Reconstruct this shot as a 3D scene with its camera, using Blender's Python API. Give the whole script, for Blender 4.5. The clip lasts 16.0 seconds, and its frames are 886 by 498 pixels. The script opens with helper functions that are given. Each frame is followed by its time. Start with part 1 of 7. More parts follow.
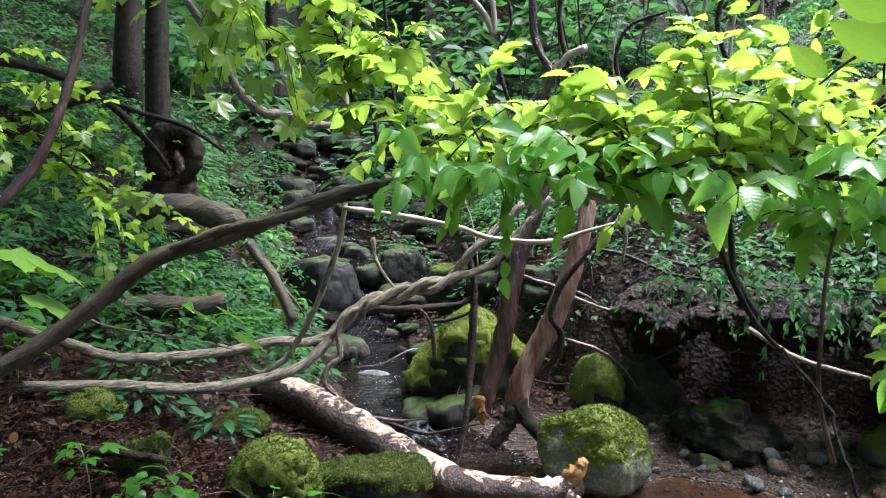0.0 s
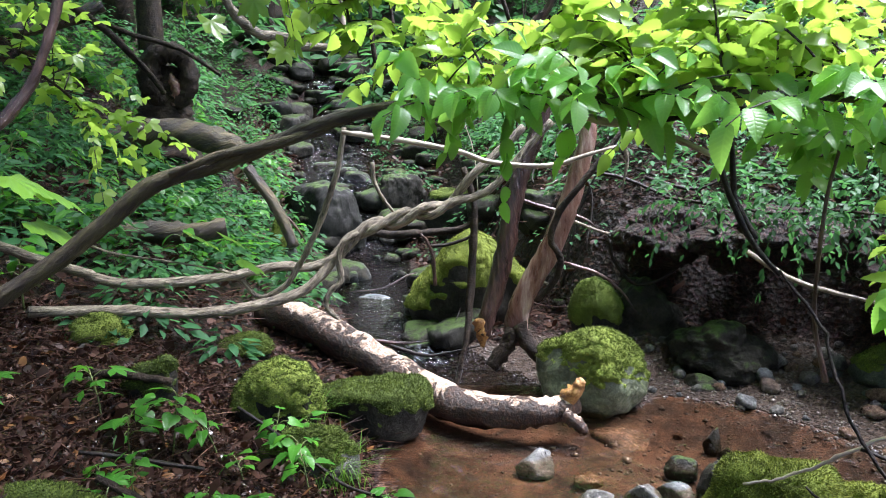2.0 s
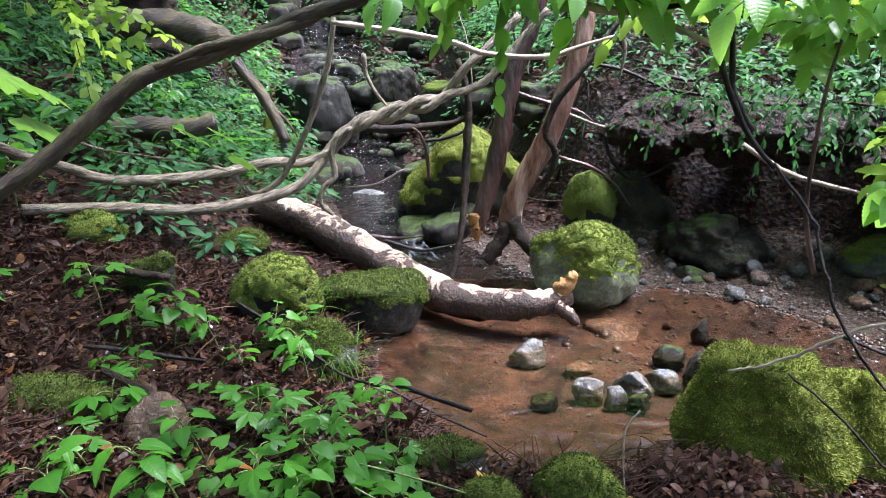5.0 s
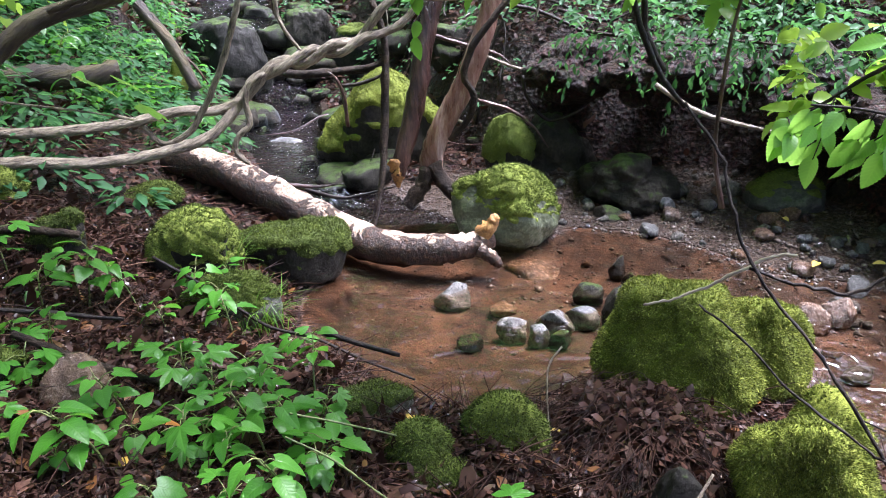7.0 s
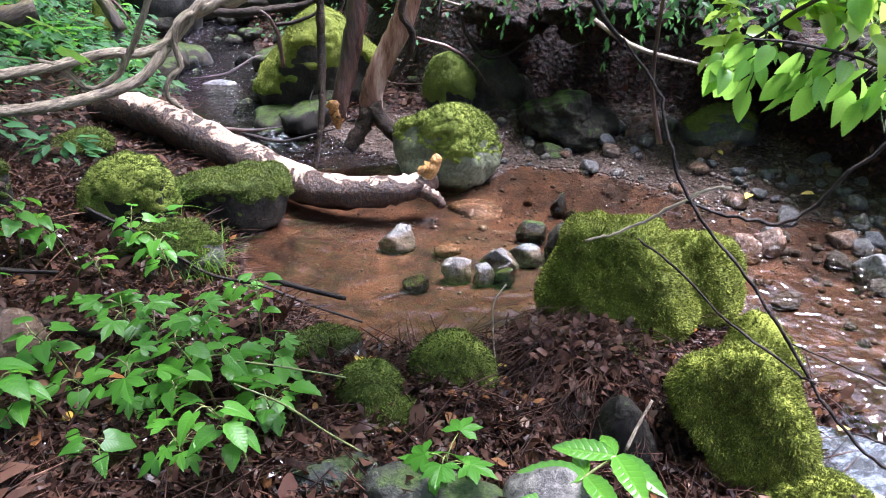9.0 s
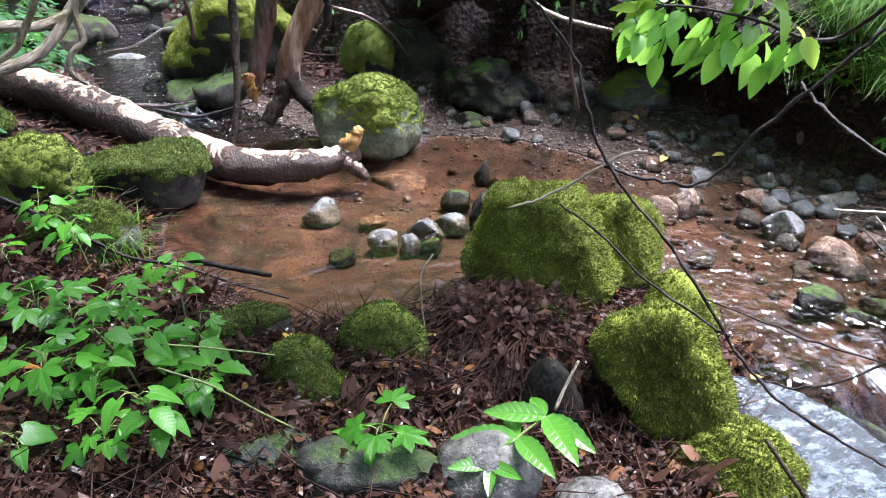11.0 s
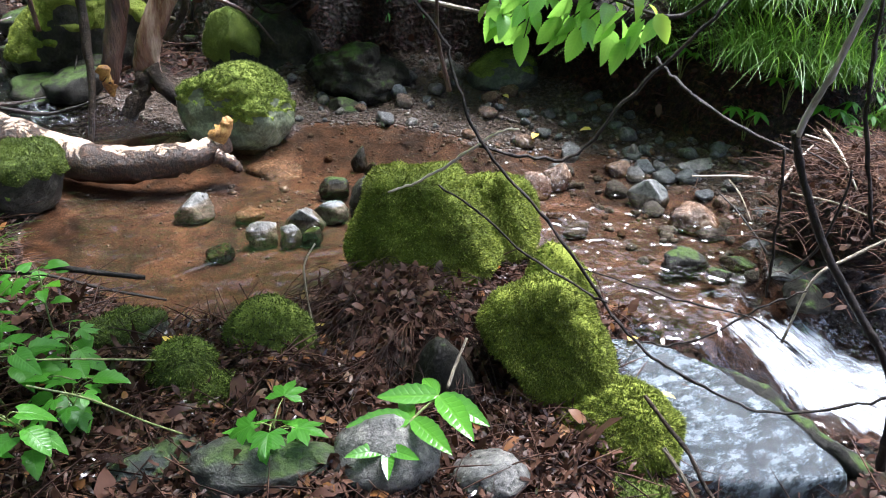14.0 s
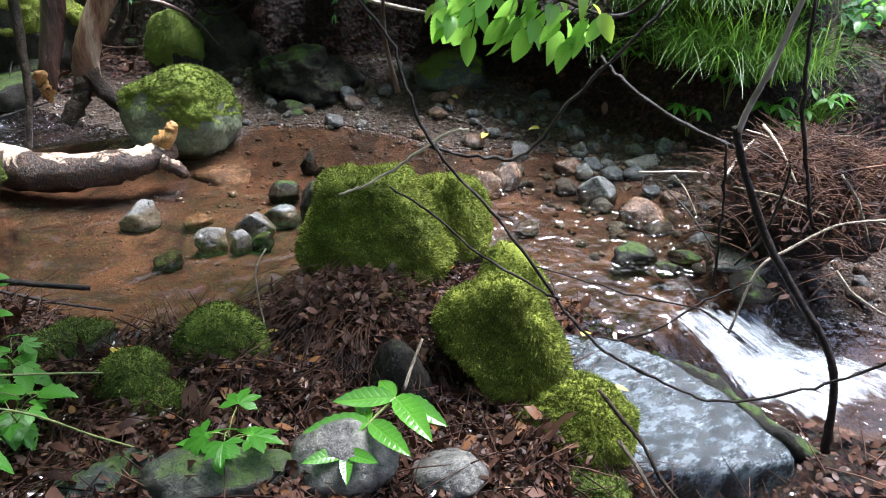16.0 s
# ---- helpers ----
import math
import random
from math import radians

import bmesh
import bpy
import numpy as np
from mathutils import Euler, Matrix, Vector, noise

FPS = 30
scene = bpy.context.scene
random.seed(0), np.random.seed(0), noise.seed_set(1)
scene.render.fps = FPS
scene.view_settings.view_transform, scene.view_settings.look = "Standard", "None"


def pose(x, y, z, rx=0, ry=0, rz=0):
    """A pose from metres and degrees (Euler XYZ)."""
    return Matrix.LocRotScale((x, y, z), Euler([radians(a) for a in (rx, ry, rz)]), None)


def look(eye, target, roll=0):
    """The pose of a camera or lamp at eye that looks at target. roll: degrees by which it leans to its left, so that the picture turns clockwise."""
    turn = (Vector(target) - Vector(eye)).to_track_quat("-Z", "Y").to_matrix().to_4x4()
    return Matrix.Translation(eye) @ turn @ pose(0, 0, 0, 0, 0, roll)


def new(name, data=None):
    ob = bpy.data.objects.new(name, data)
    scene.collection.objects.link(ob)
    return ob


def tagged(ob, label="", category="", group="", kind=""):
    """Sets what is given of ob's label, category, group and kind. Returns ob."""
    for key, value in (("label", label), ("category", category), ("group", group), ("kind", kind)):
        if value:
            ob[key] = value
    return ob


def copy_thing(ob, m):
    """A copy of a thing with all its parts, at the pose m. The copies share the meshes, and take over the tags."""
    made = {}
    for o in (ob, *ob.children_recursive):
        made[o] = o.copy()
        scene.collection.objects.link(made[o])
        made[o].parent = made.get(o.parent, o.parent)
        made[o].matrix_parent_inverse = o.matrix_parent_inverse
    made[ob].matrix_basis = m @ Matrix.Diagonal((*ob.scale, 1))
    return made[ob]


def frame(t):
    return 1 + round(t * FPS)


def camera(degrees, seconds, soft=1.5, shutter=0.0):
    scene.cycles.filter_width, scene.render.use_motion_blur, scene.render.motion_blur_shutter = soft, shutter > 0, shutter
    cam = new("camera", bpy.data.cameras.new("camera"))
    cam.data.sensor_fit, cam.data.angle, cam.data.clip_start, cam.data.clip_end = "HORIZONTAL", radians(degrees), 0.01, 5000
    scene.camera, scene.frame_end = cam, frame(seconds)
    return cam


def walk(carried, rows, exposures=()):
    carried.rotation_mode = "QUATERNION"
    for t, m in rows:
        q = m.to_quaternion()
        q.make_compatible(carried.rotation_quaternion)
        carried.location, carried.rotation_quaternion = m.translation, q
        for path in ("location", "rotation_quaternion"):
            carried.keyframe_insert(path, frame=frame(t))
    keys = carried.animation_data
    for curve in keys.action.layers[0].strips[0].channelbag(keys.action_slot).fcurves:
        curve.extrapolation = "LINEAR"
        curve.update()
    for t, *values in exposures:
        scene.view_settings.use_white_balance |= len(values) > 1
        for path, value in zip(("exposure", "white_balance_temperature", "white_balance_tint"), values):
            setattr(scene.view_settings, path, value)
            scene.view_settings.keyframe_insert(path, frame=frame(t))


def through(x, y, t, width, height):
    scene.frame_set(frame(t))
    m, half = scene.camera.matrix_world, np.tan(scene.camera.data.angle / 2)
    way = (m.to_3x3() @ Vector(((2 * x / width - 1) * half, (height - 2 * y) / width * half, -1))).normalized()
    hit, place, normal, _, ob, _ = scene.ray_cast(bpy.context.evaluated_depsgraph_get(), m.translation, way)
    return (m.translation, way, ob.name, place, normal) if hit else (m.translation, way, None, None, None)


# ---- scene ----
cam = camera(61.0, 16.0, soft=1.0)
EYE = 1.5
ROWS = [(0.0, -0.0, -3.0, 0.0), (0.5, 0.0, -4.27, -0.08), (1.0, -0.01, -5.54, -0.12), (1.5, 0.0, -7.14, -0.19), (2.0, 0.01, -8.73, -0.27), (2.5, 0.01, -10.09, -0.24), (3.0, 0.02, -11.6, -0.33), (3.5, 0.06, -12.81, -0.38), (4.0, 0.07, -14.26, -0.41), (6.5, -4.21, -19.7, -0.61), (7.0, -6.54, -20.89, -0.52), (7.5, -8.05, -22.32, -0.54), (8.0, -8.94, -23.4, -0.52), (8.5, -10.2, -24.53, -0.49), (9.0, -11.14, -25.39, -0.43), (11.5, -19.39, -28.05, 0.25), (12.0, -21.41, -28.45, 0.37), (12.5, -23.61, -28.74, 0.54), (13.0, -25.43, -28.74, 0.74), (13.5, -26.34, -28.73, 0.87), (14.0, -27.53, -28.7, 0.92), (14.5, -29.01, -28.63, 1.1), (15.0, -30.09, -28.6, 1.22), (15.5, -30.97, -28.59, 1.25), (16.0, -31.61, -28.56, 1.33)]
walk(cam, [(t, pose(0, 0, EYE, 90 + pitch, 0, yaw) @ pose(0, 0, 0, 0, 0, roll)) for t, yaw, pitch, roll in ROWS],
     exposures=[(0.0, 2.03, 6200, 21), (2.0, 2.25, 6150, 22), (7.0, 2.53, 6100, 29), (9.0, 2.64, 6080, 32), (12.5, 2.58, 6150, 19), (16.0, 2.25, 6250, 18)])

# ---- light ----
world = bpy.data.worlds.new("sky")
scene.world = world
world.use_nodes = True
wn = world.node_tree
sky = wn.nodes.new("ShaderNodeTexSky")
sky.sky_type, sky.sun_disc = "NISHITA", False
SUN_EL, SUN_AZ = 68, 72
sky.sun_elevation, sky.sun_rotation = radians(SUN_EL), radians(SUN_AZ)
sky.air_density, sky.dust_density, sky.ozone_density = 0.8, 2.5, 0.8
wn.nodes["Background"].inputs["Strength"].default_value = 0.082
wn.links.new(sky.outputs[0], wn.nodes["Background"].inputs["Color"])
sun_data = bpy.data.lights.new("sun", "SUN")
sun_data.energy, sun_data.angle, sun_data.color = 4.0, radians(32), (0.92, 0.965, 1.0)
sun = new("sun", sun_data)
a, e = radians(SUN_AZ), radians(SUN_EL)
sun.matrix_world = look((9 * math.sin(a), 9 * math.cos(a), 12), (9 * math.sin(a) - math.sin(a) * math.cos(e), 9 * math.cos(a) - math.cos(a) * math.cos(e), 12 - math.sin(e)))


# ---- materials ----
def material(name):
    m = bpy.data.materials.new(name)
    m.use_nodes = True
    return m, m.node_tree.nodes, m.node_tree.links, m.node_tree.nodes["Principled BSDF"]


def noise_node(nodes, links, scale, detail=5.0, rough=0.6, coord=None, dist=0.0):
    n = nodes.new("ShaderNodeTexNoise")
    n.inputs["Scale"].default_value, n.inputs["Detail"].default_value = scale, detail
    n.inputs["Roughness"].default_value, n.inputs["Distortion"].default_value = rough, dist
    if coord is not None:
        links.new(coord, n.inputs["Vector"])
    return n.outputs["Fac"]


def ramp(nodes, links, fac, stops):
    r = nodes.new("ShaderNodeValToRGB")
    while len(r.color_ramp.elements) < len(stops):
        r.color_ramp.elements.new(0.5)
    for el, (at, col) in zip(r.color_ramp.elements, stops):
        el.position, el.color = at, (*col, 1)
    links.new(fac, r.inputs[0])
    return r.outputs[0]


def mixc(nodes, links, fac, a, b, mode="MIX"):
    m = nodes.new("ShaderNodeMix")
    m.data_type, m.blend_type = "RGBA", mode
    for sock, val in ((m.inputs[0], fac), (m.inputs[6], a), (m.inputs[7], b)):
        if isinstance(val, (int, float)):
            sock.default_value = val
        elif isinstance(val, tuple):
            sock.default_value = (*val, 1)
        else:
            links.new(val, sock)
    return m.outputs[2]


def bump(nodes, links, height, strength, distance, shader, below=None):
    b = nodes.new("ShaderNodeBump")
    b.inputs["Strength"].default_value, b.inputs["Distance"].default_value = strength, distance
    links.new(height, b.inputs["Height"])
    if below is not None:
        links.new(below, b.inputs["Normal"])
    links.new(b.outputs[0], shader.inputs["Normal"])
    if "Coat Normal" in shader.inputs:
        links.new(b.outputs[0], shader.inputs["Coat Normal"])
    return b.outputs[0]


def math_node(nodes, links, op, a, b=0.0):
    m = nodes.new("ShaderNodeMath")
    m.operation = op
    for sock, val in zip(m.inputs, (a, b)):
        if isinstance(val, (int, float)):
            sock.default_value = val
        else:
            links.new(val, sock)
    return m.outputs[0]


def sharpen(nodes, links, v, gain):
    """Spread a noise that keeps near its middle."""
    return math_node(nodes, links, "ADD", math_node(nodes, links, "MULTIPLY", math_node(nodes, links, "SUBTRACT", v, 0.5), gain), 0.5)


def coords(nodes, which="Object"):
    return nodes.new("ShaderNodeTexCoord").outputs[which]


def surface(name, stops, scale, rough=(0.4, 0.8), bump_scale=60.0, bump_dist=0.006, strength=0.7, stretch=(1, 1, 1), spec=0.5, grain=False, coat=0.25):
    """Two scales of colour noise, a fine relief and uneven gloss."""
    m, n, l, p = material(name)
    mp = n.new("ShaderNodeMapping")
    mp.inputs["Scale"].default_value = stretch
    if grain:
        ga = n.new("ShaderNodeAttribute")
        ga.attribute_name = "grain"
        l.new(ga.outputs["Vector"], mp.inputs[0])
    else:
        l.new(coords(n), mp.inputs[0])
    big = noise_node(n, l, scale, 6, 0.65, mp.outputs[0])
    fine = noise_node(n, l, bump_scale, 6, 0.7, mp.outputs[0])
    both = math_node(n, l, "ADD", math_node(n, l, "MULTIPLY", big, 0.65), math_node(n, l, "MULTIPLY", fine, 0.35))
    both = sharpen(n, l, both, 2.2)
    l.new(ramp(n, l, both, stops), p.inputs["Base Color"])
    rr = n.new("ShaderNodeMapRange")
    rr.inputs["To Min"].default_value, rr.inputs["To Max"].default_value = rough
    rr.inputs["From Min"].default_value, rr.inputs["From Max"].default_value = 0.3, 0.7
    l.new(big, rr.inputs["Value"])
    l.new(rr.outputs[0], p.inputs["Roughness"])
    p.inputs["Specular IOR Level"].default_value = spec
    bump(n, l, both, 1.0, bump_dist * 1.6, p)
    p.inputs["Coat Weight"].default_value, p.inputs["Coat Roughness"].default_value = coat, 0.25
    return m


def leaf_material(name, dark, light, through, rough=0.35, island=True, mixing=0.45, wet=0.4, spec=0.5):
    """A thin leaf: gloss above, light coming through; each leaf has its own tone."""
    m, n, l, p = material(name)
    if island:
        rnd = n.new("ShaderNodeNewGeometry").outputs["Random Per Island"]
    else:
        rnd = n.new("ShaderNodeObjectInfo").outputs["Random"]
    spots = noise_node(n, l, 35.0, 4, 0.6, coords(n))
    fac = math_node(n, l, "ADD", math_node(n, l, "MULTIPLY", rnd, 0.75), math_node(n, l, "MULTIPLY", spots, 0.3))
    col = mixc(n, l, fac, dark, light)
    relief, deep = noise_node(n, l, 60.0, 3, 0.5, coords(n)), 0.002
    if not island:
        ax = n.new("ShaderNodeSeparateXYZ")
        l.new(coords(n), ax.inputs[0])
        side = math_node(n, l, "ABSOLUTE", ax.outputs[0])
        run = math_node(n, l, "SUBTRACT", ax.outputs[1], math_node(n, l, "MULTIPLY", side, 0.8))
        vein = math_node(n, l, "POWER", math_node(n, l, "ABSOLUTE", math_node(n, l, "SINE", math_node(n, l, "MULTIPLY", run, 28.0))), 0.5)
        rib = ramp(n, l, side, [(0.008, (0, 0, 0)), (0.03, (1, 1, 1))])
        relief, deep = math_node(n, l, "MULTIPLY", vein, rib), 0.0014
        col = mixc(n, l, math_node(n, l, "MULTIPLY", math_node(n, l, "SUBTRACT", 1.0, relief), 0.1), col, through)
    l.new(col, p.inputs["Base Color"])
    p.inputs["Roughness"].default_value = rough
    p.inputs["Coat Weight"].default_value, p.inputs["Coat Roughness"].default_value = wet, 0.13
    p.inputs["Specular IOR Level"].default_value = spec
    bump(n, l, relief, 0.5, deep, p)
    tr = n.new("ShaderNodeBsdfTranslucent")
    l.new(mixc(n, l, 0.6, col, through), tr.inputs["Color"])
    mx = n.new("ShaderNodeMixShader")
    mx.inputs[0].default_value = mixing
    l.new(p.outputs[0], mx.inputs[1])
    l.new(tr.outputs[0], mx.inputs[2])
    l.new(mx.outputs[0], n["Material Output"].inputs["Surface"])
    return m


BARK = surface("dark bark", [(0.15, (0.005, 0.0035, 0.0025)), (0.5, (0.026, 0.017, 0.011)), (0.85, (0.085, 0.06, 0.04))], 14, (0.45, 0.8), 70, 0.012, coat=0.03, spec=0.2)
BARK_RED = surface("wet reddish bark", [(0.2, (0.008, 0.003, 0.0025)), (0.5, (0.045, 0.017, 0.012)), (0.85, (0.19, 0.1, 0.075))], 9, (0.18, 0.45), 55, 0.012, grain=True, coat=0.5)
BARK_SMOOTH = surface("smooth reddish bark", [(0.15, (0.06, 0.022, 0.014)), (0.5, (0.24, 0.115, 0.08)), (0.85, (0.58, 0.42, 0.34))], 10, (0.2, 0.45), 60, 0.006, grain=True, coat=0.5)
BARK_MOSSY = surface("mossy brown bark", [(0.15, (0.01, 0.006, 0.004)), (0.42, (0.042, 0.026, 0.014)), (0.6, (0.085, 0.068, 0.024)), (0.85, (0.22, 0.155, 0.09))], 13, (0.4, 0.8), 80, 0.014, grain=True)
VINE = surface("grey-brown vine bark", [(0.22, (0.022, 0.014, 0.008)), (0.47, (0.22, 0.175, 0.12)), (0.85, (0.5, 0.425, 0.31))], 60, (0.4, 0.75), 190, 0.01, grain=True)
TWIG = surface("dark wet twig", [(0.25, (0.004, 0.003, 0.0025)), (0.6, (0.017, 0.011, 0.008)), (0.9, (0.075, 0.052, 0.038))], 22, (0.4, 0.7), 90, 0.004, coat=0.05, spec=0.25)
PALE = surface("pale stripped stick", [(0.2, (0.16, 0.12, 0.09)), (0.5, (0.38, 0.31, 0.24)), (0.8, (0.55, 0.47, 0.38))], 18, (0.4, 0.7), 90, 0.003, grain=True)
RAW = surface("raw splintered wood", [(0.25, (0.15, 0.06, 0.015)), (0.5, (0.42, 0.2, 0.05)), (0.8, (0.6, 0.36, 0.12))], 20, (0.5, 0.8), 90, 0.006)

# the fallen log: pale bare wood with dark bark left in patches; lit top and shaded underside are put into the colour
# too
LOG, n, l, p = material("half-stripped log")
co = coords(n)
patch = sharpen(n, l, noise_node(n, l, 5.5, 7, 0.68, co, 1.2), 1.4)
grain = noise_node(n, l, 45.0, 5, 0.7, co)
wood = ramp(n, l, grain, [(0.3, (0.14, 0.065, 0.032)), (0.47, (0.43, 0.29, 0.2)), (0.65, (0.68, 0.57, 0.46))])
bark = ramp(n, l, grain, [(0.3, (0.006, 0.004, 0.003)), (0.5, (0.03, 0.014, 0.008)), (0.7, (0.12, 0.055, 0.027))])
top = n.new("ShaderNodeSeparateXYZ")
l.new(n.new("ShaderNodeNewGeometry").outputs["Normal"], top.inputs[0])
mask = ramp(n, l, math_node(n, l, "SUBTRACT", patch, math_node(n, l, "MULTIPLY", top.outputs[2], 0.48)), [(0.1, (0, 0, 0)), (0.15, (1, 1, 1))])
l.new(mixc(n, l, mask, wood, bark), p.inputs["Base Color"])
p.inputs["Roughness"].default_value = 0.45
hgt = math_node(n, l, "ADD", math_node(n, l, "MULTIPLY", mask, 0.7), math_node(n, l, "MULTIPLY", grain, 0.5))
bump(n, l, hgt, 1.0, 0.03, p)


def rock_material(name, a, b, c, rough=(0.18, 0.55), moss=0.0, coat=0.3, relief=0.014, soft_coat=0.15, spec=0.35):
    m, n, l, p = material(name)
    co = coords(n)
    rnd = n.new("ShaderNodeObjectInfo").outputs["Random"]
    big = noise_node(n, l, 7, 6, 0.65, co)
    fine = noise_node(n, l, 55, 7, 0.75, co)
    both = math_node(n, l, "ADD", math_node(n, l, "MULTIPLY", big, 0.55), math_node(n, l, "MULTIPLY", fine, 0.45))
    both = sharpen(n, l, both, 1.8)
    col = ramp(n, l, both, [(0.25, a), (0.5, b), (0.8, c)])
    tint = mixc(n, l, rnd, (0.75, 0.8, 0.85), (1.15, 1.0, 0.85))
    col = mixc(n, l, 1.0, col, tint, "MULTIPLY")
    if moss:
        up = n.new("ShaderNodeSeparateXYZ")
        l.new(n.new("ShaderNodeNewGeometry").outputs["Normal"], up.inputs[0])
        where = math_node(n, l, "ADD", math_node(n, l, "MULTIPLY", up.outputs[2], 0.35), big)
        mask = ramp(n, l, where, [(0.95 - 0.5 * moss, (0, 0, 0)), (1.03 - 0.5 * moss, (1, 1, 1))])
        green = ramp(n, l, fine, [(0.35, (0.012, 0.026, 0.007)), (0.62, (0.055, 0.09, 0.02))])
        col = mixc(n, l, mask, col, green)
    l.new(col, p.inputs["Base Color"])
    rr = n.new("ShaderNodeMapRange")
    rr.inputs["To Min"].default_value, rr.inputs["To Max"].default_value = rough
    l.new(fine, rr.inputs["Value"])
    l.new(rr.outputs[0], p.inputs["Roughness"])
    bump(n, l, both, 1.0, relief, p)
    p.inputs["Specular IOR Level"].default_value = spec
    p.inputs["Coat Weight"].default_value, p.inputs["Coat Roughness"].default_value = coat, soft_coat
    return m


ROCK = rock_material("wet grey-green rock", (0.01, 0.013, 0.011), (0.045, 0.052, 0.043), (0.15, 0.155, 0.135), (0.25, 0.6), moss=0.4, coat=0.25)
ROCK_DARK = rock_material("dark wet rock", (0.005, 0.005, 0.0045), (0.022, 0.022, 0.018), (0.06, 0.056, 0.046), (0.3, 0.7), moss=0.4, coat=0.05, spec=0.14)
COBBLE = rock_material("wet river cobble", (0.018, 0.02, 0.02), (0.085, 0.09, 0.088), (0.27, 0.275, 0.265), (0.15, 0.45), coat=0.6, relief=0.01)
COBBLE_RED = rock_material("wet brown cobble", (0.03, 0.019, 0.013), (0.13, 0.085, 0.06), (0.28, 0.21, 0.16), (0.1, 0.4))
LICHEN = rock_material("pale green lichen-grown rock", (0.025, 0.032, 0.022), (0.07, 0.092, 0.058), (0.19, 0.225, 0.16), (0.15, 0.5), moss=0.5, coat=0.5, relief=0.008)
# Blue tint and pale mottling put the sky's sheen into the slab's colour.
SLAB = surface("wet slab with painted sky sheen", [(0.38, (0.004, 0.009, 0.01)), (0.5, (0.026, 0.037, 0.043)), (0.66, (0.1, 0.125, 0.14))], 11, (0.14, 0.34), 60, 0.006, stretch=(1, 2.2, 1), coat=0.5)

def moss_material(name, stops):
    m, n, l, p = material(name)
    co = coords(n)
    big = sharpen(n, l, noise_node(n, l, 7, 5, 0.65, co), 1.7)
    fine = sharpen(n, l, noise_node(n, l, 230, 4, 0.7, co), 1.6)
    rnd = n.new("ShaderNodeNewGeometry").outputs["Random Per Island"]
    mid = math_node(n, l, "ADD", math_node(n, l, "MULTIPLY", big, 0.24), math_node(n, l, "ADD", math_node(n, l, "MULTIPLY", fine, 0.5), math_node(n, l, "MULTIPLY", rnd, 0.36)))
    l.new(ramp(n, l, mid, stops), p.inputs["Base Color"])
    p.inputs["Roughness"].default_value = 0.8
    p.inputs["Specular IOR Level"].default_value = 0.25
    bump(n, l, fine, 0.8, 0.006, p)
    return m


MOSS = moss_material("bright green moss", [(0.24, (0.028, 0.028, 0.006)), (0.42, (0.07, 0.09, 0.011)), (0.58, (0.15, 0.19, 0.021)), (0.8, (0.34, 0.38, 0.06))])
MOSS_DARK = moss_material("dark green moss", [(0.25, (0.02, 0.024, 0.006)), (0.45, (0.05, 0.075, 0.012)), (0.6, (0.105, 0.145, 0.022)), (0.78, (0.2, 0.25, 0.04))])

# soil with leaf crumbs, turning to sand in the bed and gravel on the bar
GROUND, n, l, p = material("forest soil and stream sand")
co = coords(n)
big = noise_node(n, l, 3.5, 6, 0.65, co)
fine = noise_node(n, l, 48, 6, 0.75, co)
vor = n.new("ShaderNodeTexVoronoi")
vor.inputs["Scale"].default_value = 30
l.new(co, vor.inputs["Vector"])
soil = ramp(n, l, fine, [(0.38, (0.005, 0.0035, 0.003)), (0.5, (0.028, 0.016, 0.011)), (0.62, (0.1, 0.055, 0.038))])
soil = mixc(n, l, 0.5, soil, mixc(n, l, 1.0, soil, vor.outputs["Color"], "MULTIPLY"))
grit = noise_node(n, l, 150, 4, 0.8, co)
sand = ramp(n, l, math_node(n, l, "ADD", math_node(n, l, "MULTIPLY", big, 0.35), math_node(n, l, "MULTIPLY", sharpen(n, l, grit, 1.6), 0.65)),
            [(0.36, (0.008, 0.004, 0.0025)), (0.5, (0.043, 0.0205, 0.0125)), (0.64, (0.17, 0.1, 0.066))])
bar = ramp(n, l, math_node(n, l, "ADD", math_node(n, l, "MULTIPLY", fine, 0.5), math_node(n, l, "MULTIPLY", grit, 0.5)),
           [(0.4, (0.01, 0.007, 0.005)), (0.5, (0.048, 0.031, 0.021)), (0.6, (0.17, 0.12, 0.085))])
silt = ramp(n, l, noise_node(n, l, 5.0, 5, 0.65, co, 1.0), [(0.4, (1.25, 1.15, 1.05)), (0.52, (0.8, 0.76, 0.72)), (0.62, (0.3, 0.28, 0.27))])
sand = mixc(n, l, 1.0, sand, silt, "MULTIPLY")
at = n.new("ShaderNodeAttribute")
at.attribute_name = "bed"
at2 = n.new("ShaderNodeAttribute")
at2.attribute_name = "bar"
edge = math_node(n, l, "ADD", at.outputs["Fac"], math_node(n, l, "MULTIPLY", math_node(n, l, "SUBTRACT", big, 0.5), 0.7))
edge2 = math_node(n, l, "ADD", at2.outputs["Fac"], math_node(n, l, "MULTIPLY", math_node(n, l, "SUBTRACT", big, 0.5), 0.7))
col = mixc(n, l, ramp(n, l, edge2, [(0.4, (0, 0, 0)), (0.6, (1, 1, 1))]), soil, bar)
col = mixc(n, l, ramp(n, l, edge, [(0.4, (0, 0, 0)), (0.6, (1, 1, 1))]), col, sand)
l.new(col, p.inputs["Base Color"])
p.inputs["Roughness"].default_value = 0.6
relief = n.new("ShaderNodeMix")
l.new(ramp(n, l, edge, [(0.4, (0, 0, 0)), (0.6, (1, 1, 1))]), relief.inputs[0])
l.new(math_node(n, l, "ADD", fine, vor.outputs["Distance"]), relief.inputs[2])
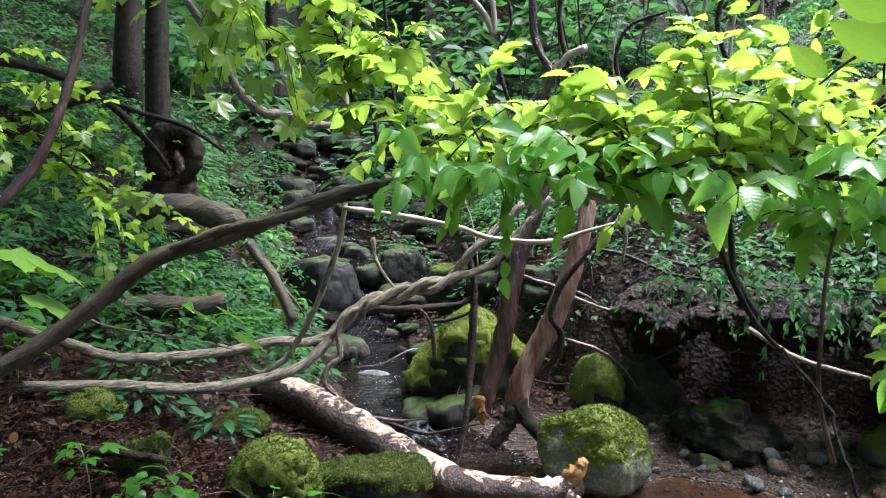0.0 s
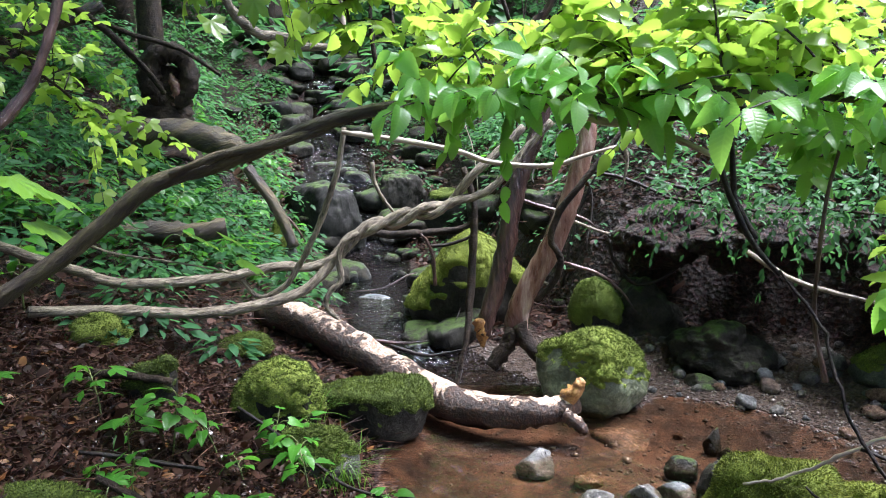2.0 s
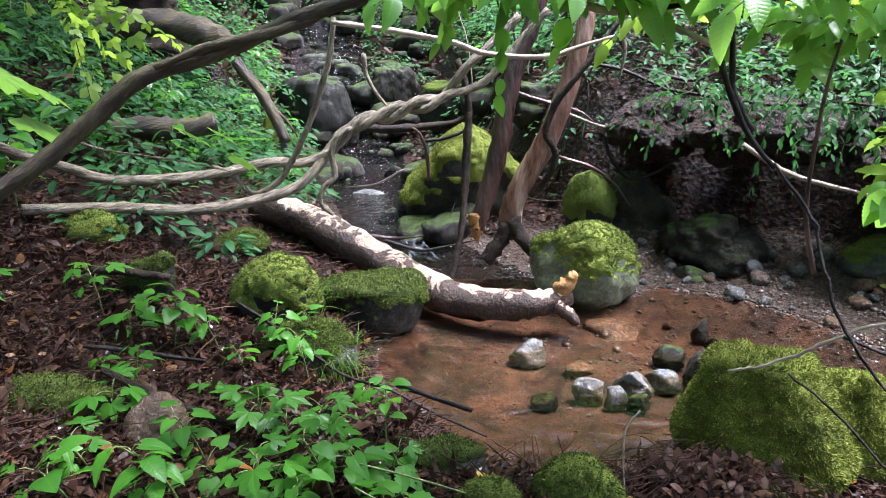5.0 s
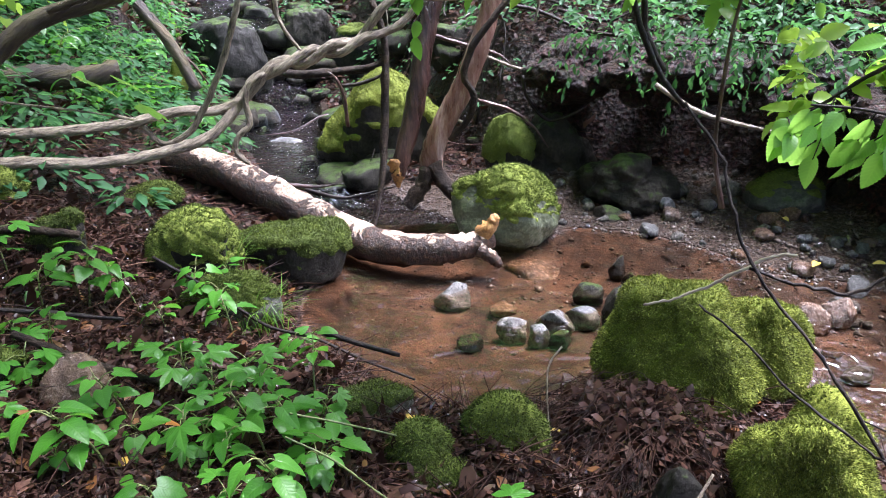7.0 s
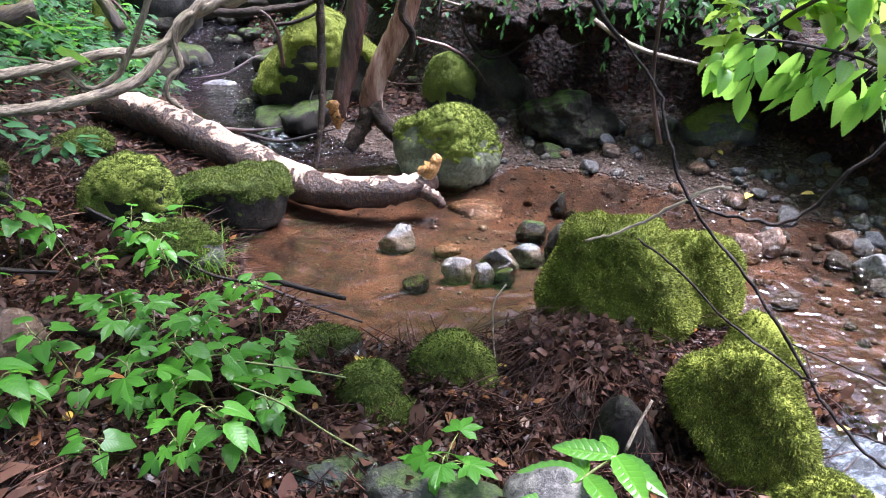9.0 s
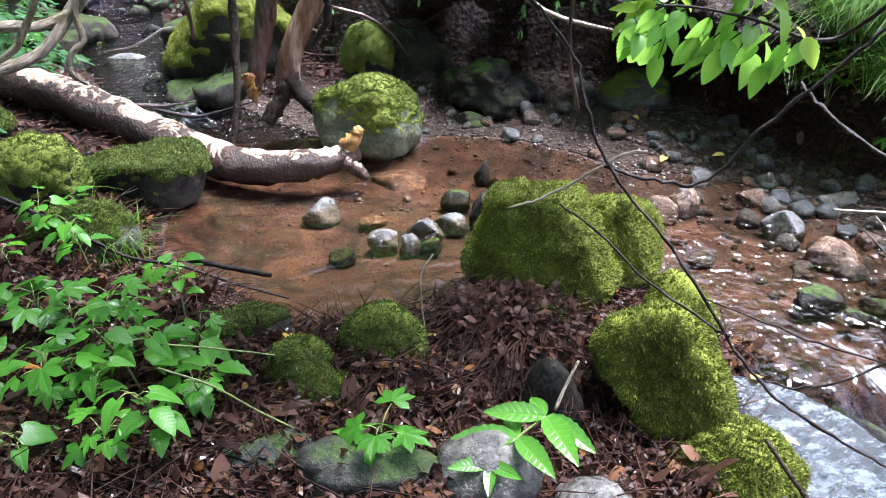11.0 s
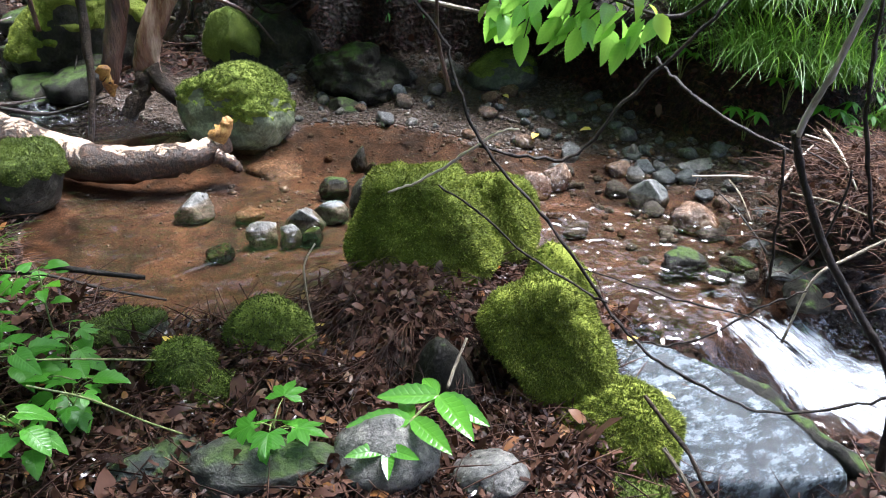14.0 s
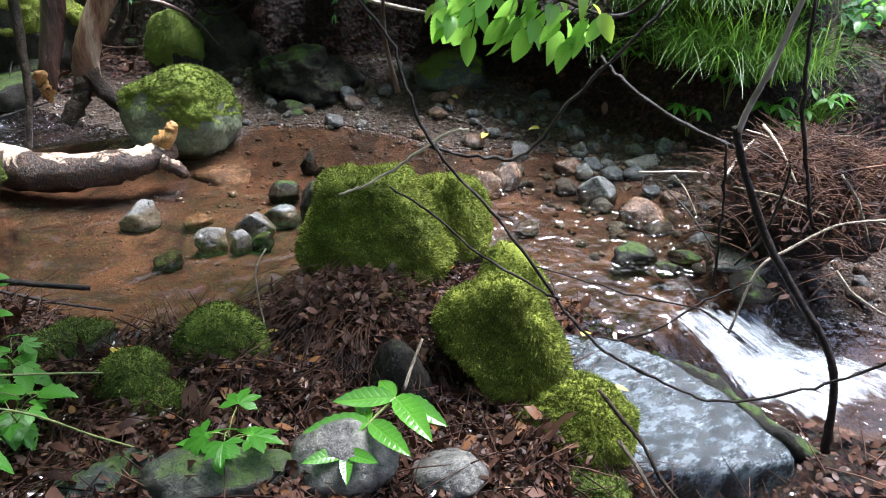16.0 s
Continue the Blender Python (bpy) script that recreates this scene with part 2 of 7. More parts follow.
l.new(math_node(n, l, "MULTIPLY", grit, 0.12), relief.inputs[3])
bump(n, l, relief.outputs[0], 1.0, 0.05, p)
p.inputs["Roughness"].default_value = 0.5
p.inputs["Specular IOR Level"].default_value = 0.25


def water_material(name, tint, scale, strength, rough=0.05, ior=1.33):
    """Clear shallow water: a tinted view of the bed and the sky's gloss on ripples."""
    m, n, l, p = material(name)
    n.remove(p)
    co = coords(n)
    clear = n.new("ShaderNodeBsdfTransparent")
    clear.inputs["Color"].default_value = (*tint, 1)
    gloss = n.new("ShaderNodeBsdfGlossy")
    gloss.inputs["Roughness"].default_value = rough
    rip = math_node(n, l, "ADD", noise_node(n, l, scale, 1, 0.4, co, 0.6), math_node(n, l, "MULTIPLY", noise_node(n, l, scale * 3.1, 1, 0.4, co, 0.4), 0.25))
    b = n.new("ShaderNodeBump")
    b.inputs["Strength"].default_value, b.inputs["Distance"].default_value = 1.0, strength
    l.new(rip, b.inputs["Height"])
    l.new(b.outputs[0], gloss.inputs["Normal"])
    fr = n.new("ShaderNodeFresnel")
    fr.inputs["IOR"].default_value = ior
    l.new(b.outputs[0], fr.inputs["Normal"])
    mx = n.new("ShaderNodeMixShader")
    l.new(fr.outputs[0], mx.inputs[0])
    l.new(clear.outputs[0], mx.inputs[1])
    l.new(gloss.outputs[0], mx.inputs[2])
    l.new(mx.outputs[0], n["Material Output"].inputs["Surface"])
    return m


WATER = water_material("clear stream water", (0.86, 0.77, 0.66), 8.0, 0.018, 0.04, 1.62)
RIFFLE = water_material("rippled water", (0.84, 0.77, 0.68), 12.0, 0.02, 0.06, 1.75)
# Same stream water; the darker tint stands in for the dark slopes it reflects.
POOLWATER = water_material("upper pool water darkened by tint", (0.4, 0.35, 0.29), 16.0, 0.07, 0.05, 1.33)
FOAM, n, l, p = material("white water")
acr, dwn = n.new("ShaderNodeAttribute"), n.new("ShaderNodeAttribute")
acr.attribute_name, dwn.attribute_name = "across", "down"
cb = n.new("ShaderNodeCombineXYZ")
l.new(acr.outputs["Fac"], cb.inputs[0])
l.new(dwn.outputs["Fac"], cb.inputs[1])
mp = n.new("ShaderNodeMapping")
mp.inputs["Scale"].default_value = (65.0, 9.0, 1.0)
l.new(cb.outputs[0], mp.inputs[0])
streak = noise_node(n, l, 1.0, 4, 0.6, mp.outputs[0], 0.6)
clots = noise_node(n, l, 9.0, 4, 0.6, cb.outputs[0], 0.8)
streak = math_node(n, l, "ADD", math_node(n, l, "MULTIPLY", streak, 0.55), math_node(n, l, "MULTIPLY", clots, 0.45))
p.inputs["Base Color"].default_value = (0.56, 0.61, 0.66, 1)
p.inputs["Roughness"].default_value = 0.5
tr = n.new("ShaderNodeBsdfTransparent")
mx = n.new("ShaderNodeMixShader")
fade = n.new("ShaderNodeAttribute")
fade.attribute_name = "fade"
thin = math_node(n, l, "ADD", streak, math_node(n, l, "MULTIPLY", math_node(n, l, "SUBTRACT", fade.outputs["Fac"], 1.0), 0.4))
l.new(ramp(n, l, thin, [(0.36, (0.0, 0.0, 0.0)), (0.68, (0.8, 0.8, 0.8))]), mx.inputs[0])
l.new(tr.outputs[0], mx.inputs[1])
l.new(p.outputs[0], mx.inputs[2])
l.new(mx.outputs[0], n["Material Output"].inputs["Surface"])
bump(n, l, streak, 0.6, 0.01, p)

LEAF_LIME = leaf_material("lime leaf", (0.1, 0.21, 0.03), (0.24, 0.37, 0.06), (0.55, 0.82, 0.1), 0.4, True, 0.55, 0.3, 0.4)
LEAF_GREEN = leaf_material("fresh green leaf", (0.035, 0.16, 0.03), (0.12, 0.33, 0.06), (0.5, 0.9, 0.14), 0.4, True, 0.55, 0.4, 0.4)
LEAF_PART = leaf_material("hornbeam leaf", (0.04, 0.17, 0.03), (0.13, 0.36, 0.06), (0.5, 0.92, 0.14), 0.4, False, 0.55, 0.45, 0.4)
LEAF_PLANT = leaf_material("wet herb leaf", (0.018, 0.1, 0.01), (0.075, 0.27, 0.025), (0.2, 0.58, 0.05), 0.4, False, 0.4, 0.25, 0.3)
LEAF_DARK = leaf_material("shaded green leaf", (0.012, 0.05, 0.018), (0.045, 0.14, 0.045), (0.12, 0.34, 0.08), 0.55, True, 0.4, 0.05, 0.2)
# Dimmer and bluer than LEAF_GREEN: the slope's shade is put into this colour.
LEAF_SLOPE = leaf_material("shaded cool green herb leaf", (0.012, 0.06, 0.022), (0.055, 0.175, 0.065), (0.16, 0.42, 0.13), 0.6, True, 0.4, 0.05, 0.2)
LEAF_BROAD = leaf_material("flat bright climber leaf", (0.09, 0.21, 0.02), (0.17, 0.35, 0.04), (0.34, 0.6, 0.06), 0.3, False, 0.4)
LEAF_GLOSSY = leaf_material("glossy seedling leaf", (0.03, 0.14, 0.012), (0.07, 0.23, 0.025), (0.2, 0.5, 0.04), 0.2, False, 0.3, 0.9)
STALK_BARK = surface("greenish young twig", [(0.3, (0.05, 0.05, 0.02)), (0.7, (0.2, 0.17, 0.07))], 20, (0.4, 0.6), 80, 0.001)
DEBRIS = surface("dead brown conifer spray", [(0.25, (0.012, 0.005, 0.0035)), (0.5, (0.06, 0.026, 0.016)), (0.8, (0.2, 0.11, 0.07))], 9, (0.5, 0.85), 60, 0.002, coat=0.0, spec=0.2)
GREYBARK = surface("bare grey bark", [(0.25, (0.2, 0.17, 0.15)), (0.5, (0.45, 0.4, 0.36)), (0.75, (0.62, 0.58, 0.53))], 16, (0.35, 0.7), 90, 0.004, grain=True)
PEBBLE = leaf_material("wet gravel", (0.012, 0.01, 0.009), (0.13, 0.1, 0.08), (0.1, 0.08, 0.06), 0.35, True, 0.0, 0.3)
GRASS = leaf_material("grass blade", (0.03, 0.09, 0.012), (0.11, 0.24, 0.03), (0.28, 0.52, 0.06), 0.4, True, 0.4, 0.1, 0.3)
LITTER = leaf_material("wet brown leaf litter", (0.003, 0.0015, 0.001), (0.095, 0.046, 0.031), (0.16, 0.06, 0.025), 0.45, True, 0.06, 0.0, 0.16)
LITTER_TAN = leaf_material("tan dead leaf", (0.05, 0.02, 0.008), (0.22, 0.09, 0.03), (0.4, 0.2, 0.06), 0.4, True, 0.12, 0.1, 0.4)
ROOTS = surface("dark wet roots", [(0.25, (0.004, 0.002, 0.0015)), (0.5, (0.022, 0.01, 0.007)), (0.8, (0.09, 0.045, 0.03))], 9, (0.4, 0.7), 60, 0.002, coat=0.0, spec=0.12)
LITTER_WET = leaf_material("shining wet leaf scrap", (0.01, 0.006, 0.005), (0.06, 0.035, 0.026), (0.1, 0.05, 0.03), 0.24, True, 0.03, 0.3)
LITTER_PALE = leaf_material("pale dry leaf", (0.06, 0.03, 0.015), (0.2, 0.11, 0.055), (0.4, 0.25, 0.1), 0.4, True, 0.15, 0.1)
LEAF_YELLOW = leaf_material("fallen yellow leaf", (0.5, 0.3, 0.03), (0.65, 0.5, 0.12), (0.6, 0.4, 0.05), 0.35, False, 0.25)
LEAF_ORANGE = leaf_material("fallen orange leaf", (0.3, 0.09, 0.015), (0.5, 0.2, 0.04), (0.5, 0.2, 0.03), 0.3, False, 0.25)

# ---- terrain ----
# the stream's line: x, y, water level, half width
STREAM = np.array([(-7, 32, 13, 0.3), (-4.2, 20, 6.2, 0.25), (-2.5, 14, 2.9, 0.25), (-1.95, 12.2, 2.25, 0.25), (-1.8, 11.5, 1.75, 0.3), (-1.4, 9.8, 1.0, 0.4),
                   (-1.1, 8.7, 0.62, 0.45), (-0.75, 8.1, 0.42, 0.35), (-0.7, 7.8, 0.16, 0.35), (-0.55, 6.2, 0.13, 0.36), (-0.3, 5.2, 0.1, 0.32), (0.05, 4.45, 0.02, 0.32),
                   (0.35, 3.7, 0.0, 0.62), (0.55, 3.1, 0.0, 0.82), (1.25, 3.3, 0.0, 0.82), (1.75, 2.9, -0.005, 0.55), (2.12, 2.55, -0.03, 0.58), (2.12, 2.0, -0.05, 0.55),
                   (2.22, 1.7, -0.07, 0.26), (2.38, 1.36, -0.3, 0.28), (2.8, 1.05, -0.34, 0.36), (3.7, 0.2, -0.5, 0.45), (5.0, -3.0, -1.1, 0.5), (9.0, -14.0, -3.0, 0.6)])
BANK = np.array([(-0.2, 12.5), (0.1, 8.5), (0.55, 6.0), (0.95, 5.2), (1.5, 5.0), (2.3, 4.85), (2.8, 4.2), (2.98, 3.5), (3.02, 3.0), (3.15, 2.5), (3.9, 2.05), (5.2, 0.9), (8.5, -6.0), (14, -18)])


def along(x, y, line):
    """Distance to a polyline, the side (positive to the left of its run) and where on it."""
    best = np.full(x.shape, 1e9)
    side, where = np.zeros_like(best), np.zeros_like(best)
    for i in range(len(line) - 1):
        ax, ay = line[i, :2]
        bx, by = line[i + 1, :2]
        ex, ey = bx - ax, by - ay
        f = np.clip(((x - ax) * ex + (y - ay) * ey) / (ex * ex + ey * ey), 0, 1)
        d = np.hypot(x - ax - f * ex, y - ay - f * ey)
        s = np.sign(ex * (y - ay) - ey * (x - ax))
        near = d < best
        best, side, where = np.where(near, d, best), np.where(near, s, side), np.where(near, i + f, where)
    return best, side, where


def smooth(v, a, b):
    f = np.clip((v - a) / (b - a), 0, 1)
    return f * f * (3 - 2 * f)


def lumps(x, y, size, seed):
    """Cheap smooth noise from a few crossing waves."""
    r = np.random.RandomState(seed)
    out = np.zeros_like(x)
    for k in range(9):
        ang, ph, f = r.uniform(0, 6.283), r.uniform(0, 6.283), r.uniform(0.6, 1.8) / size
        out += np.sin((x * np.cos(ang) + y * np.sin(ang)) * f * 6.283 + ph)
    return out / 9


def terrain(x, y):
    """Ground height, water level, bed mask and gravel mask at arrays x, y."""
    d, s, w = along(x, y, STREAM)
    idx = np.arange(len(STREAM))
    level, half = np.interp(w, idx, STREAM[:, 2]), np.interp(w, idx, STREAM[:, 3])
    half = half * (1 + 0.25 * lumps(x, y, 0.7, 3))
    out = d - half
    z = np.where(out < 0, level - 0.09 * (1 - np.clip(d / half, 0, 1) ** 3), level)
    near = smooth(out, 0.0, 0.45)
    left = (0.16 - 0.1 * smooth(x, 0.3, 0.9)) * near + ((0.3 + 0.32 * smooth(y, 3.2, 6.0)) * np.maximum(out - 0.4, 0)) * smooth(-x, 0.2, 1.6) + 0.06 * smooth(out, 0.5, 2.0)
    left += 0.25 * np.maximum(-y - 0.5, 0) + 0.2 * np.maximum(np.abs(x) - 5, 0) * (y < 6)
    e, es, _ = along(x, y, BANK)
    beyond = e * np.where(es > 0, 1, -1)
    right = 0.05 * near + 0.1 * smooth(out, 0.1, 1.2)
    rise = (0.66 + 0.2 * smooth(y, 3.5, 4.3) * smooth(x, 0.9, 1.5)) * smooth(beyond, -0.06, 0.3) + (0.55 - 0.3 * smooth(x - y, -0.5, 2.5)) * np.maximum(beyond - 0.25, 0)
    up = smooth(y, 5.5, 8.0)
    right += rise
    z = z + np.where(s < 0, left, np.where(out > 0, right, 0))
    bumpy = 0.04 * lumps(x, y, 0.5, 1) + 0.02 * lumps(x, y, 0.16, 2)
    far = smooth(np.hypot(x, y), 5, 20)
    z = z + bumpy * np.clip(out / 0.2, 0.1, 1) + 0.5 * far * lumps(x, y, 5, 5)
    z = z - 0.3 * np.clip(1.5 - 1.5 * np.hypot((x - 1.72) / 0.5, (y - 1.28) / 0.46), 0, 1) * (out > 0)
    bed = (1 - smooth(out, -0.02, 0.1)) * (1 - smooth(y, 4.0, 5.5))
    bar = np.maximum((1 - smooth(beyond, -0.1, 0.05)) * (s > 0) * smooth(y, 0.5, 1.5) * (1 - smooth(y, 4.7, 5.4)), 0)
    return z, level, bed, bar, out


def ground_z(x, y):
    return float(terrain(np.array([x], float), np.array([y], float))[0][0])


def axis(lo, hi, a, b, fine):
    """Grid lines: fine between a and b, wider and wider outside."""
    mid = list(np.arange(a, b, fine))
    v, st, up = b, fine, []
    while v < hi:
        up.append(v)
        st *= 1.09
        v += st
    v, st, dn = a, fine, []
    while v > lo:
        st *= 1.09
        v -= st
        dn.append(v)
    return np.array(dn[::-1] + mid + up)


def sheet(name, X, Y, Z, keep, mat, attrs=()):
    ny, nx = X.shape
    co = np.stack([X, Y, Z], -1).reshape(-1, 3)
    i = np.arange(ny - 1)[:, None] * nx + np.arange(nx - 1)[None, :]
    quads = np.stack([i, i + 1, i + nx + 1, i + nx], -1).reshape(-1, 4)
    quads = quads[keep[:-1, :-1].ravel()]
    used, inv = np.unique(quads, return_inverse=True)
    me = bpy.data.meshes.new(name)
    me.from_pydata(co[used].tolist(), [], inv.reshape(-1, 4).tolist())
    for key, val in attrs:
        at = me.attributes.new(key, "FLOAT", "POINT")
        at.data.foreach_set("value", val.reshape(-1)[used].astype(np.float32))
    me.polygons.foreach_set("use_smooth", [True] * len(me.polygons))
    for m in (mat if isinstance(mat, list) else [mat]):
        me.materials.append(m)
    return new(name, me), quads


gx = axis(-60, 60, -3.2, 4.2, 0.04)
gy = axis(-50, 70, 0.6, 6.0, 0.04)
X, Y = np.meshgrid(gx, gy)
Z, LEVEL, BED, BAR, OUT = terrain(X, Y)
ground, _ = sheet("ground", X, Y, Z, np.ones(X.shape, bool), GROUND, (("bed", BED), ("bar", BAR)))
tagged(ground, "dark wet forest soil with a sandy stream bed", "ground", kind="structure")

wx, wy = np.meshgrid(axis(-6, 8, -1.5, 3.2, 0.03), axis(-8, 25, 0.5, 6.0, 0.03))
WZ, WL, _, _, WO = terrain(wx, wy)
grad = np.hypot(np.gradient(WL, wx[0], axis=1), np.gradient(WL, wy[:, 0], axis=0))
keep = (WO < 0.22) & (grad < 4.0) & (wy < 12.5)
lev = WL + 0.012 * lumps(wx, wy, 0.12, 8) * np.clip(grad * 4, 0.0, 1)
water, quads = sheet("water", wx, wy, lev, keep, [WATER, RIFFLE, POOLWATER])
steep = grad.reshape(-1)[quads[:, 0]]
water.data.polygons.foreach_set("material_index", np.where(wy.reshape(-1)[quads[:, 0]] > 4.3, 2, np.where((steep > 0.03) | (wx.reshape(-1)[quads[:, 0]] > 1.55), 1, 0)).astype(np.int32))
tagged(water, "clear shallow stream running over brown sand", "water", kind="structure")


# ---- building blocks ----
def part(name, bm, mat, parent=None, label=""):
    me = bpy.data.meshes.new(name)
    if isinstance(bm, tuple):
        me.from_pydata(bm[0].tolist() if hasattr(bm[0], "tolist") else bm[0], [], bm[1])
    else:
        bm.to_mesh(me)
        bm.free()
    me.polygons.foreach_set("use_smooth", [True] * len(me.polygons))
    me.materials.append(mat)
    ob = new(name, me)
    if parent is not None:
        ob.parent = parent
    if label:
        tagged(ob, label)
    return ob


GRAIN = [None]


def spline(pts, steps):
    """A smooth line through points."""
    p = [np.array(q, float) for q in pts]
    p = [2 * p[0] - p[1]] + p + [2 * p[-1] - p[-2]]
    out = []
    for i in range(1, len(p) - 2):
        for k in range(steps):
            t = k / steps
            out.append(0.5 * (2 * p[i] + (p[i + 1] - p[i - 1]) * t + (2 * p[i - 1] - 5 * p[i] + 4 * p[i + 1] - p[i + 2]) * t * t
                              + (3 * p[i] - p[i - 1] - 3 * p[i + 1] + p[i + 2]) * t ** 3))
    out.append(p[-2])
    return np.array(out)


def tube(pts, radii, segs=8, steps=5, rough=0.12, seed=0, wobble=0.0):
    """A limb along a line, its radius given at even steps, with uneven skin. Returns vertices and faces."""
    r = np.random.RandomState(seed)
    line = spline(pts, steps)
    n = len(line)
    if wobble:
        line[1:-1] += r.normal(0, wobble, (n - 2, 3))
    rad = np.interp(np.linspace(0, 1, n), np.linspace(0, 1, len(radii)), radii)
    tan = np.gradient(line, axis=0)
    tan /= np.linalg.norm(tan, axis=1, keepdims=True) + 1e-9
    up = np.array([0.3, 0.2, 1.0])
    side = np.cross(tan[0], up)
    side /= np.linalg.norm(side)
    verts, faces = [], []
    for i in range(n):
        side = side - tan[i] * side.dot(tan[i])
        side /= np.linalg.norm(side) + 1e-9
        oth = np.cross(tan[i], side)
        for k in range(segs):
            a = 6.28318 * k / segs
            q = rad[i] * (1 + rough * r.normal())
            verts.append(line[i] + q * (math.cos(a) * side + math.sin(a) * oth))
    for i in range(n - 1):
        for k in range(segs):
            k2 = (k + 1) % segs
            faces.append((i * segs + k, i * segs + k2, (i + 1) * segs + k2, (i + 1) * segs + k))
    faces.append(tuple(range(segs))[::-1])
    faces.append(tuple((n - 1) * segs + k for k in range(segs)))
    run = np.concatenate([[0], np.cumsum(np.linalg.norm(np.diff(line, axis=0), axis=1))])
    ang = 6.28318 * np.arange(segs) / segs
    twist = run[:, None] * 6.0
    grain = np.stack([rad.mean() * np.cos(ang[None] + twist), rad.mean() * np.sin(ang[None] + twist), np.repeat(run[:, None] * 0.22, segs, 1)], -1)
    GRAIN[0] = grain.reshape(-1, 3) + seed * 1.37
    return np.array(verts), faces


def limb(name, pts, radii, mat, parent=None, label="", category="", **kw):
    ob = part(name, tube(pts, radii, **kw), mat, parent)
    ob.data.attributes.new("grain", "FLOAT_VECTOR", "POINT").data.foreach_set("vector", GRAIN[0].reshape(-1).astype(np.float32))
    if label:
        tagged(ob, label, category)
    return ob


def rock_mesh(w, d, h, seed, detail=4, rough=0.15, cuts=7, sink=0.3, flat=0.0, faces=(), tight=(0.62, 0.9), power=9):
    """A boulder: a ball worn down by a few broad faces with rounded edges, made lumpy; its foot reaches below the ground."""
    r = random.Random(seed)
    bm = bmesh.new()
    bmesh.ops.create_icosphere(bm, subdivisions=detail, radius=1.0)
    planes = [((0, 0, 1), flat)] if flat else []
    planes += [(tuple(Vector(q).normalized()), dist) for q, dist in faces]
    for _ in range(cuts):
        v = Vector((r.uniform(-1, 1), r.uniform(-1, 1), r.uniform(-0.2, 1))).normalized()
        planes.append((tuple(v), r.uniform(*tight)))
    U = np.array([v.co for v in bm.verts])
    total = np.full(len(U), 1.2 ** -power if faces else 1.0)
    if planes:
        N = np.array([np.array(q) / dist for q, dist in planes])
        total = total + (np.maximum(U @ N.T, 0) ** power).sum(1)
    P = U * (total ** (-1.0 / power))[:, None]
    off = Vector((r.uniform(0, 50), r.uniform(0, 50), r.uniform(0, 50)))
    for i, q in enumerate(P):
        p = Vector(q)
        P[i] *= 1 + rough * (1.1 * noise.noise(p * 1.3 + off) + 0.6 * noise.noise(p * 3.1 + off) + 0.3 * noise.noise(p * 8 + off) + 0.14 * noise.noise(p * 19 + off))
    lo, hi = P.min(0), P.max(0)
    f = (P - lo) / (hi - lo)
    C = np.stack([(f[:, 0] - 0.5) * w, (f[:, 1] - 0.5) * d, (f[:, 2] * (1 + sink) - sink) * h], -1)
    for v, c in zip(bm.verts, C):
        v.co = c
    return bm


def moss_on(rock, mat, seed, cover=0.2, thick=0.018, tufts=3500, low=-1.0):
    """A cushion of moss over the upward faces of a rock, with small tufts on it."""
    r = np.random.RandomState(seed)
    me = rock.data
    off = Vector((seed * 3.1, seed * 1.7, 0))
    nv, nf = len(me.vertices), len(me.polygons)
    co, vn, ce, fn, ar = np.zeros(nv * 3), np.zeros(nv * 3), np.zeros(nf * 3), np.zeros(nf * 3), np.zeros(nf)
    me.vertices.foreach_get("co", co)
    me.vertex_normals.foreach_get("vector", vn)
    me.polygons.foreach_get("center", ce)
    me.polygons.foreach_get("normal", fn)
    me.polygons.foreach_get("area", ar)
    tri = np.zeros(nf * 3, int)
    me.polygons.foreach_get("vertices", tri)
    co, vn, ce, fn, tri = co.reshape(-1, 3), vn.reshape(-1, 3), ce.reshape(-1, 3), fn.reshape(-1, 3), tri.reshape(-1, 3)
    grown = np.array([0.35 * noise.noise(Vector(c) * 5 + off) + 0.15 * noise.noise(Vector(c) * 16 + off) for c in co]) + vn[:, 2] - cover
    ok = (grown[tri].max(1) > 0) & (ce[:, 2] > low)
    if not ok.any():
        return None
    used, inv = np.unique(tri[ok], return_inverse=True)
    inv = inv.reshape(-1, 3)
    swell = np.array([1 + 0.9 * noise.noise(Vector(c) * 7 + off) + 0.5 * noise.noise(Vector(c) * 15 + off) + 0.35 * noise.noise(Vector(c) * 33 + off) for c in co[used]])
    rise = np.clip(grown[used] / 0.22, -0.5, 1)
    skin = co[used] + vn[used] * (thick * np.where(rise > 0, np.maximum(swell, 0.15), 1) * rise)[:, None]
    n = int(tufts * 4)
    weight = ar[ok] * np.clip(grown[tri[ok]].mean(1) / 0.1 + 0.15, 0, 1) + 1e-12
    k = r.choice(len(inv), n, p=weight / weight.sum())
    w = r.dirichlet((1, 1, 1), n)
    base = np.einsum("nk,nkc->nc", w, skin[inv[k]])
    nrm = fn[ok][k]
    a = np.cross(r.normal(0, 1, (n, 3)), nrm)
    a /= np.linalg.norm(a, axis=1, keepdims=True) + 1e-9
    sz = r.uniform(0.0022, 0.0055, n)[:, None]
    tip = base + nrm * sz * 1.7 + r.normal(0, 0.75, (n, 3)) * sz + np.array((0, 0, -0.4)) * sz
    T = np.stack([base - a * sz * 0.5, base + a * sz * 0.5, tip], 1).reshape(-1, 3)
    faces = [tuple(q) for q in inv.tolist()] + [(i, i + 1, i + 2) for i in range(len(skin), len(skin) + 3 * n, 3)]
    return part("moss", (np.concatenate([skin, T]), faces), mat, rock)


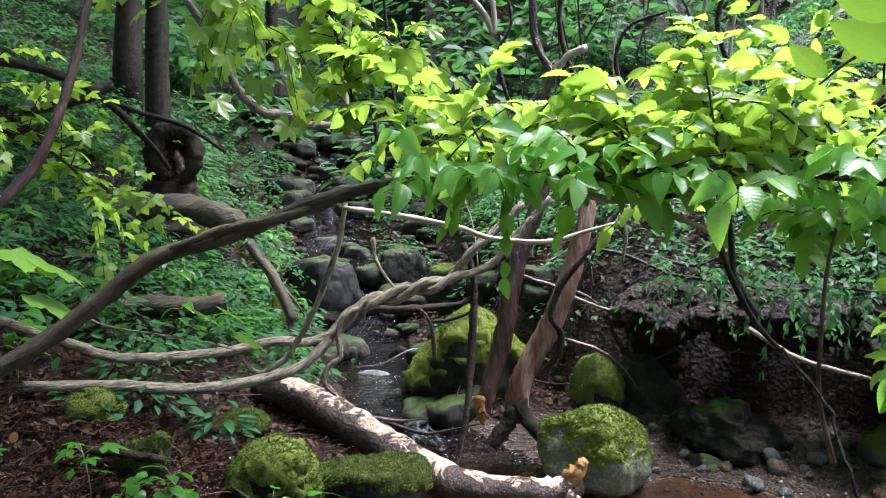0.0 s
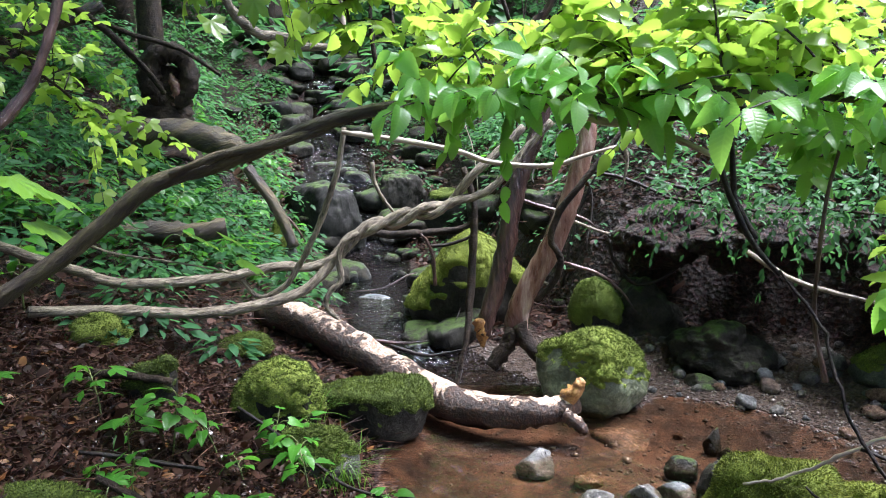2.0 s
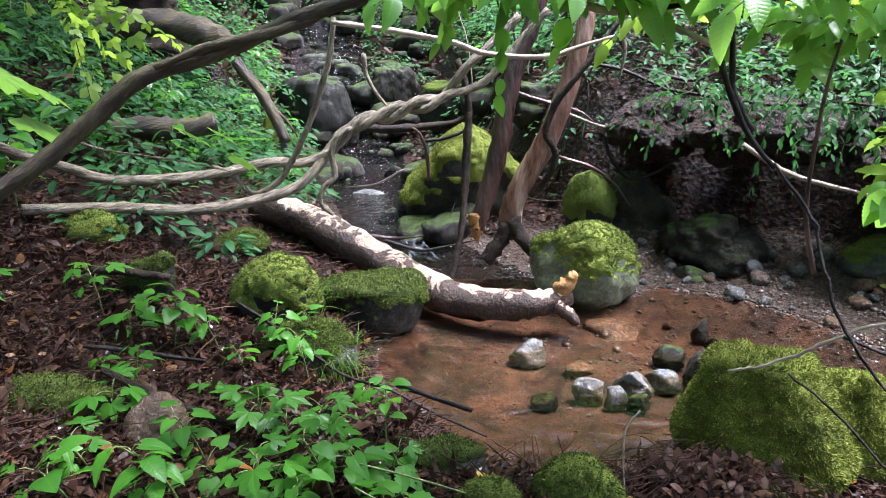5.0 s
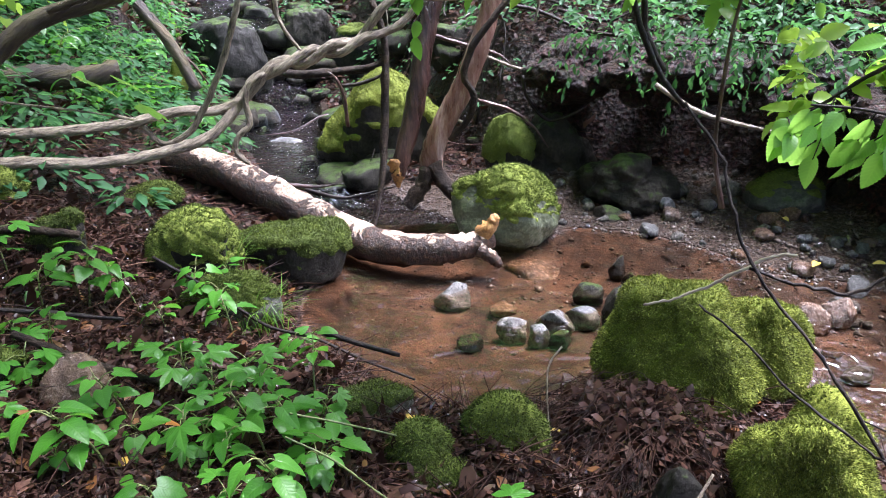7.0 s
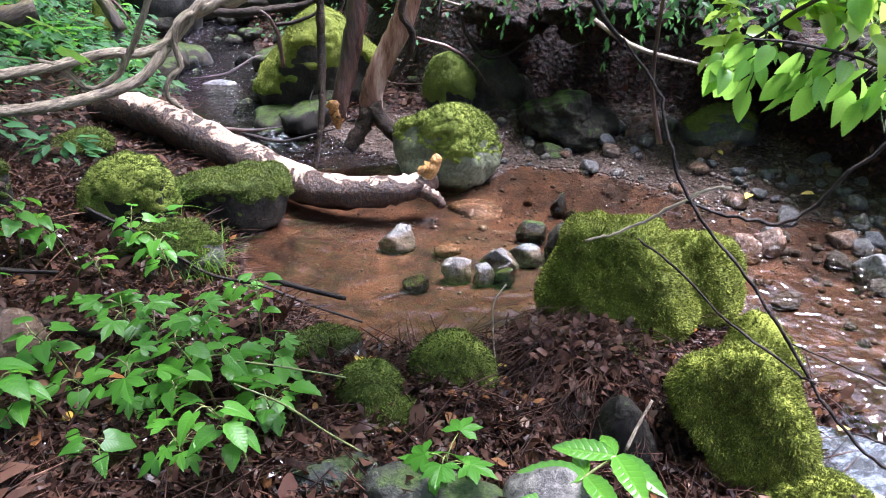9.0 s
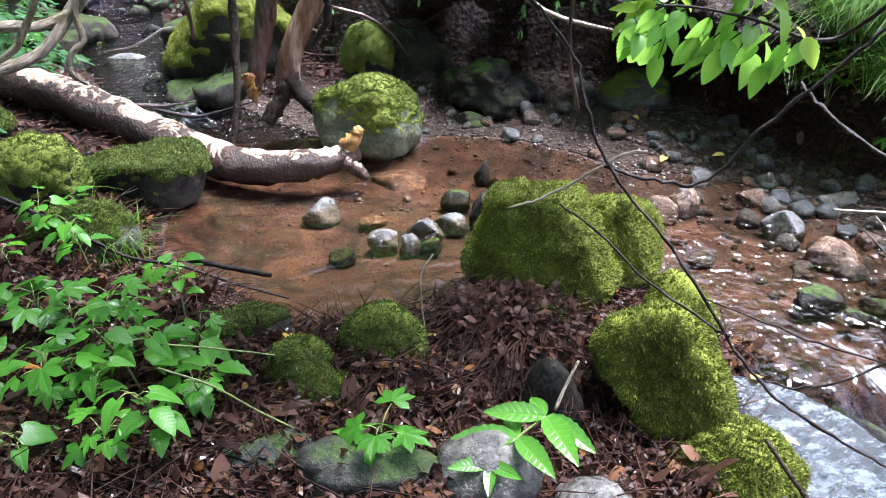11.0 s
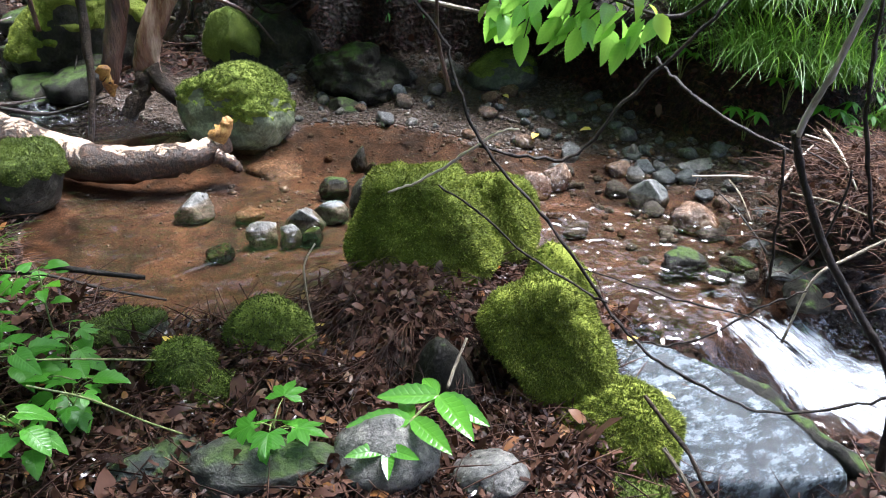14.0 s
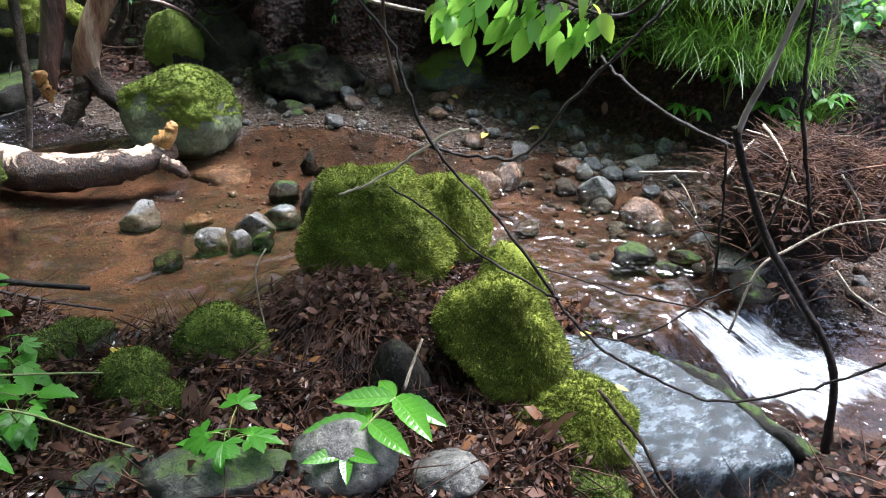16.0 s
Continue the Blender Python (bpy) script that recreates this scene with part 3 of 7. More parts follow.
def rock(box, mat, label, seed, turn=0.0, name="rock", category="rock", moss=None, cover=0.2, tufts=3000, detail=4, group="", **kw):
    """box: centre x, y, foot z, width, depth, height."""
    x, y, z, w, d, h = box
    ob = part(name, rock_mesh(w, d, h, seed, detail, **kw), mat)
    ob.matrix_world = pose(x, y, z, 0, 0, turn - math.degrees(math.atan2(x, y)))
    tagged(ob, label, category, group)
    if moss:
        moss_on(ob, moss, seed, cover, tufts=tufts)
    return ob


def leaf_shape(rows=6, width=0.5, droop=0.25, fold=0.14, serr=0.06, pleat=0.015, blunt=0.42):
    """A pointed oval leaf one unit long, along +y, folded at its midrib, with pleats between the side veins."""
    v, f = [], []
    for i in range(rows + 1):
        t = i / rows
        half = width / 2 * (math.sin(math.pi * t ** (0.75 if blunt < 0.5 else 1.0)) ** 0.8 if 0 < t < 1 else 0.0)
        half *= 1 + (serr if i % 2 else -serr)
        z = -droop * t * t
        pl = pleat * (1 if i % 2 else -1)
        v += [(-half, t, z + fold * half * 2 + pl), (0, t, z), (half, t, z + fold * half * 2 + pl)]
    for i in range(rows):
        a = 3 * i
        f += [(a, a + 1, a + 4, a + 3), (a + 1, a + 2, a + 5, a + 4)]
    return np.array(v), f


def lobed_shape(lobes=5, spread=250, notch=0.45, droop=0.15, teeth=0.035):
    """A lobed, maple-like leaf one unit long with its stalk at the origin: pointed, toothed lobes that droop to their tips."""
    v, f = [(0, 0.1, 0.03)], []
    per = 6
    n = lobes * per
    for ring in (0.5, 1.0):
        for i in range(n + 1):
            u = i / n
            a = radians(spread * (u - 0.5))
            at = u * lobes % 1.0
            rise = (1 - abs(2 * at - 1)) ** 0.85
            peak = 0.95 - 0.35 * abs(u - 0.5) * 2
            low = notch * (1 - 0.2 * abs(u - 0.5) * 2)
            r = (low + (peak - low) * rise) * (1 + (teeth if i % 2 else -teeth)) * ring
            v.append((r * math.sin(a) * 0.8, 0.1 + r * math.cos(a) * 0.88, 0.03 - droop * r * r + 0.05 * (rise - 0.5) * (ring - 0.3) * -1))
    for i in range(n):
        a, b = 1 + i, 2 + n + i
        f += [(0, a + 1, a), (a, a + 1, b + 1, b)]
    return np.array(v), f


def heart_shape(rows=9, width=0.85, droop=0.25, fold=0.12):
    """A broad heart-shaped leaf one unit long, pointed at its tip, with a toothed edge."""
    v, f = [], []
    for i in range(rows + 1):
        t = i / rows
        half = 0.62 * width * (1 - t) ** 0.72 * (1 - 0.5 * (1 - min(t / 0.3, 1)) ** 2) * (1.03 if i % 2 else 0.97)
        z = -droop * t * t
        back = -0.12 * (1 - min(t / 0.3, 1))
        v += [(-half, t + back, z + fold * half * 1.2 - 0.3 * half * half), (-half * 0.5, t + back * 0.4, z + fold * half), (0, t, z), (half * 0.5, t + back * 0.4, z + fold * half), (half, t + back, z + fold * half * 1.2 - 0.3 * half * half)]
    for i in range(rows):
        for k in range(4):
            a = 5 * i + k
            f.append((a, a + 1, a + 6, a + 5))
    return np.array(v), f


def small_shape():
    """A small simple leaf for far foliage."""
    return np.array([(0, 0, 0), (-0.24, 0.38, 0.05), (0.24, 0.38, 0.05), (0, 0.45, -0.02), (-0.16, 0.75, 0.0), (0.16, 0.75, 0.0), (0, 1, -0.12)]), \
        [(0, 3, 1), (0, 2, 3), (1, 3, 6, 4), (3, 2, 5, 6)]


def turn_matrices(yaw, pitch, roll):
    cy, sy, cp, sp, cr, sr = np.cos(yaw), np.sin(yaw), np.cos(pitch), np.sin(pitch), np.cos(roll), np.sin(roll)
    o, i = np.zeros_like(yaw), np.ones_like(yaw)
    A = np.stack([np.stack([cy, -sy, o], -1), np.stack([sy, cy, o], -1), np.stack([o, o, i], -1)], -2)
    B = np.stack([np.stack([i, o, o], -1), np.stack([o, cp, -sp], -1), np.stack([o, sp, cp], -1)], -2)
    C = np.stack([np.stack([cr, o, sr], -1), np.stack([o, i, o], -1), np.stack([-sr, o, cr], -1)], -2)
    return A @ B @ C


def many(name, shape, pos, size, yaw, pitch, roll, mat, parent=None, label="", category="", kind=""):
    """Many small leaves joined into one mesh."""
    v, f = shape
    M = turn_matrices(np.asarray(yaw, float), np.asarray(pitch, float), np.asarray(roll, float))
    V = np.einsum("nij,kj->nki", M, v) * np.asarray(size, float)[:, None, None] + np.asarray(pos)[:, None, :]
    nv = len(v)
    F = [tuple(i + k * nv for i in q) for k in range(len(V)) for q in f]
    ob = part(name, (V.reshape(-1, 3), F), mat, parent)
    if label:
        tagged(ob, label, category, kind=kind)
    return ob


SMALL = small_shape()
OVATE = leaf_shape()
MAPLE = lobed_shape()
WIDE = leaf_shape(8, 0.62, 0.3, 0.1, 0.07, 0.018)
BROAD = leaf_shape(6, 0.8, 0.2, 0.12, 0.09, 0.01)

# ---- stones of the stream ----
MOSSY = "boulder thickly covered with bright green moss"
rock((1.124, 2.311, 0.02, 0.59, 0.43, 0.385), ROCK, "large boulder covered with bright moss beside the pool", 11, moss=MOSS, cover=-0.5, tufts=14000, detail=6, cuts=1, rough=0.07, power=14, sink=0.25,
     faces=[((-0.943, -0.05, 0.334), 0.78), ((0.05, 0.1, 1), 0.95), ((0.9, -0.1, 0.43), 0.56), ((-0.25, -0.85, 0.5), 0.66), ((0.3, -0.9, 0.25), 0.72), ((0, 0.95, 0.2), 0.8), ((-0.5, -0.8, 0.1), 0.85)])
rock((1.471, 2.4, -0.03, 0.4, 0.34, 0.345), ROCK, "boulder with bright moss and a bare pale patch", 12, moss=MOSS, cover=-0.3, tufts=9000, detail=6, cuts=1, rough=0.08, power=12,
     faces=[((-0.5, -0.3, 0.8), 0.62), ((0.8, -0.2, 0.5), 0.62), ((0, -0.85, 0.5), 0.6)])
rock((1.148, 1.515, -0.05, 0.39, 0.26, 0.425), ROCK_DARK, "tall boulder with shaggy moss over the wet slab", 13, moss=MOSS, cover=-0.3, tufts=14000, detail=6, cuts=1, rough=0.08, power=12, sink=0.15,
     faces=[((-0.99, -0.1, 0.1), 0.9), ((-0.4, 0.1, 0.9), 0.92), ((0.83, 0, 0.56), 0.66), ((-0.76, -0.3, -0.65), 0.66), ((0.1, -0.95, 0.35), 0.68), ((0.98, -0.1, -0.1), 0.92), ((0, 0.95, 0.1), 0.8)])
rock((1.26, 1.62, 0.05, 0.19, 0.2, 0.345), ROCK_DARK, "narrow mossy stone leaning behind the tall boulder", 27, moss=MOSS, cover=-0.4, tufts=4000, detail=5, cuts=1, rough=0.08)
rock((1.242, 1.27, -0.12, 0.38, 0.28, 0.22), ROCK_DARK, "rounded boulder with shaggy green moss", 14, moss=MOSS, cover=-0.4, tufts=12000, detail=6, cuts=2, rough=0.1)
rock((0.394, 1.857, 0.152, 0.219, 0.153, 0.157), ROCK_DARK, "small dark stone with green moss at the pool's edge", 15, moss=MOSS_DARK, cover=-0.4, tufts=3000)
rock((0.949, 1.873, -0.002, 0.17, 0.136, 0.179), ROCK_DARK, "small mossy stone among dead leaves", 16, moss=MOSS_DARK, cover=-0.4, tufts=2500)
rock((0.812, 1.549, 0.02, 0.197, 0.118, 0.238), ROCK_DARK, "dark wet stone under the mossy boulders", 17)
rock((0.01, 2.103, 0.143, 0.264, 0.185, 0.067), ROCK, "flat grey-green stone at the water's edge", 18, moss=MOSS_DARK, cover=0.75, tufts=800)
rock((0.131, 1.807, 0.131, 0.162, 0.113, 0.158), ROCK_DARK, "dark mossy stone on the near bank", 19, moss=MOSS_DARK, cover=-0.2, tufts=2000)
rock((0.191, 1.7, 0.134, 0.158, 0.11, 0.065), ROCK_DARK, "low mossy stone on the near bank", 20, moss=MOSS_DARK, cover=-0.2, tufts=2000)
rock((0.76, 1.182, 0.043, 0.206, 0.165, 0.102), COBBLE, "rounded grey-green wet cobble", 21, cuts=2)
rock((0.497, 1.248, 0.119, 0.289, 0.174, 0.18), COBBLE, "large wet speckled stone under a seedling", 22, cuts=3)
rock((0.232, 1.348, 0.167, 0.359, 0.18, 0.107), ROCK, "long green-tinged stone on the near bank", 23, cuts=3)
rock((0.0, 1.5, 0.14, 0.27, 0.16, 0.09), ROCK, "flat wet stone lying in leaf litter", 24, cuts=4)
rock((1.166, 1.082, -0.105, 0.19, 0.152, 0.058), ROCK_DARK, "low mossy stone by the slab", 25, moss=MOSS_DARK, cover=0.0, tufts=1500)
def slab_mesh(corners, tilt, thick, seed):
    """A flat rock with a rounded polygon for its plan and a tilted, gently uneven top."""
    bm = bmesh.new()
    bmesh.ops.create_icosphere(bm, subdivisions=6, radius=1.0)
    c = np.array(corners, float)
    e = np.roll(c, -1, 0) - c
    nrm = np.stack([-e[:, 1], e[:, 0]], -1) / np.linalg.norm(e, axis=1)[:, None]
    dist = (nrm * c).sum(1)
    nrm = np.where(dist[:, None] < 0, -nrm, nrm)
    N = np.concatenate([np.concatenate([nrm, np.full((len(c), 1), 0.12)], 1) / np.abs(dist)[:, None], [[0, 0, 1 / thick], [0, 0, -1 / thick]]])
    for v in bm.verts:
        u = np.array(v.co)
        p = u * ((np.maximum(N @ u, 0) ** 12).sum() ** (-1 / 12))
        q = Vector((p[0] * 5, p[1] * 5, seed))
        rise = 0.02 * noise.noise(q) + 0.011 * noise.noise(q * 3) + 0.005 * noise.noise(q * 9)
        v.co = (p[0], p[1], p[2] + rise + p[0] * tilt[0] + p[1] * tilt[1])
    return bm


slab = part("slab", slab_mesh([(-0.18, 0.42), (0.1, 0.26), (0.25, 0.08), (0.29, -0.16), (0.36, -0.38), (0.02, -0.33), (-0.4, -0.13), (-0.42, 0.2)], (-0.03, 0.25), 0.16, 26), SLAB)
slab.matrix_world = pose(1.68, 1.3, -0.29)
tagged(slab, "broad wet rock slab, sky sheen painted in blue-grey", "rock")
ridge = limb("mossy_ridge", [(1.83, 1.5, -0.15), (1.94, 1.36, -0.185), (1.975, 1.15, -0.235), (2.04, 0.98, -0.28), (2.1, 0.86, -0.36)], [0.02, 0.032, 0.035, 0.035, 0.03], ROCK_DARK, None, "dark rock rim with thin moss along the slab", "rock", segs=12, rough=0.2, seed=260)

POOL = [(0.425, 3.328, -0.07, 0.189, 0.139, 0.112), (0.644, 2.952, -0.07, 0.152, 0.112, 0.105), (0.859, 2.986, -0.07, 0.195, 0.143, 0.118), (0.751, 2.879, -0.07, 0.105, 0.078, 0.096), (0.831, 2.847, -0.07, 0.108, 0.08, 0.074), (0.992, 3.044, -0.07, 0.168, 0.124, 0.087), (1.161, 3.019, -0.07, 0.167, 0.123, 0.189), (1.093, 3.28, -0.07, 0.153, 0.113, 0.091), (1.332, 3.547, -0.07, 0.092, 0.068, 0.122), (1.375, 3.438, -0.07, 0.111, 0.083, 0.069), (0.441, 2.887, -0.07, 0.122, 0.09, 0.057), (0.653, 3.195, -0.07, 0.134, 0.099, 0.052), (0.929, 3.694, -0.14, 0.367, 0.3, 0.115), (1.534, 4.255, 0.0, 0.236, 0.174, 0.09)]
KIND = "CCCCDCDDDDDBBD"
for i, box in enumerate(POOL):
    rock(box, {"C": COBBLE, "R": ROCK, "D": ROCK_DARK, "B": COBBLE_RED}[KIND[i]], "wet rounded stone in the shallow pool", 40 + i, turn=(0, 15, -25, 10, 0, 0, 20, 0, 0, 0, -30, 0, 0, 0)[i], name="cobble", category="cobble", detail=4, cuts=5, rough=0.12, sink=0.4, tight=(0.42, 0.8), power=18, group="stones in the pool")
RUN = [(2.041, 2.907, -0.09, 0.172, 0.127, 0.116), (2.177, 2.919, -0.09, 0.16, 0.119, 0.138), (2.483, 2.561, -0.09, 0.209, 0.153, 0.136), (2.902, 2.879, -0.09, 0.232, 0.17, 0.079), (2.848, 2.653, -0.09, 0.197, 0.145, 0.138), (2.71, 2.955, -0.09, 0.108, 0.08, 0.144), (2.902, 3.098, -0.09, 0.119, 0.088, 0.1), (3.125, 2.964, -0.09, 0.128, 0.095, 0.088), (2.548, 2.872, -0.09, 0.14, 0.104, 0.098), (2.825, 2.497, -0.09, 0.142, 0.105, 0.067), (2.649, 2.555, -0.09, 0.099, 0.073, 0.065), (2.728, 2.296, -0.09, 0.121, 0.09, 0.093), (2.522, 2.256, -0.09, 0.28, 0.204, 0.113)]
LOWER = [(2.199, 1.986, -0.1, 0.201, 0.147, 0.082), (2.254, 1.857, -0.1, 0.103, 0.077, 0.055), (2.421, 1.899, -0.1, 0.154, 0.114, 0.047), (2.598, 1.96, -0.1, 0.184, 0.135, 0.058), (2.589, 1.774, -0.1, 0.282, 0.205, 0.042), (2.429, 3.515, -0.1, 0.134, 0.099, 0.086), (2.552, 3.552, -0.1, 0.102, 0.076, 0.074), (2.711, 3.201, -0.1, 0.113, 0.084, 0.085), (2.434, 1.568, -0.1, 0.185, 0.136, 0.092), (2.479, 3.082, -0.1, 0.124, 0.092, 0.063)]
KIND = "BBCRCCCCBCBBBDDDCCCCBDC"
for i, box in enumerate(RUN + LOWER):
    rock(box, {"C": COBBLE, "R": ROCK, "D": ROCK_DARK, "B": COBBLE_RED}[KIND[i]], "wet stone in the shallow run", 70 + i, turn=i * 37 % 50 - 25, name="cobble", category="cobble", detail=4, cuts=6, rough=0.12, sink=0.4, tight=(0.42, 0.8), power=18, group="stones in the run")

rock((2.51, 4.035, 0.09, 0.458, 0.321, 0.234), ROCK, "boulder with thin moss on the gravel bar", 101, moss=MOSS_DARK, cover=0.55, tufts=1500)
rock((2.915, 4.046, 0.111, 0.218, 0.153, 0.169), ROCK_DARK, "dark stone against the undercut bank", 102)
rock((0.831, 4.073, 0.0, 0.63, 0.47, 0.42), LICHEN, "green boulder with lichen and thin moss in the stream", 103, moss=MOSS_DARK, cover=0.42, tufts=6500, detail=6, cuts=3, rough=0.085, power=8, faces=[((0.5, -0.5, 0.75), 0.72), ((-0.4, -0.5, 0.8), 0.68)])
rock((0.205, 5.55, 0.03, 0.95, 0.75, 0.76), ROCK_DARK, "boulder with a bright cap of moss behind the stems", 104, moss=MOSS, cover=0.12, tufts=9000, detail=6, cuts=2, rough=0.09, faces=[((-0.75, -0.1, 0.65), 0.6), ((0.55, 0, 0.8), 0.72)])
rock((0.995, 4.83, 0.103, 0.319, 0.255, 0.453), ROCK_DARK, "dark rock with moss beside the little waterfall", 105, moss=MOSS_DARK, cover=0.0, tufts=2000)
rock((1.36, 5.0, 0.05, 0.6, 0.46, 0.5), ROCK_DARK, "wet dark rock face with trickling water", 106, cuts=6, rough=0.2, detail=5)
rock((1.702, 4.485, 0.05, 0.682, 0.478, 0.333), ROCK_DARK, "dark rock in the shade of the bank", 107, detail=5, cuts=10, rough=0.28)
rock((-0.367, 3.567, -0.004, 0.598, 0.359, 0.28), ROCK_DARK, "long boulder topped with moss beside the log", 108, moss=MOSS_DARK, cover=0.0, tufts=6000, detail=5, cuts=3, flat=0.45, rough=0.1)
rock((-0.77, 3.334, 0.176, 0.394, 0.355, 0.287), ROCK_DARK, "boulder with bright moss and hanging grass", 109, moss=MOSS_DARK, cover=0.0, tufts=5000, detail=5, flat=0.7)
rock((-1.113, 3.993, 0.303, 0.342, 0.274, 0.09), ROCK_DARK, "low mossy stone above the bank", 110, moss=MOSS_DARK, cover=-0.1, tufts=2000)
rock((-0.554, 2.915, 0.103, 0.423, 0.211, 0.205), ROCK, "sloping stone with moss at the pool's edge", 111, moss=MOSS_DARK, cover=0.35, tufts=3000)
rock((-1.263, 3.124, 0.337, 0.216, 0.129, 0.2), ROCK_DARK, "mossy stone on the leafy bank", 112, moss=MOSS_DARK, cover=0.2, tufts=1500)
rock((-1.605, 3.389, 0.511, 0.299, 0.24, 0.163), ROCK_DARK, "mossy stone under the vines", 113, moss=MOSS_DARK, cover=-0.1, tufts=2500)
rock((-0.872, 2.068, 0.23, 0.204, 0.123, 0.198), COBBLE_RED, "pointed brown stone on the near bank", 114, cuts=6)
rock((-0.589, 6.263, 0.026, 0.356, 0.285, 0.133), COBBLE, "wet stone in the upper pool", 115)
rock((-1.185, 2.081, 0.359, 0.327, 0.196, 0.12), ROCK_DARK, "low dark mossy stone on the near bank", 116, moss=MOSS_DARK, cover=0.0, tufts=2500)
rock((-1.465, 6.696, 0.344, 0.176, 0.141, 0.431), ROCK_DARK, "upright mossy stone by the upper pool", 117, moss=MOSS, cover=-0.5, tufts=1200)
rock((-1.361, 6.655, 0.298, 0.144, 0.115, 0.253), ROCK, "grey stone by the upper pool", 118)
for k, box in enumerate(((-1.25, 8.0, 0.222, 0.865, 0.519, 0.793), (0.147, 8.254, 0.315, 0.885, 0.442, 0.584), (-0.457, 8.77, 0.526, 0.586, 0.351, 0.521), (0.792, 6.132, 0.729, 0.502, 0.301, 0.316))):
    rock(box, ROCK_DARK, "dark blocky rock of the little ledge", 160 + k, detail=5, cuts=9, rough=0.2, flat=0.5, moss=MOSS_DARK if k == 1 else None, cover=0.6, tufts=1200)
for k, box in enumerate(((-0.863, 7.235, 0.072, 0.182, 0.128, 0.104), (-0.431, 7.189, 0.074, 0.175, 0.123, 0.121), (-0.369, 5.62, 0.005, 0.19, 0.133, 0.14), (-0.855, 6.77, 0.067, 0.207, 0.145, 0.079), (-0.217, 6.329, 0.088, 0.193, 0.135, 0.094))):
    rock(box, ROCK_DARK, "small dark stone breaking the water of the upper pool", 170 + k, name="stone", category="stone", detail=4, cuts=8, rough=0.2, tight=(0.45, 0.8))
UPPER = [(-1.531, 10.22, 0.904, 0.828, 0.662, 0.298), (-1.093, 9.735, 0.782, 0.506, 0.405, 0.289), (-1.272, 9.169, 0.622, 0.546, 0.437, 0.197), (-1.222, 9.458, 0.726, 0.319, 0.255, 0.178), (-0.774, 9.0, 0.566, 0.402, 0.322, 0.198),
         (-0.574, 9.651, 0.888, 0.216, 0.173, 0.186), (-1.306, 8.274, 0.52, 0.434, 0.348, 0.178), (-2.095, 10.565, 1.267, 0.632, 0.506, 0.559), (-1.514, 11.958, 1.853, 0.446, 0.357, 0.283), (-0.394, 8.856, 0.578, 0.33, 0.264, 0.231)]
for i, box in enumerate(UPPER):
    box = box[:3] + (box[3] * 0.8, box[4] * 0.8, box[5] * 0.85)
    rock(box, (ROCK_DARK, ROCK_DARK, ROCK)[i % 3], "wet stone in the upper cascade", 130 + i, name="stone", category="stone", detail=4, cuts=9, rough=0.2, flat=0.5, group="stones of the upper cascade")

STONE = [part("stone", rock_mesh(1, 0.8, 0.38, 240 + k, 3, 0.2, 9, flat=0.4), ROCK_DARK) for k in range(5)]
ru = np.random.RandomState(15)
for k in range(270):
    f = ru.uniform(0.0, 1.0)
    y = 5.0 + 8.5 * f
    x = float(np.interp(y, STREAM[::-1, 1][np.argsort(STREAM[::-1, 1])], STREAM[::-1, 0][np.argsort(STREAM[::-1, 1])])) + ru.normal(0.15 + 0.15 * f, 0.5 + 0.2 * f)
    size = ru.choice([0.16, 0.26, 0.42, 0.6], p=[0.35, 0.35, 0.2, 0.1]) * (0.75 + 0.5 * f)
    if y < 7.9 and abs(x + 0.55) < 0.33:
        continue
    ob = STONE[k % 5] if STONE[k % 5].get("label") is None else new("stone", STONE[k % 5].data)
    ob.matrix_world = pose(x, y, ground_z(x, y) - 0.02, ru.uniform(-12, 12), ru.uniform(-12, 12), ru.uniform(0, 360)) @ Matrix.Diagonal((size, size, size, 1))
    tagged(ob, "dark wet stone in the upper stream", "stone", "stones of the upper stream")

# loose gravel and cobbles on the bar and in the run
rs = np.random.RandomState(5)
COBBLES = [part("cobble", rock_mesh(1, 0.8, 0.5, 200 + k, 2, 0.2, 7, tight=(0.5, 0.85)), (COBBLE, COBBLE_RED, COBBLE)[k % 3]) for k in range(6)]
spots = []
while len(spots) < 230:
    x, y = rs.uniform(1.1, 3.7), rs.uniform(1.2, 4.9)
    z, lv, bed, bar, out = terrain(np.array([x]), np.array([y]))
    if (bar[0] > 0.5 or bed[0] > 0.5 and x > 1.7) and not (bed[0] > 0.5 and rs.rand() < 0.93):
        spots.append((x, y, z[0]))
for k, (x, y, z) in enumerate(spots):
    size = float(rs.choice([0.045, 0.065, 0.09, 0.135], p=[0.3, 0.35, 0.25, 0.1]))
    src = COBBLES[k % 6]
    ob = src if k < 6 else new("cobble", src.data)
    ob.matrix_world = pose(x, y, z, rs.uniform(-15, 15), rs.uniform(-15, 15), rs.uniform(0, 360)) @ Matrix.Diagonal((size, size, size, 1))
    tagged(ob, "small wet cobble on the gravel bar", "cobble", "cobbles on the gravel bar")
for k in range(120):
    x, y = rs.normal(2.62, 0.3), rs.normal(2.55, 0.42)
    z = ground_z(x, y)
    e, es, _ = along(np.array([x]), np.array([y]), BANK)
    if es[0] > 0:
        continue
    size = float(rs.choice([0.04, 0.06, 0.095, 0.14], p=[0.35, 0.35, 0.2, 0.1]))
    ob = new("cobble", COBBLES[k % 6].data)
    ob.matrix_world = pose(x, y, z, rs.uniform(-15, 15), rs.uniform(-15, 15), rs.uniform(0, 360)) @ Matrix.Diagonal((size, size, size * 0.85, 1))
    tagged(ob, "wet cobble heaped beside the run", "cobble", "cobbles beside the run")
n = 38000
x, y = rs.uniform(-0.3, 3.8, n), rs.uniform(1.0, 5.0, n)
z, lv, bed, bar, out = terrain(x, y)
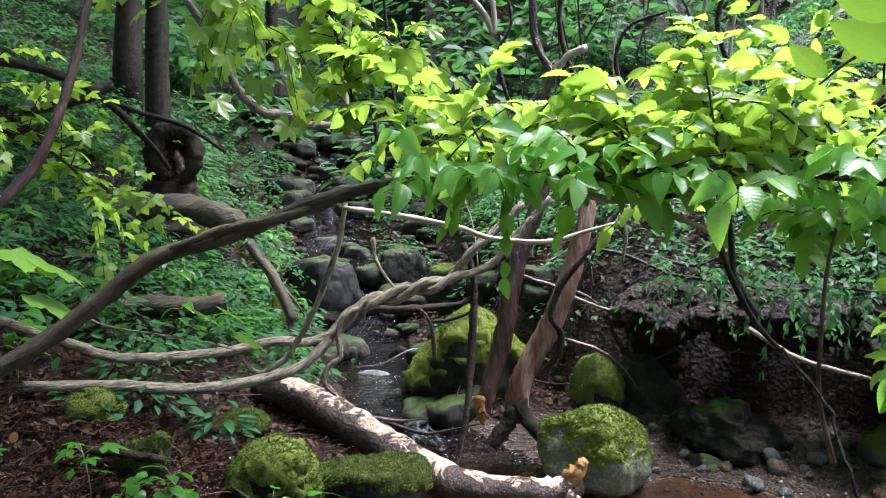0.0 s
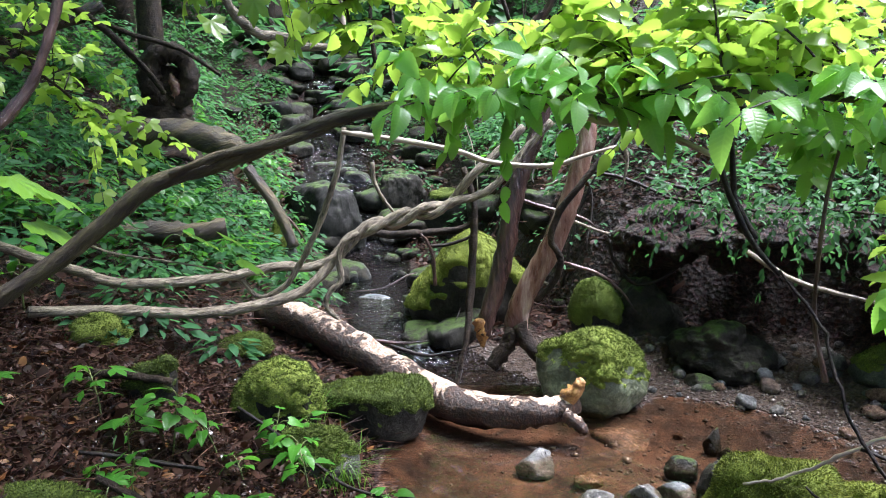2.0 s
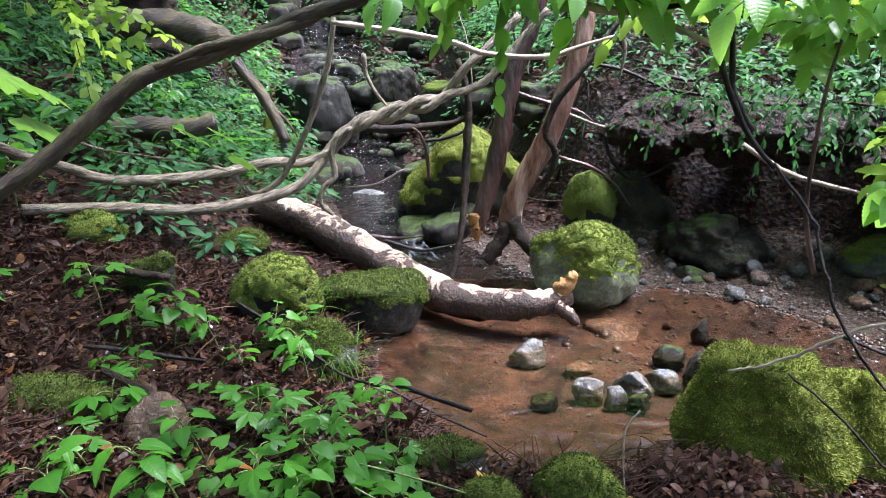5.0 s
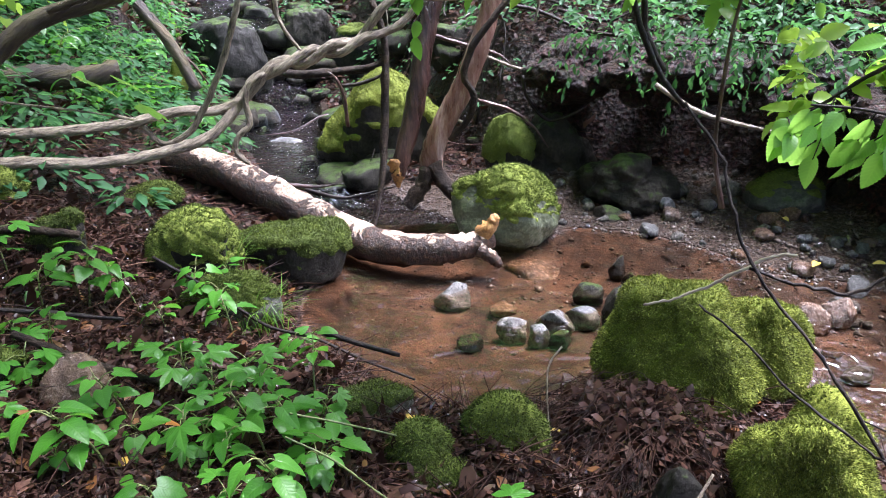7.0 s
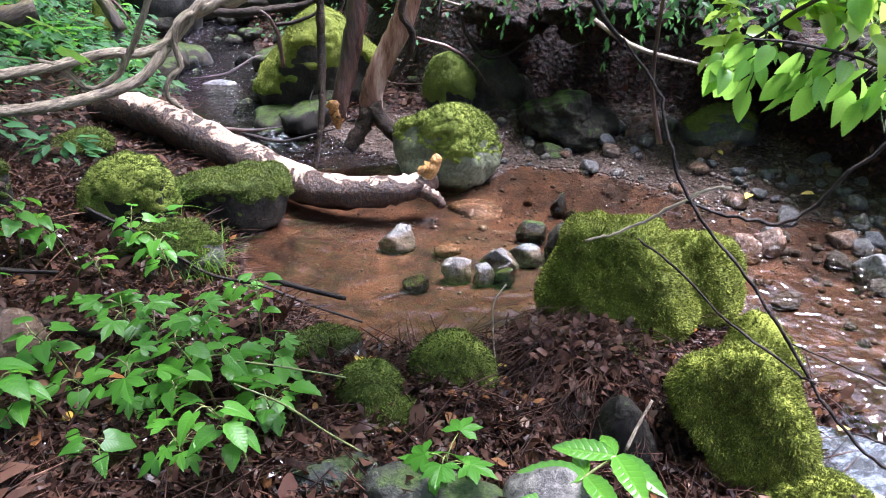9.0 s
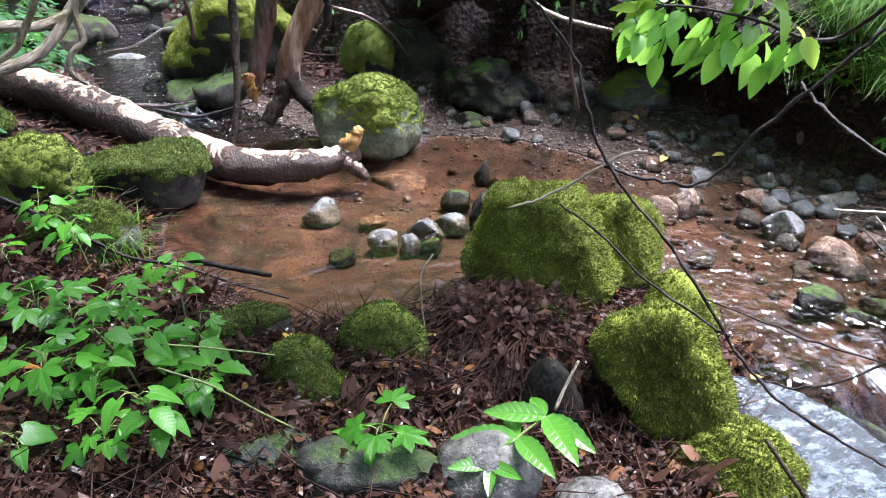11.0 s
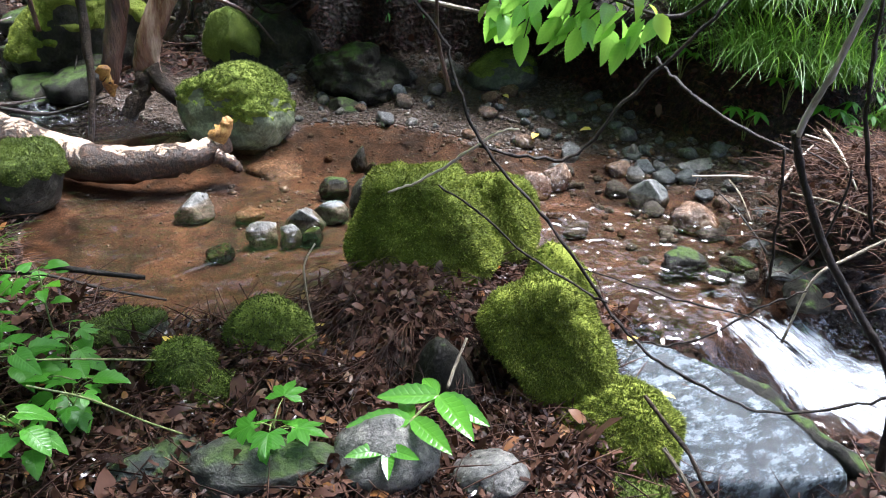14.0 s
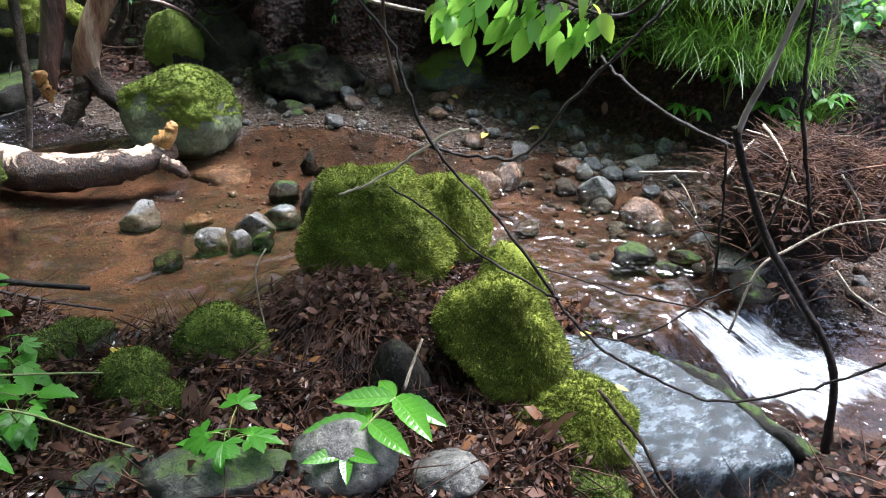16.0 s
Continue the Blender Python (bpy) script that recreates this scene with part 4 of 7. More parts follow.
ok = ((bar > 0.5) & (out > -0.04)) | ((bed > 0.5) & (rs.rand(n) < 0.25))
x, y, z = x[ok], y[ok], z[ok]
PEB = (np.array([(0.5, 0, 0), (0, 0.4, 0), (-0.5, 0.05, 0), (0, -0.42, 0), (0.05, 0, 0.32), (0, 0, -0.3)]), [(0, 1, 4), (1, 2, 4), (2, 3, 4), (3, 0, 4), (1, 0, 5), (2, 1, 5), (3, 2, 5), (0, 3, 5)])
many("gravel", PEB, np.stack([x, y, z], -1), np.exp(rs.normal(-4.75, 0.5, len(x)) + 0.45 * (bar[ok] > 0.5)), rs.uniform(0, 6.28, len(x)), rs.normal(0, 0.3, len(x)), rs.normal(0, 0.3, len(x)), PEBBLE,
     None, "loose wet gravel on the bar and bed", "gravel", "stuff")

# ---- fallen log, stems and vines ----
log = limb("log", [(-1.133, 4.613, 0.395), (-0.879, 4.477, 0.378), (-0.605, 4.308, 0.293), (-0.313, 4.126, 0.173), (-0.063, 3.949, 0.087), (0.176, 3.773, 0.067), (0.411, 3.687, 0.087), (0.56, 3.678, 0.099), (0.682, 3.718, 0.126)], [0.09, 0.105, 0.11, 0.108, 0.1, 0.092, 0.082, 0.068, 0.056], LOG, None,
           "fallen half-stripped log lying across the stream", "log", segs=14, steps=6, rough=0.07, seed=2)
limb("broken_fork", [(0.578, 3.695, 0.076), (0.636, 3.685, 0.156), (0.685, 3.677, 0.229), (0.708, 3.672, 0.26)], [0.05, 0.045, 0.035, 0.02], RAW, log, segs=9, rough=0.2, seed=3)
limb("broken_fork", [(0.601, 3.651, 0.091), (0.66, 3.641, 0.053), (0.704, 3.632, 0.013), (0.717, 3.63, -0.013)], [0.045, 0.035, 0.028, 0.012], LOG, log, segs=9, rough=0.15, seed=4)

stem_a = limb("stem", [(0.225, 4.344, 0.322), (0.278, 4.358, 0.479), (0.36, 4.368, 0.778), (0.4, 4.382, 1.042), (0.468, 4.409, 1.289), (0.552, 4.432, 1.504), (0.604, 4.459, 1.737)], [0.05, 0.052, 0.058, 0.055, 0.05, 0.045, 0.04], BARK_RED, None,
              "dark reddish broken stem standing over the stream", "tree stem", segs=11, rough=0.08, seed=5)
limb("splinter", [(0.217, 4.325, 0.421), (0.227, 4.324, 0.321), (0.234, 4.324, 0.248)], [0.035, 0.03, 0.012], RAW, stem_a, "raw orange splintered end", segs=8, rough=0.3, seed=6)
stem_b = limb("stem", [(0.447, 4.478, 0.227), (0.456, 4.477, 0.417), (0.522, 4.47, 0.59), (0.634, 4.455, 0.797), (0.742, 4.453, 1.068), (0.81, 4.47, 1.303), (0.862, 4.489, 1.521), (0.8, 4.53, 1.741)], [0.075, 0.07, 0.068, 0.07, 0.062, 0.055, 0.05, 0.045], BARK_SMOOTH, None,
              "smooth reddish leaning tree stem", "tree stem", segs=12, rough=0.05, seed=7)
limb("root", [(0.451, 4.427, 0.344), (0.503, 4.371, 0.258), (0.595, 4.309, 0.159), (0.693, 4.244, 0.087)], [0.055, 0.045, 0.04, 0.03], BARK, stem_b, segs=9, rough=0.1, seed=8)
limb("root", [(0.431, 4.429, 0.327), (0.373, 4.409, 0.213), (0.288, 4.391, 0.099)], [0.05, 0.05, 0.04], BARK, stem_b, segs=9, rough=0.15, seed=9)
limb("stem", [(0.05, 4.1, 0.001), (0.13, 4.178, 0.329), (0.155, 4.257, 0.568), (0.176, 4.306, 0.886), (0.176, 4.326, 1.113), (0.118, 4.348, 1.308)], [0.012, 0.018, 0.024, 0.024, 0.02, 0.018], BARK, None, "thin dark upright stem", "tree stem", segs=8, seed=10)
limb("vine", [(0.556, 4.415, 0.5), (0.667, 4.381, 0.642), (0.686, 4.359, 0.779), (0.629, 4.355, 0.88), (0.676, 4.348, 1.046), (0.77, 4.332, 1.178), (0.899, 4.333, 1.341), (0.984, 4.353, 1.455), (1.068, 4.371, 1.57)], [0.018, 0.02, 0.018, 0.02, 0.02, 0.016, 0.014], BARK, None, "dark vine climbing the leaning stem", "vine", seed=11)

limb("vine", [(-1.903, 3.056, 1.088), (-1.798, 3.282, 0.957), (-1.704, 3.441, 0.879), (-1.583, 3.575, 0.794), (-1.367, 3.725, 0.765), (-1.12, 3.85, 0.769), (-0.88, 3.951, 0.805), (-0.725, 4.008, 0.788), (-0.581, 4.038, 0.838), (-0.502, 4.049, 0.917), (-0.427, 4.068, 0.998), (-0.353, 4.098, 1.028), (-0.276, 4.109, 0.999), (-0.197, 4.085, 1.036), (-0.12, 4.077, 1.095), (-0.043, 4.11, 1.108), (0.034, 4.136, 1.112), (0.096, 4.116, 1.194), (0.173, 4.1, 1.288), (0.289, 4.133, 1.386), (0.442, 4.177, 1.535)], [0.0225, 0.0246, 0.0266, 0.0256, 0.0266, 0.0256, 0.0266, 0.0246, 0.0225], VINE, None,
     "long twisted grey-brown vine over the stream", "vine", segs=9, steps=6, rough=0.09, seed=12)
limb("vine", [(-1.821, 3.221, 0.733), (-1.539, 3.469, 0.682), (-1.262, 3.66, 0.62), (-1.023, 3.804, 0.615), (-0.787, 3.927, 0.656), (-0.663, 3.995, 0.742), (-0.572, 4.068, 0.865), (-0.507, 4.092, 0.942), (-0.427, 4.069, 0.964), (-0.35, 4.06, 1.005), (-0.274, 4.085, 1.051), (-0.199, 4.114, 1.079), (-0.121, 4.106, 1.055), (-0.043, 4.07, 1.068), (0.049, 4.083, 1.129), (0.174, 4.118, 1.157), (0.261, 4.125, 1.2), (0.364, 4.137, 1.299), (0.456, 4.156, 1.41), (0.595, 4.158, 1.566)], [0.0246, 0.0276, 0.0276, 0.0266, 0.0246, 0.0236, 0.0225, 0.0225, 0.0205], VINE, None,
     "second vine twined with the first", "vine", segs=9, steps=6, rough=0.09, seed=13)
limb("vine", [(-0.453, 4.025, 0.972), (-0.533, 4.008, 0.923), (-0.563, 3.996, 0.839), (-0.551, 3.991, 0.718), (-0.606, 3.975, 0.667), (-0.635, 3.964, 0.596), (-0.599, 3.962, 0.542), (-0.563, 3.96, 0.512)], [0.0151, 0.0168, 0.0168, 0.0168, 0.0168, 0.0143, 0.0101], VINE, None, "hooked vine end hanging down", "vine", segs=8, seed=14)
limb("vine", [(-0.499, 3.868, 1.533), (-0.538, 3.885, 1.329), (-0.6, 3.899, 1.151), (-0.656, 3.912, 1.017), (-0.724, 3.923, 0.881), (-0.771, 3.931, 0.805), (-0.846, 3.927, 0.701), (-0.976, 3.908, 0.645), (-1.074, 3.893, 0.752), (-1.172, 3.877, 0.8)], [0.0134, 0.016, 0.0168, 0.0168, 0.0168, 0.0134, 0.0101], VINE, None, "thin vine hanging from the bough", "vine", segs=8, seed=15)
limb("branch", [(-0.471, 3.569, 1.509), (-0.282, 3.618, 1.482), (-0.107, 3.656, 1.454), (0.1, 3.684, 1.407), (0.24, 3.707, 1.359), (0.518, 3.707, 1.342), (0.686, 3.709, 1.387), (0.851, 3.703, 1.434)], [0.012, 0.014, 0.014, 0.013, 0.012, 0.009], PALE, None, "thin pale branch crossing the stems", "branch", segs=7, seed=16)
limb("branch", [(-1.464, 4.361, 2.696), (-1.366, 4.452, 2.526), (-1.293, 4.533, 2.345), (-1.216, 4.614, 2.19), (-1.1, 4.702, 2.099), (-0.961, 4.79, 2.093), (-0.903, 4.86, 2.047), (-0.68, 4.954, 2.051)], [0.022, 0.025, 0.028, 0.03, 0.03, 0.032, 0.02], VINE, None, "curved grey branch hanging from above", "branch", segs=8, seed=17)
limb("branch", [(-1.081, 2.365, 2.217), (-1.098, 2.339, 2.09), (-1.122, 2.309, 1.93), (-1.151, 2.275, 1.79), (-1.193, 2.235, 1.652), (-1.25, 2.184, 1.551), (-1.315, 2.126, 1.47)], [0.01, 0.012, 0.014, 0.015, 0.017, 0.019], BARK_RED, None, "dark slanting branch of a shrub", "branch", segs=8, seed=18)
limb("branch", [(0.481, 4.172, 2.765), (0.498, 4.17, 2.461), (0.56, 4.163, 2.307), (0.599, 4.157, 2.244), (0.561, 4.162, 2.153), (0.454, 4.175, 2.032)], [0.02, 0.022, 0.024, 0.026, 0.024, 0.03], BARK_RED, None, "reddish forked branch above the leaves", "branch", segs=8, seed=19)
limb("branch", [(0.599, 4.157, 2.244), (0.677, 4.128, 2.33), (0.748, 4.099, 2.36), (0.76, 4.08, 2.362)], [0.024, 0.02, 0.022, 0.022], PALE, None, "pale broken branch stub", "branch", segs=8, seed=20)
limb("branch", [(0.133, 4.998, 2.943), (0.281, 4.992, 2.76), (0.337, 4.989, 2.649), (0.317, 4.99, 2.941)], [0.02, 0.022, 0.015], PALE, None, "pale bent branch high over the stream", "branch", segs=7, seed=21)

bough = limb("bough", [(-1.35, 2.104, 0.991), (-1.135, 2.192, 1.138), (-1.011, 2.218, 1.235), (-0.868, 2.244, 1.35), (-0.69, 2.272, 1.408), (-0.554, 2.277, 1.454), (-0.416, 2.275, 1.511), (-0.276, 2.246, 1.553), (-0.138, 2.196, 1.576), (0.026, 2.137, 1.585), (0.181, 2.08, 1.598), (0.328, 2.03, 1.585), (0.508, 1.96, 1.593), (0.646, 1.893, 1.604), (0.768, 1.847, 1.591), (0.903, 1.785, 1.579), (1.043, 1.706, 1.553)],
             [0.027, 0.027, 0.026, 0.024, 0.021, 0.019, 0.017, 0.015, 0.012, 0.01, 0.007], BARK_MOSSY, None, "long mossy bough with leafy twigs over the stream", "bough", segs=10, steps=6, rough=0.07, seed=22)
limb("side_branch", [(-0.807, 2.218, 1.385), (-0.647, 2.242, 1.443), (-0.448, 2.263, 1.485), (-0.295, 2.261, 1.536)], [0.008, 0.014, 0.016, 0.01], BARK_MOSSY, bough, segs=7, seed=23)
limb("side_branch", [(0.305, 2.078, 1.572), (0.42, 2.032, 1.532), (0.515, 1.984, 1.52), (0.604, 1.933, 1.48), (0.674, 1.883, 1.442)], [0.008, 0.011, 0.011, 0.009, 0.007], PALE, bough, segs=7, seed=24)
limb("side_branch", [(0.515, 1.984, 1.524), (0.605, 1.941, 1.538), (0.715, 1.886, 1.558), (0.838, 1.816, 1.542)], [0.006, 0.007, 0.006, 0.004], BARK, bough, segs=7, seed=25)

# ---- the sapling and bare twigs in front ----
sap = limb("sapling", [(1.704, 1.261, 0.829), (1.725, 1.246, 0.757), (1.755, 1.216, 0.66), (1.809, 1.148, 0.497), (1.882, 1.039, 0.322), (1.929, 0.978, 0.223), (1.965, 0.933, 0.114), (1.99, 0.909, -0.056), (2.008, 0.9, -0.197)],
           [0.011, 0.011, 0.0119, 0.0119, 0.0127, 0.0136], TWIG, None, "thin bent sapling, grey above and dark below", "sapling", segs=8, seed=30)
limb("upper_stem", [(1.701, 1.136, 1.241), (1.702, 1.167, 1.125), (1.706, 1.195, 1.007), (1.704, 1.229, 0.909), (1.708, 1.255, 0.819)], [0.0075, 0.0085, 0.0088, 0.0092], GREYBARK, sap, "bare grey upper stem", segs=8, seed=31)
limb("side_twig", [(1.725, 1.267, 0.763), (1.685, 1.445, 0.792), (1.634, 1.618, 0.863), (1.615, 1.707, 0.916), (1.642, 1.75, 0.917)], [0.0061, 0.0061, 0.0054, 0.0041], TWIG, sap, segs=6, seed=32, rough=0.22, wobble=0.0022)
limb("twig", [(1.836, 1.212, 1.189), (1.849, 1.192, 0.991), (1.858, 1.178, 0.87), (1.89, 1.125, 0.666), (1.91, 1.092, 0.552)], [0.0054, 0.0061, 0.0061, 0.0054], TWIG, None, "straight dark twig beside the sapling", "twig", segs=6, seed=33, rough=0.22, wobble=0.0022)
arc = limb("twig", [(0.827, 1.821, 1.164), (0.903, 1.753, 1.043), (0.921, 1.711, 0.948), (0.946, 1.664, 0.835), (1.001, 1.59, 0.722), (1.069, 1.492, 0.621), (1.122, 1.398, 0.522), (1.186, 1.287, 0.383), (1.26, 1.194, 0.284), (1.314, 1.112, 0.251), (1.38, 1.005, 0.223), (1.436, 0.923, 0.228), (1.522, 0.805, 0.309), (1.581, 0.716, 0.391), (1.63, 0.638, 0.491)],
           [0.0034, 0.0044, 0.0044, 0.0044, 0.0041, 0.0037, 0.0034], TWIG, None, "long bare twig arching over the mossy boulders", "twig", segs=7, seed=34, rough=0.22, wobble=0.0022)
limb("side_twig", [(0.888, 1.736, 0.639), (0.961, 1.639, 0.584), (1.057, 1.518, 0.481), (1.157, 1.379, 0.415), (1.172, 1.299, 0.417)], [0.0027, 0.0034, 0.0034], TWIG, arc, segs=6, seed=35, rough=0.22, wobble=0.0022)
limb("side_twig", [(0.959, 1.64, 0.777), (1.058, 1.596, 0.75), (1.16, 1.541, 0.739), (1.221, 1.512, 0.782), (1.28, 1.48, 0.884), (1.347, 1.439, 0.977), (1.442, 1.365, 1.125), (1.482, 1.343, 1.193)], [0.0041, 0.0048, 0.0054, 0.0054, 0.0048], TWIG, arc, segs=6, seed=36, rough=0.22, wobble=0.0022)
limb("side_twig", [(1.141, 1.393, 0.485), (1.257, 1.288, 0.451), (1.372, 1.166, 0.43), (1.453, 1.062, 0.427), (1.506, 0.985, 0.383)], [0.002, 0.0027, 0.002], TWIG, arc, segs=6, seed=37, rough=0.22, wobble=0.0022)
limb("side_twig", [(1.257, 1.261, 0.291), (1.352, 1.203, 0.284), (1.438, 1.148, 0.336), (1.514, 1.097, 0.423), (1.596, 1.032, 0.488)], [0.0027, 0.0034, 0.0027], TWIG, arc, segs=6, seed=38, rough=0.22, wobble=0.0022)
limb("twig", [(1.599, 1.202, 0.818), (1.609, 1.187, 0.701), (1.618, 1.176, 0.551), (1.627, 1.164, 0.386)], [0.0041, 0.0041, 0.0041], TWIG, None, "short dark hanging twig", "twig", segs=6, seed=39, rough=0.22, wobble=0.0022)
pale = limb("stick", [(1.268, 1.919, 0.687), (1.218, 1.941, 0.681), (1.168, 1.962, 0.65), (1.085, 1.999, 0.585), (1.016, 2.026, 0.539), (0.946, 2.051, 0.505), (0.875, 2.073, 0.481)], [0.0045, 0.006, 0.0048, 0.0035], PALE, None, "pale stripped stick lying over the boulder", "stick", segs=7, seed=40, rough=0.22, wobble=0.0022)
limb("stick", [(-0.826, 2.884, 0.42), (-0.679, 2.854, 0.327), (-0.511, 2.821, 0.208), (-0.38, 2.774, 0.134), (-0.198, 2.693, 0.112), (-0.003, 2.6, 0.048), (0.175, 2.494, 0.016)], [0.0068, 0.0075, 0.0068, 0.0061, 0.0048], TWIG, None, "dark stick reaching into the pool", "stick", segs=7, seed=41)

# ---- foliage ----
def along_line(pts, f):
    s = spline(pts, 8)
    i = min(int(f * (len(s) - 1)), len(s) - 2)
    return s[i] + (s[i + 1] - s[i]) * (f * (len(s) - 1) - i)


def leaf_parts(shape, names, soft=True):
    me = bpy.data.meshes.new("leaf")
    me.from_pydata(shape[0].tolist(), [], shape[1])
    me.polygons.foreach_set("use_smooth", [soft] * len(me.polygons))
    me.materials.append(names)
    return me


HORN = [leaf_parts(leaf_shape(24, 0.56, dr, 0.2, 0.06, 0.007), LEAF_PART) for dr in (0.15, 0.35, 0.55)]


def spray(parent, start, heading, length, count, size, meshes, seed, sag=0.4, stalk=None, spread=0.5, face=(0, 0, 0), hang=0.0):
    """A leafy twig: alternate leaves along it and one at its tip, all children of the parent."""
    r = random.Random(seed)
    d = Vector(heading).normalized()
    pts = [Vector(start)]
    for k in range(4):
        d = (d + Vector((r.uniform(-0.2, 0.2), r.uniform(-0.2, 0.2), -sag * 0.3 + r.uniform(-0.1, 0.1)))).normalized()
        pts.append(pts[-1] + d * length / 4)
    ob = part("twig", tube([tuple(p) for p in pts], [0.003, 0.0022, 0.0015], 5, 2), stalk or TWIG, parent)
    for k in range(count):
        f = (k + 0.7) / count
        q = Vector(along_line([tuple(p) for p in pts], min(f, 0.999)))
        t = (Vector(along_line([tuple(p) for p in pts], min(f + 0.05, 0.9999))) - q + d * 1e-4).normalized()
        side = t.cross(Vector((0, 0, 1))).normalized() * (1 if k % 2 else -1)
        y = (t * r.uniform(0.4, 1.0) + side * r.uniform(0.5, 1.0) * (0 if k == count - 1 else 1) + Vector((0, 0, r.uniform(-0.5, 0.15) - hang))).normalized()
        zz = (Vector((0, 0, 1)) + Vector((r.uniform(-1, 1), r.uniform(-1, 1), 0)) * spread) + Vector(face)
        x = y.cross(zz).normalized()
        zz = x.cross(y)
        s = size * r.uniform(0.7, 1.15)
        lf = new("leaf", r.choice(meshes))
        lf.parent = ob
        lf.matrix_local = Matrix(((x.x, y.x, zz.x, q.x), (x.y, y.y, zz.y, q.y), (x.z, y.z, zz.z, q.z), (0, 0, 0, 1))) @ Matrix.Diagonal((s, s, s, 1))
    return ob


BOUGH_LINE = [(-0.236, 2.187, 1.554), (0.026, 2.15, 1.586), (0.182, 2.092, 1.599), (0.327, 2.024, 1.585), (0.501, 1.936, 1.592), (0.646, 1.893, 1.604), (0.768, 1.847, 1.591), (0.903, 1.785, 1.579), (1.043, 1.706, 1.553)]
rb = random.Random(8)
for k in range(30):
    f = rb.uniform(0.0, 0.99)
    p = along_line(BOUGH_LINE, f)
    spray(bough, p, (rb.uniform(-0.7, 0.9), rb.uniform(-1.0, -0.1), rb.uniform(0.0, 0.6)), rb.uniform(0.18, 0.34), 7, rb.uniform(0.075, 0.1), HORN, 300 + k, sag=0.35, spread=0.9, face=(0.25, -0.6, 0), hang=0.25)


def leaf_cloud(name, shape, lines, size, mat, seed, parent=None, per=0.05, droop=0.5, spread=0.9, label="", category="", kind="stuff", face=(0, 0, 0)):
    """Alternate leaves along many twigs, joined into one mesh with the twigs left to others."""
    r = np.random.RandomState(seed)
    P, Yd, N, S = [], [], [], []
    for line in lines:
        s = spline(line, 6)
        seg = np.linalg.norm(np.diff(s, axis=0), axis=1).sum()
        n = max(3, int(seg / per))
        for k in range(n):
            f = (k + r.rand()) / n * (len(s) - 1.001)
            i = int(f)
            p, t = s[i] + (s[i + 1] - s[i]) * (f - i), s[i + 1] - s[i]
            t = t / (np.linalg.norm(t) + 1e-9)
            side = np.cross(t, (0, 0, 1.0)) * (1 if k % 2 else -1)
            P.append(p)
            Yd.append(t * r.uniform(0.2, 1) + side * r.uniform(0.4, 1.1) + np.array((0, 0, r.uniform(-1.2, 0.3) * droop)))
            N.append(np.array((0, 0, 1.0)) + r.uniform(-1, 1, 3) * spread + np.array(face))
            S.append(size * r.uniform(0.6, 1.2))
    return placed(name, shape, np.array(P), np.array(Yd), np.array(N), np.array(S), mat, parent, label, category, kind)


def placed(name, shape, pos, ydir, nrm, size, mat, parent=None, label="", category="", kind=""):
    """Leaves joined into one mesh, each with its place, direction and upper side."""
    v, f = shape
    y = ydir / np.linalg.norm(ydir, axis=1, keepdims=True)
    x = np.cross(y, nrm)
    x /= np.linalg.norm(x, axis=1, keepdims=True) + 1e-9
    z = np.cross(x, y)
    M = np.stack([x, y, z], -1)
    V = np.einsum("nij,kj->nki", M, v) * size[:, None, None] + pos[:, None, :]
    nv = len(v)
    F = [tuple(i + k * nv for i in q) for k in range(len(V)) for q in f]
    ob = part(name, (V.reshape(-1, 3), F), mat, parent)
    if label:
        tagged(ob, label, category)
    if kind:
        ob["kind"] = kind
    return ob


def branchlets(count, starts, reach, length, seed, sag=0.35):
    """Lines of thin twigs that leave the given line."""
    r = np.random.RandomState(seed)
    out = []
    for k in range(count):
        p = np.array(along_line(starts, r.uniform(0, 0.999)))
        d = np.array([r.uniform(*reach[0]), r.uniform(*reach[1]), r.uniform(*reach[2])])
        d /= np.linalg.norm(d)
        L = length * r.uniform(0.6, 1.3)
        q = p + d * L * 0.5 + np.array((0, 0, 0.02))
        out.append([tuple(p), tuple(q), tuple(p + d * L + np.array((0, 0, -sag * L * r.uniform(0.3, 1))))])
    return out


def twigs(lines, radius, mat, parent, name="twig"):
    for k, line in enumerate(lines):
        part(name, tube(line, [radius, radius * 0.7, radius * 0.4], 5, 3, 0.05, k), mat, parent)


# the sunlit upper layer of the bough; its backlight is put into the limer leaf colour
UP = branchlets(56, BOUGH_LINE, ((-0.6, 0.8), (0.1, 1.0), (0.15, 0.85)), 0.6, 31)
twigs(UP[:24], 0.004, TWIG, bough, "twig")
leaf_cloud("foliage", leaf_shape(14, 0.58, 0.3, 0.16, 0.08, 0.014), UP, 0.079, LEAF_LIME, 32, bough, 0.027, 0.5, 0.9)
DOWN = branchlets(7, BOUGH_LINE, ((-0.5, 0.6), (-0.4, 0.6), (-0.4, 0.3)), 0.22, 33)
leaf_cloud("foliage", leaf_shape(12, 0.58, 0.3, 0.16, 0.05, 0.012), DOWN, 0.085, LEAF_GREEN, 34, bough, 0.035, 0.9, 0.7, face=(0.2, -0.8, 0))

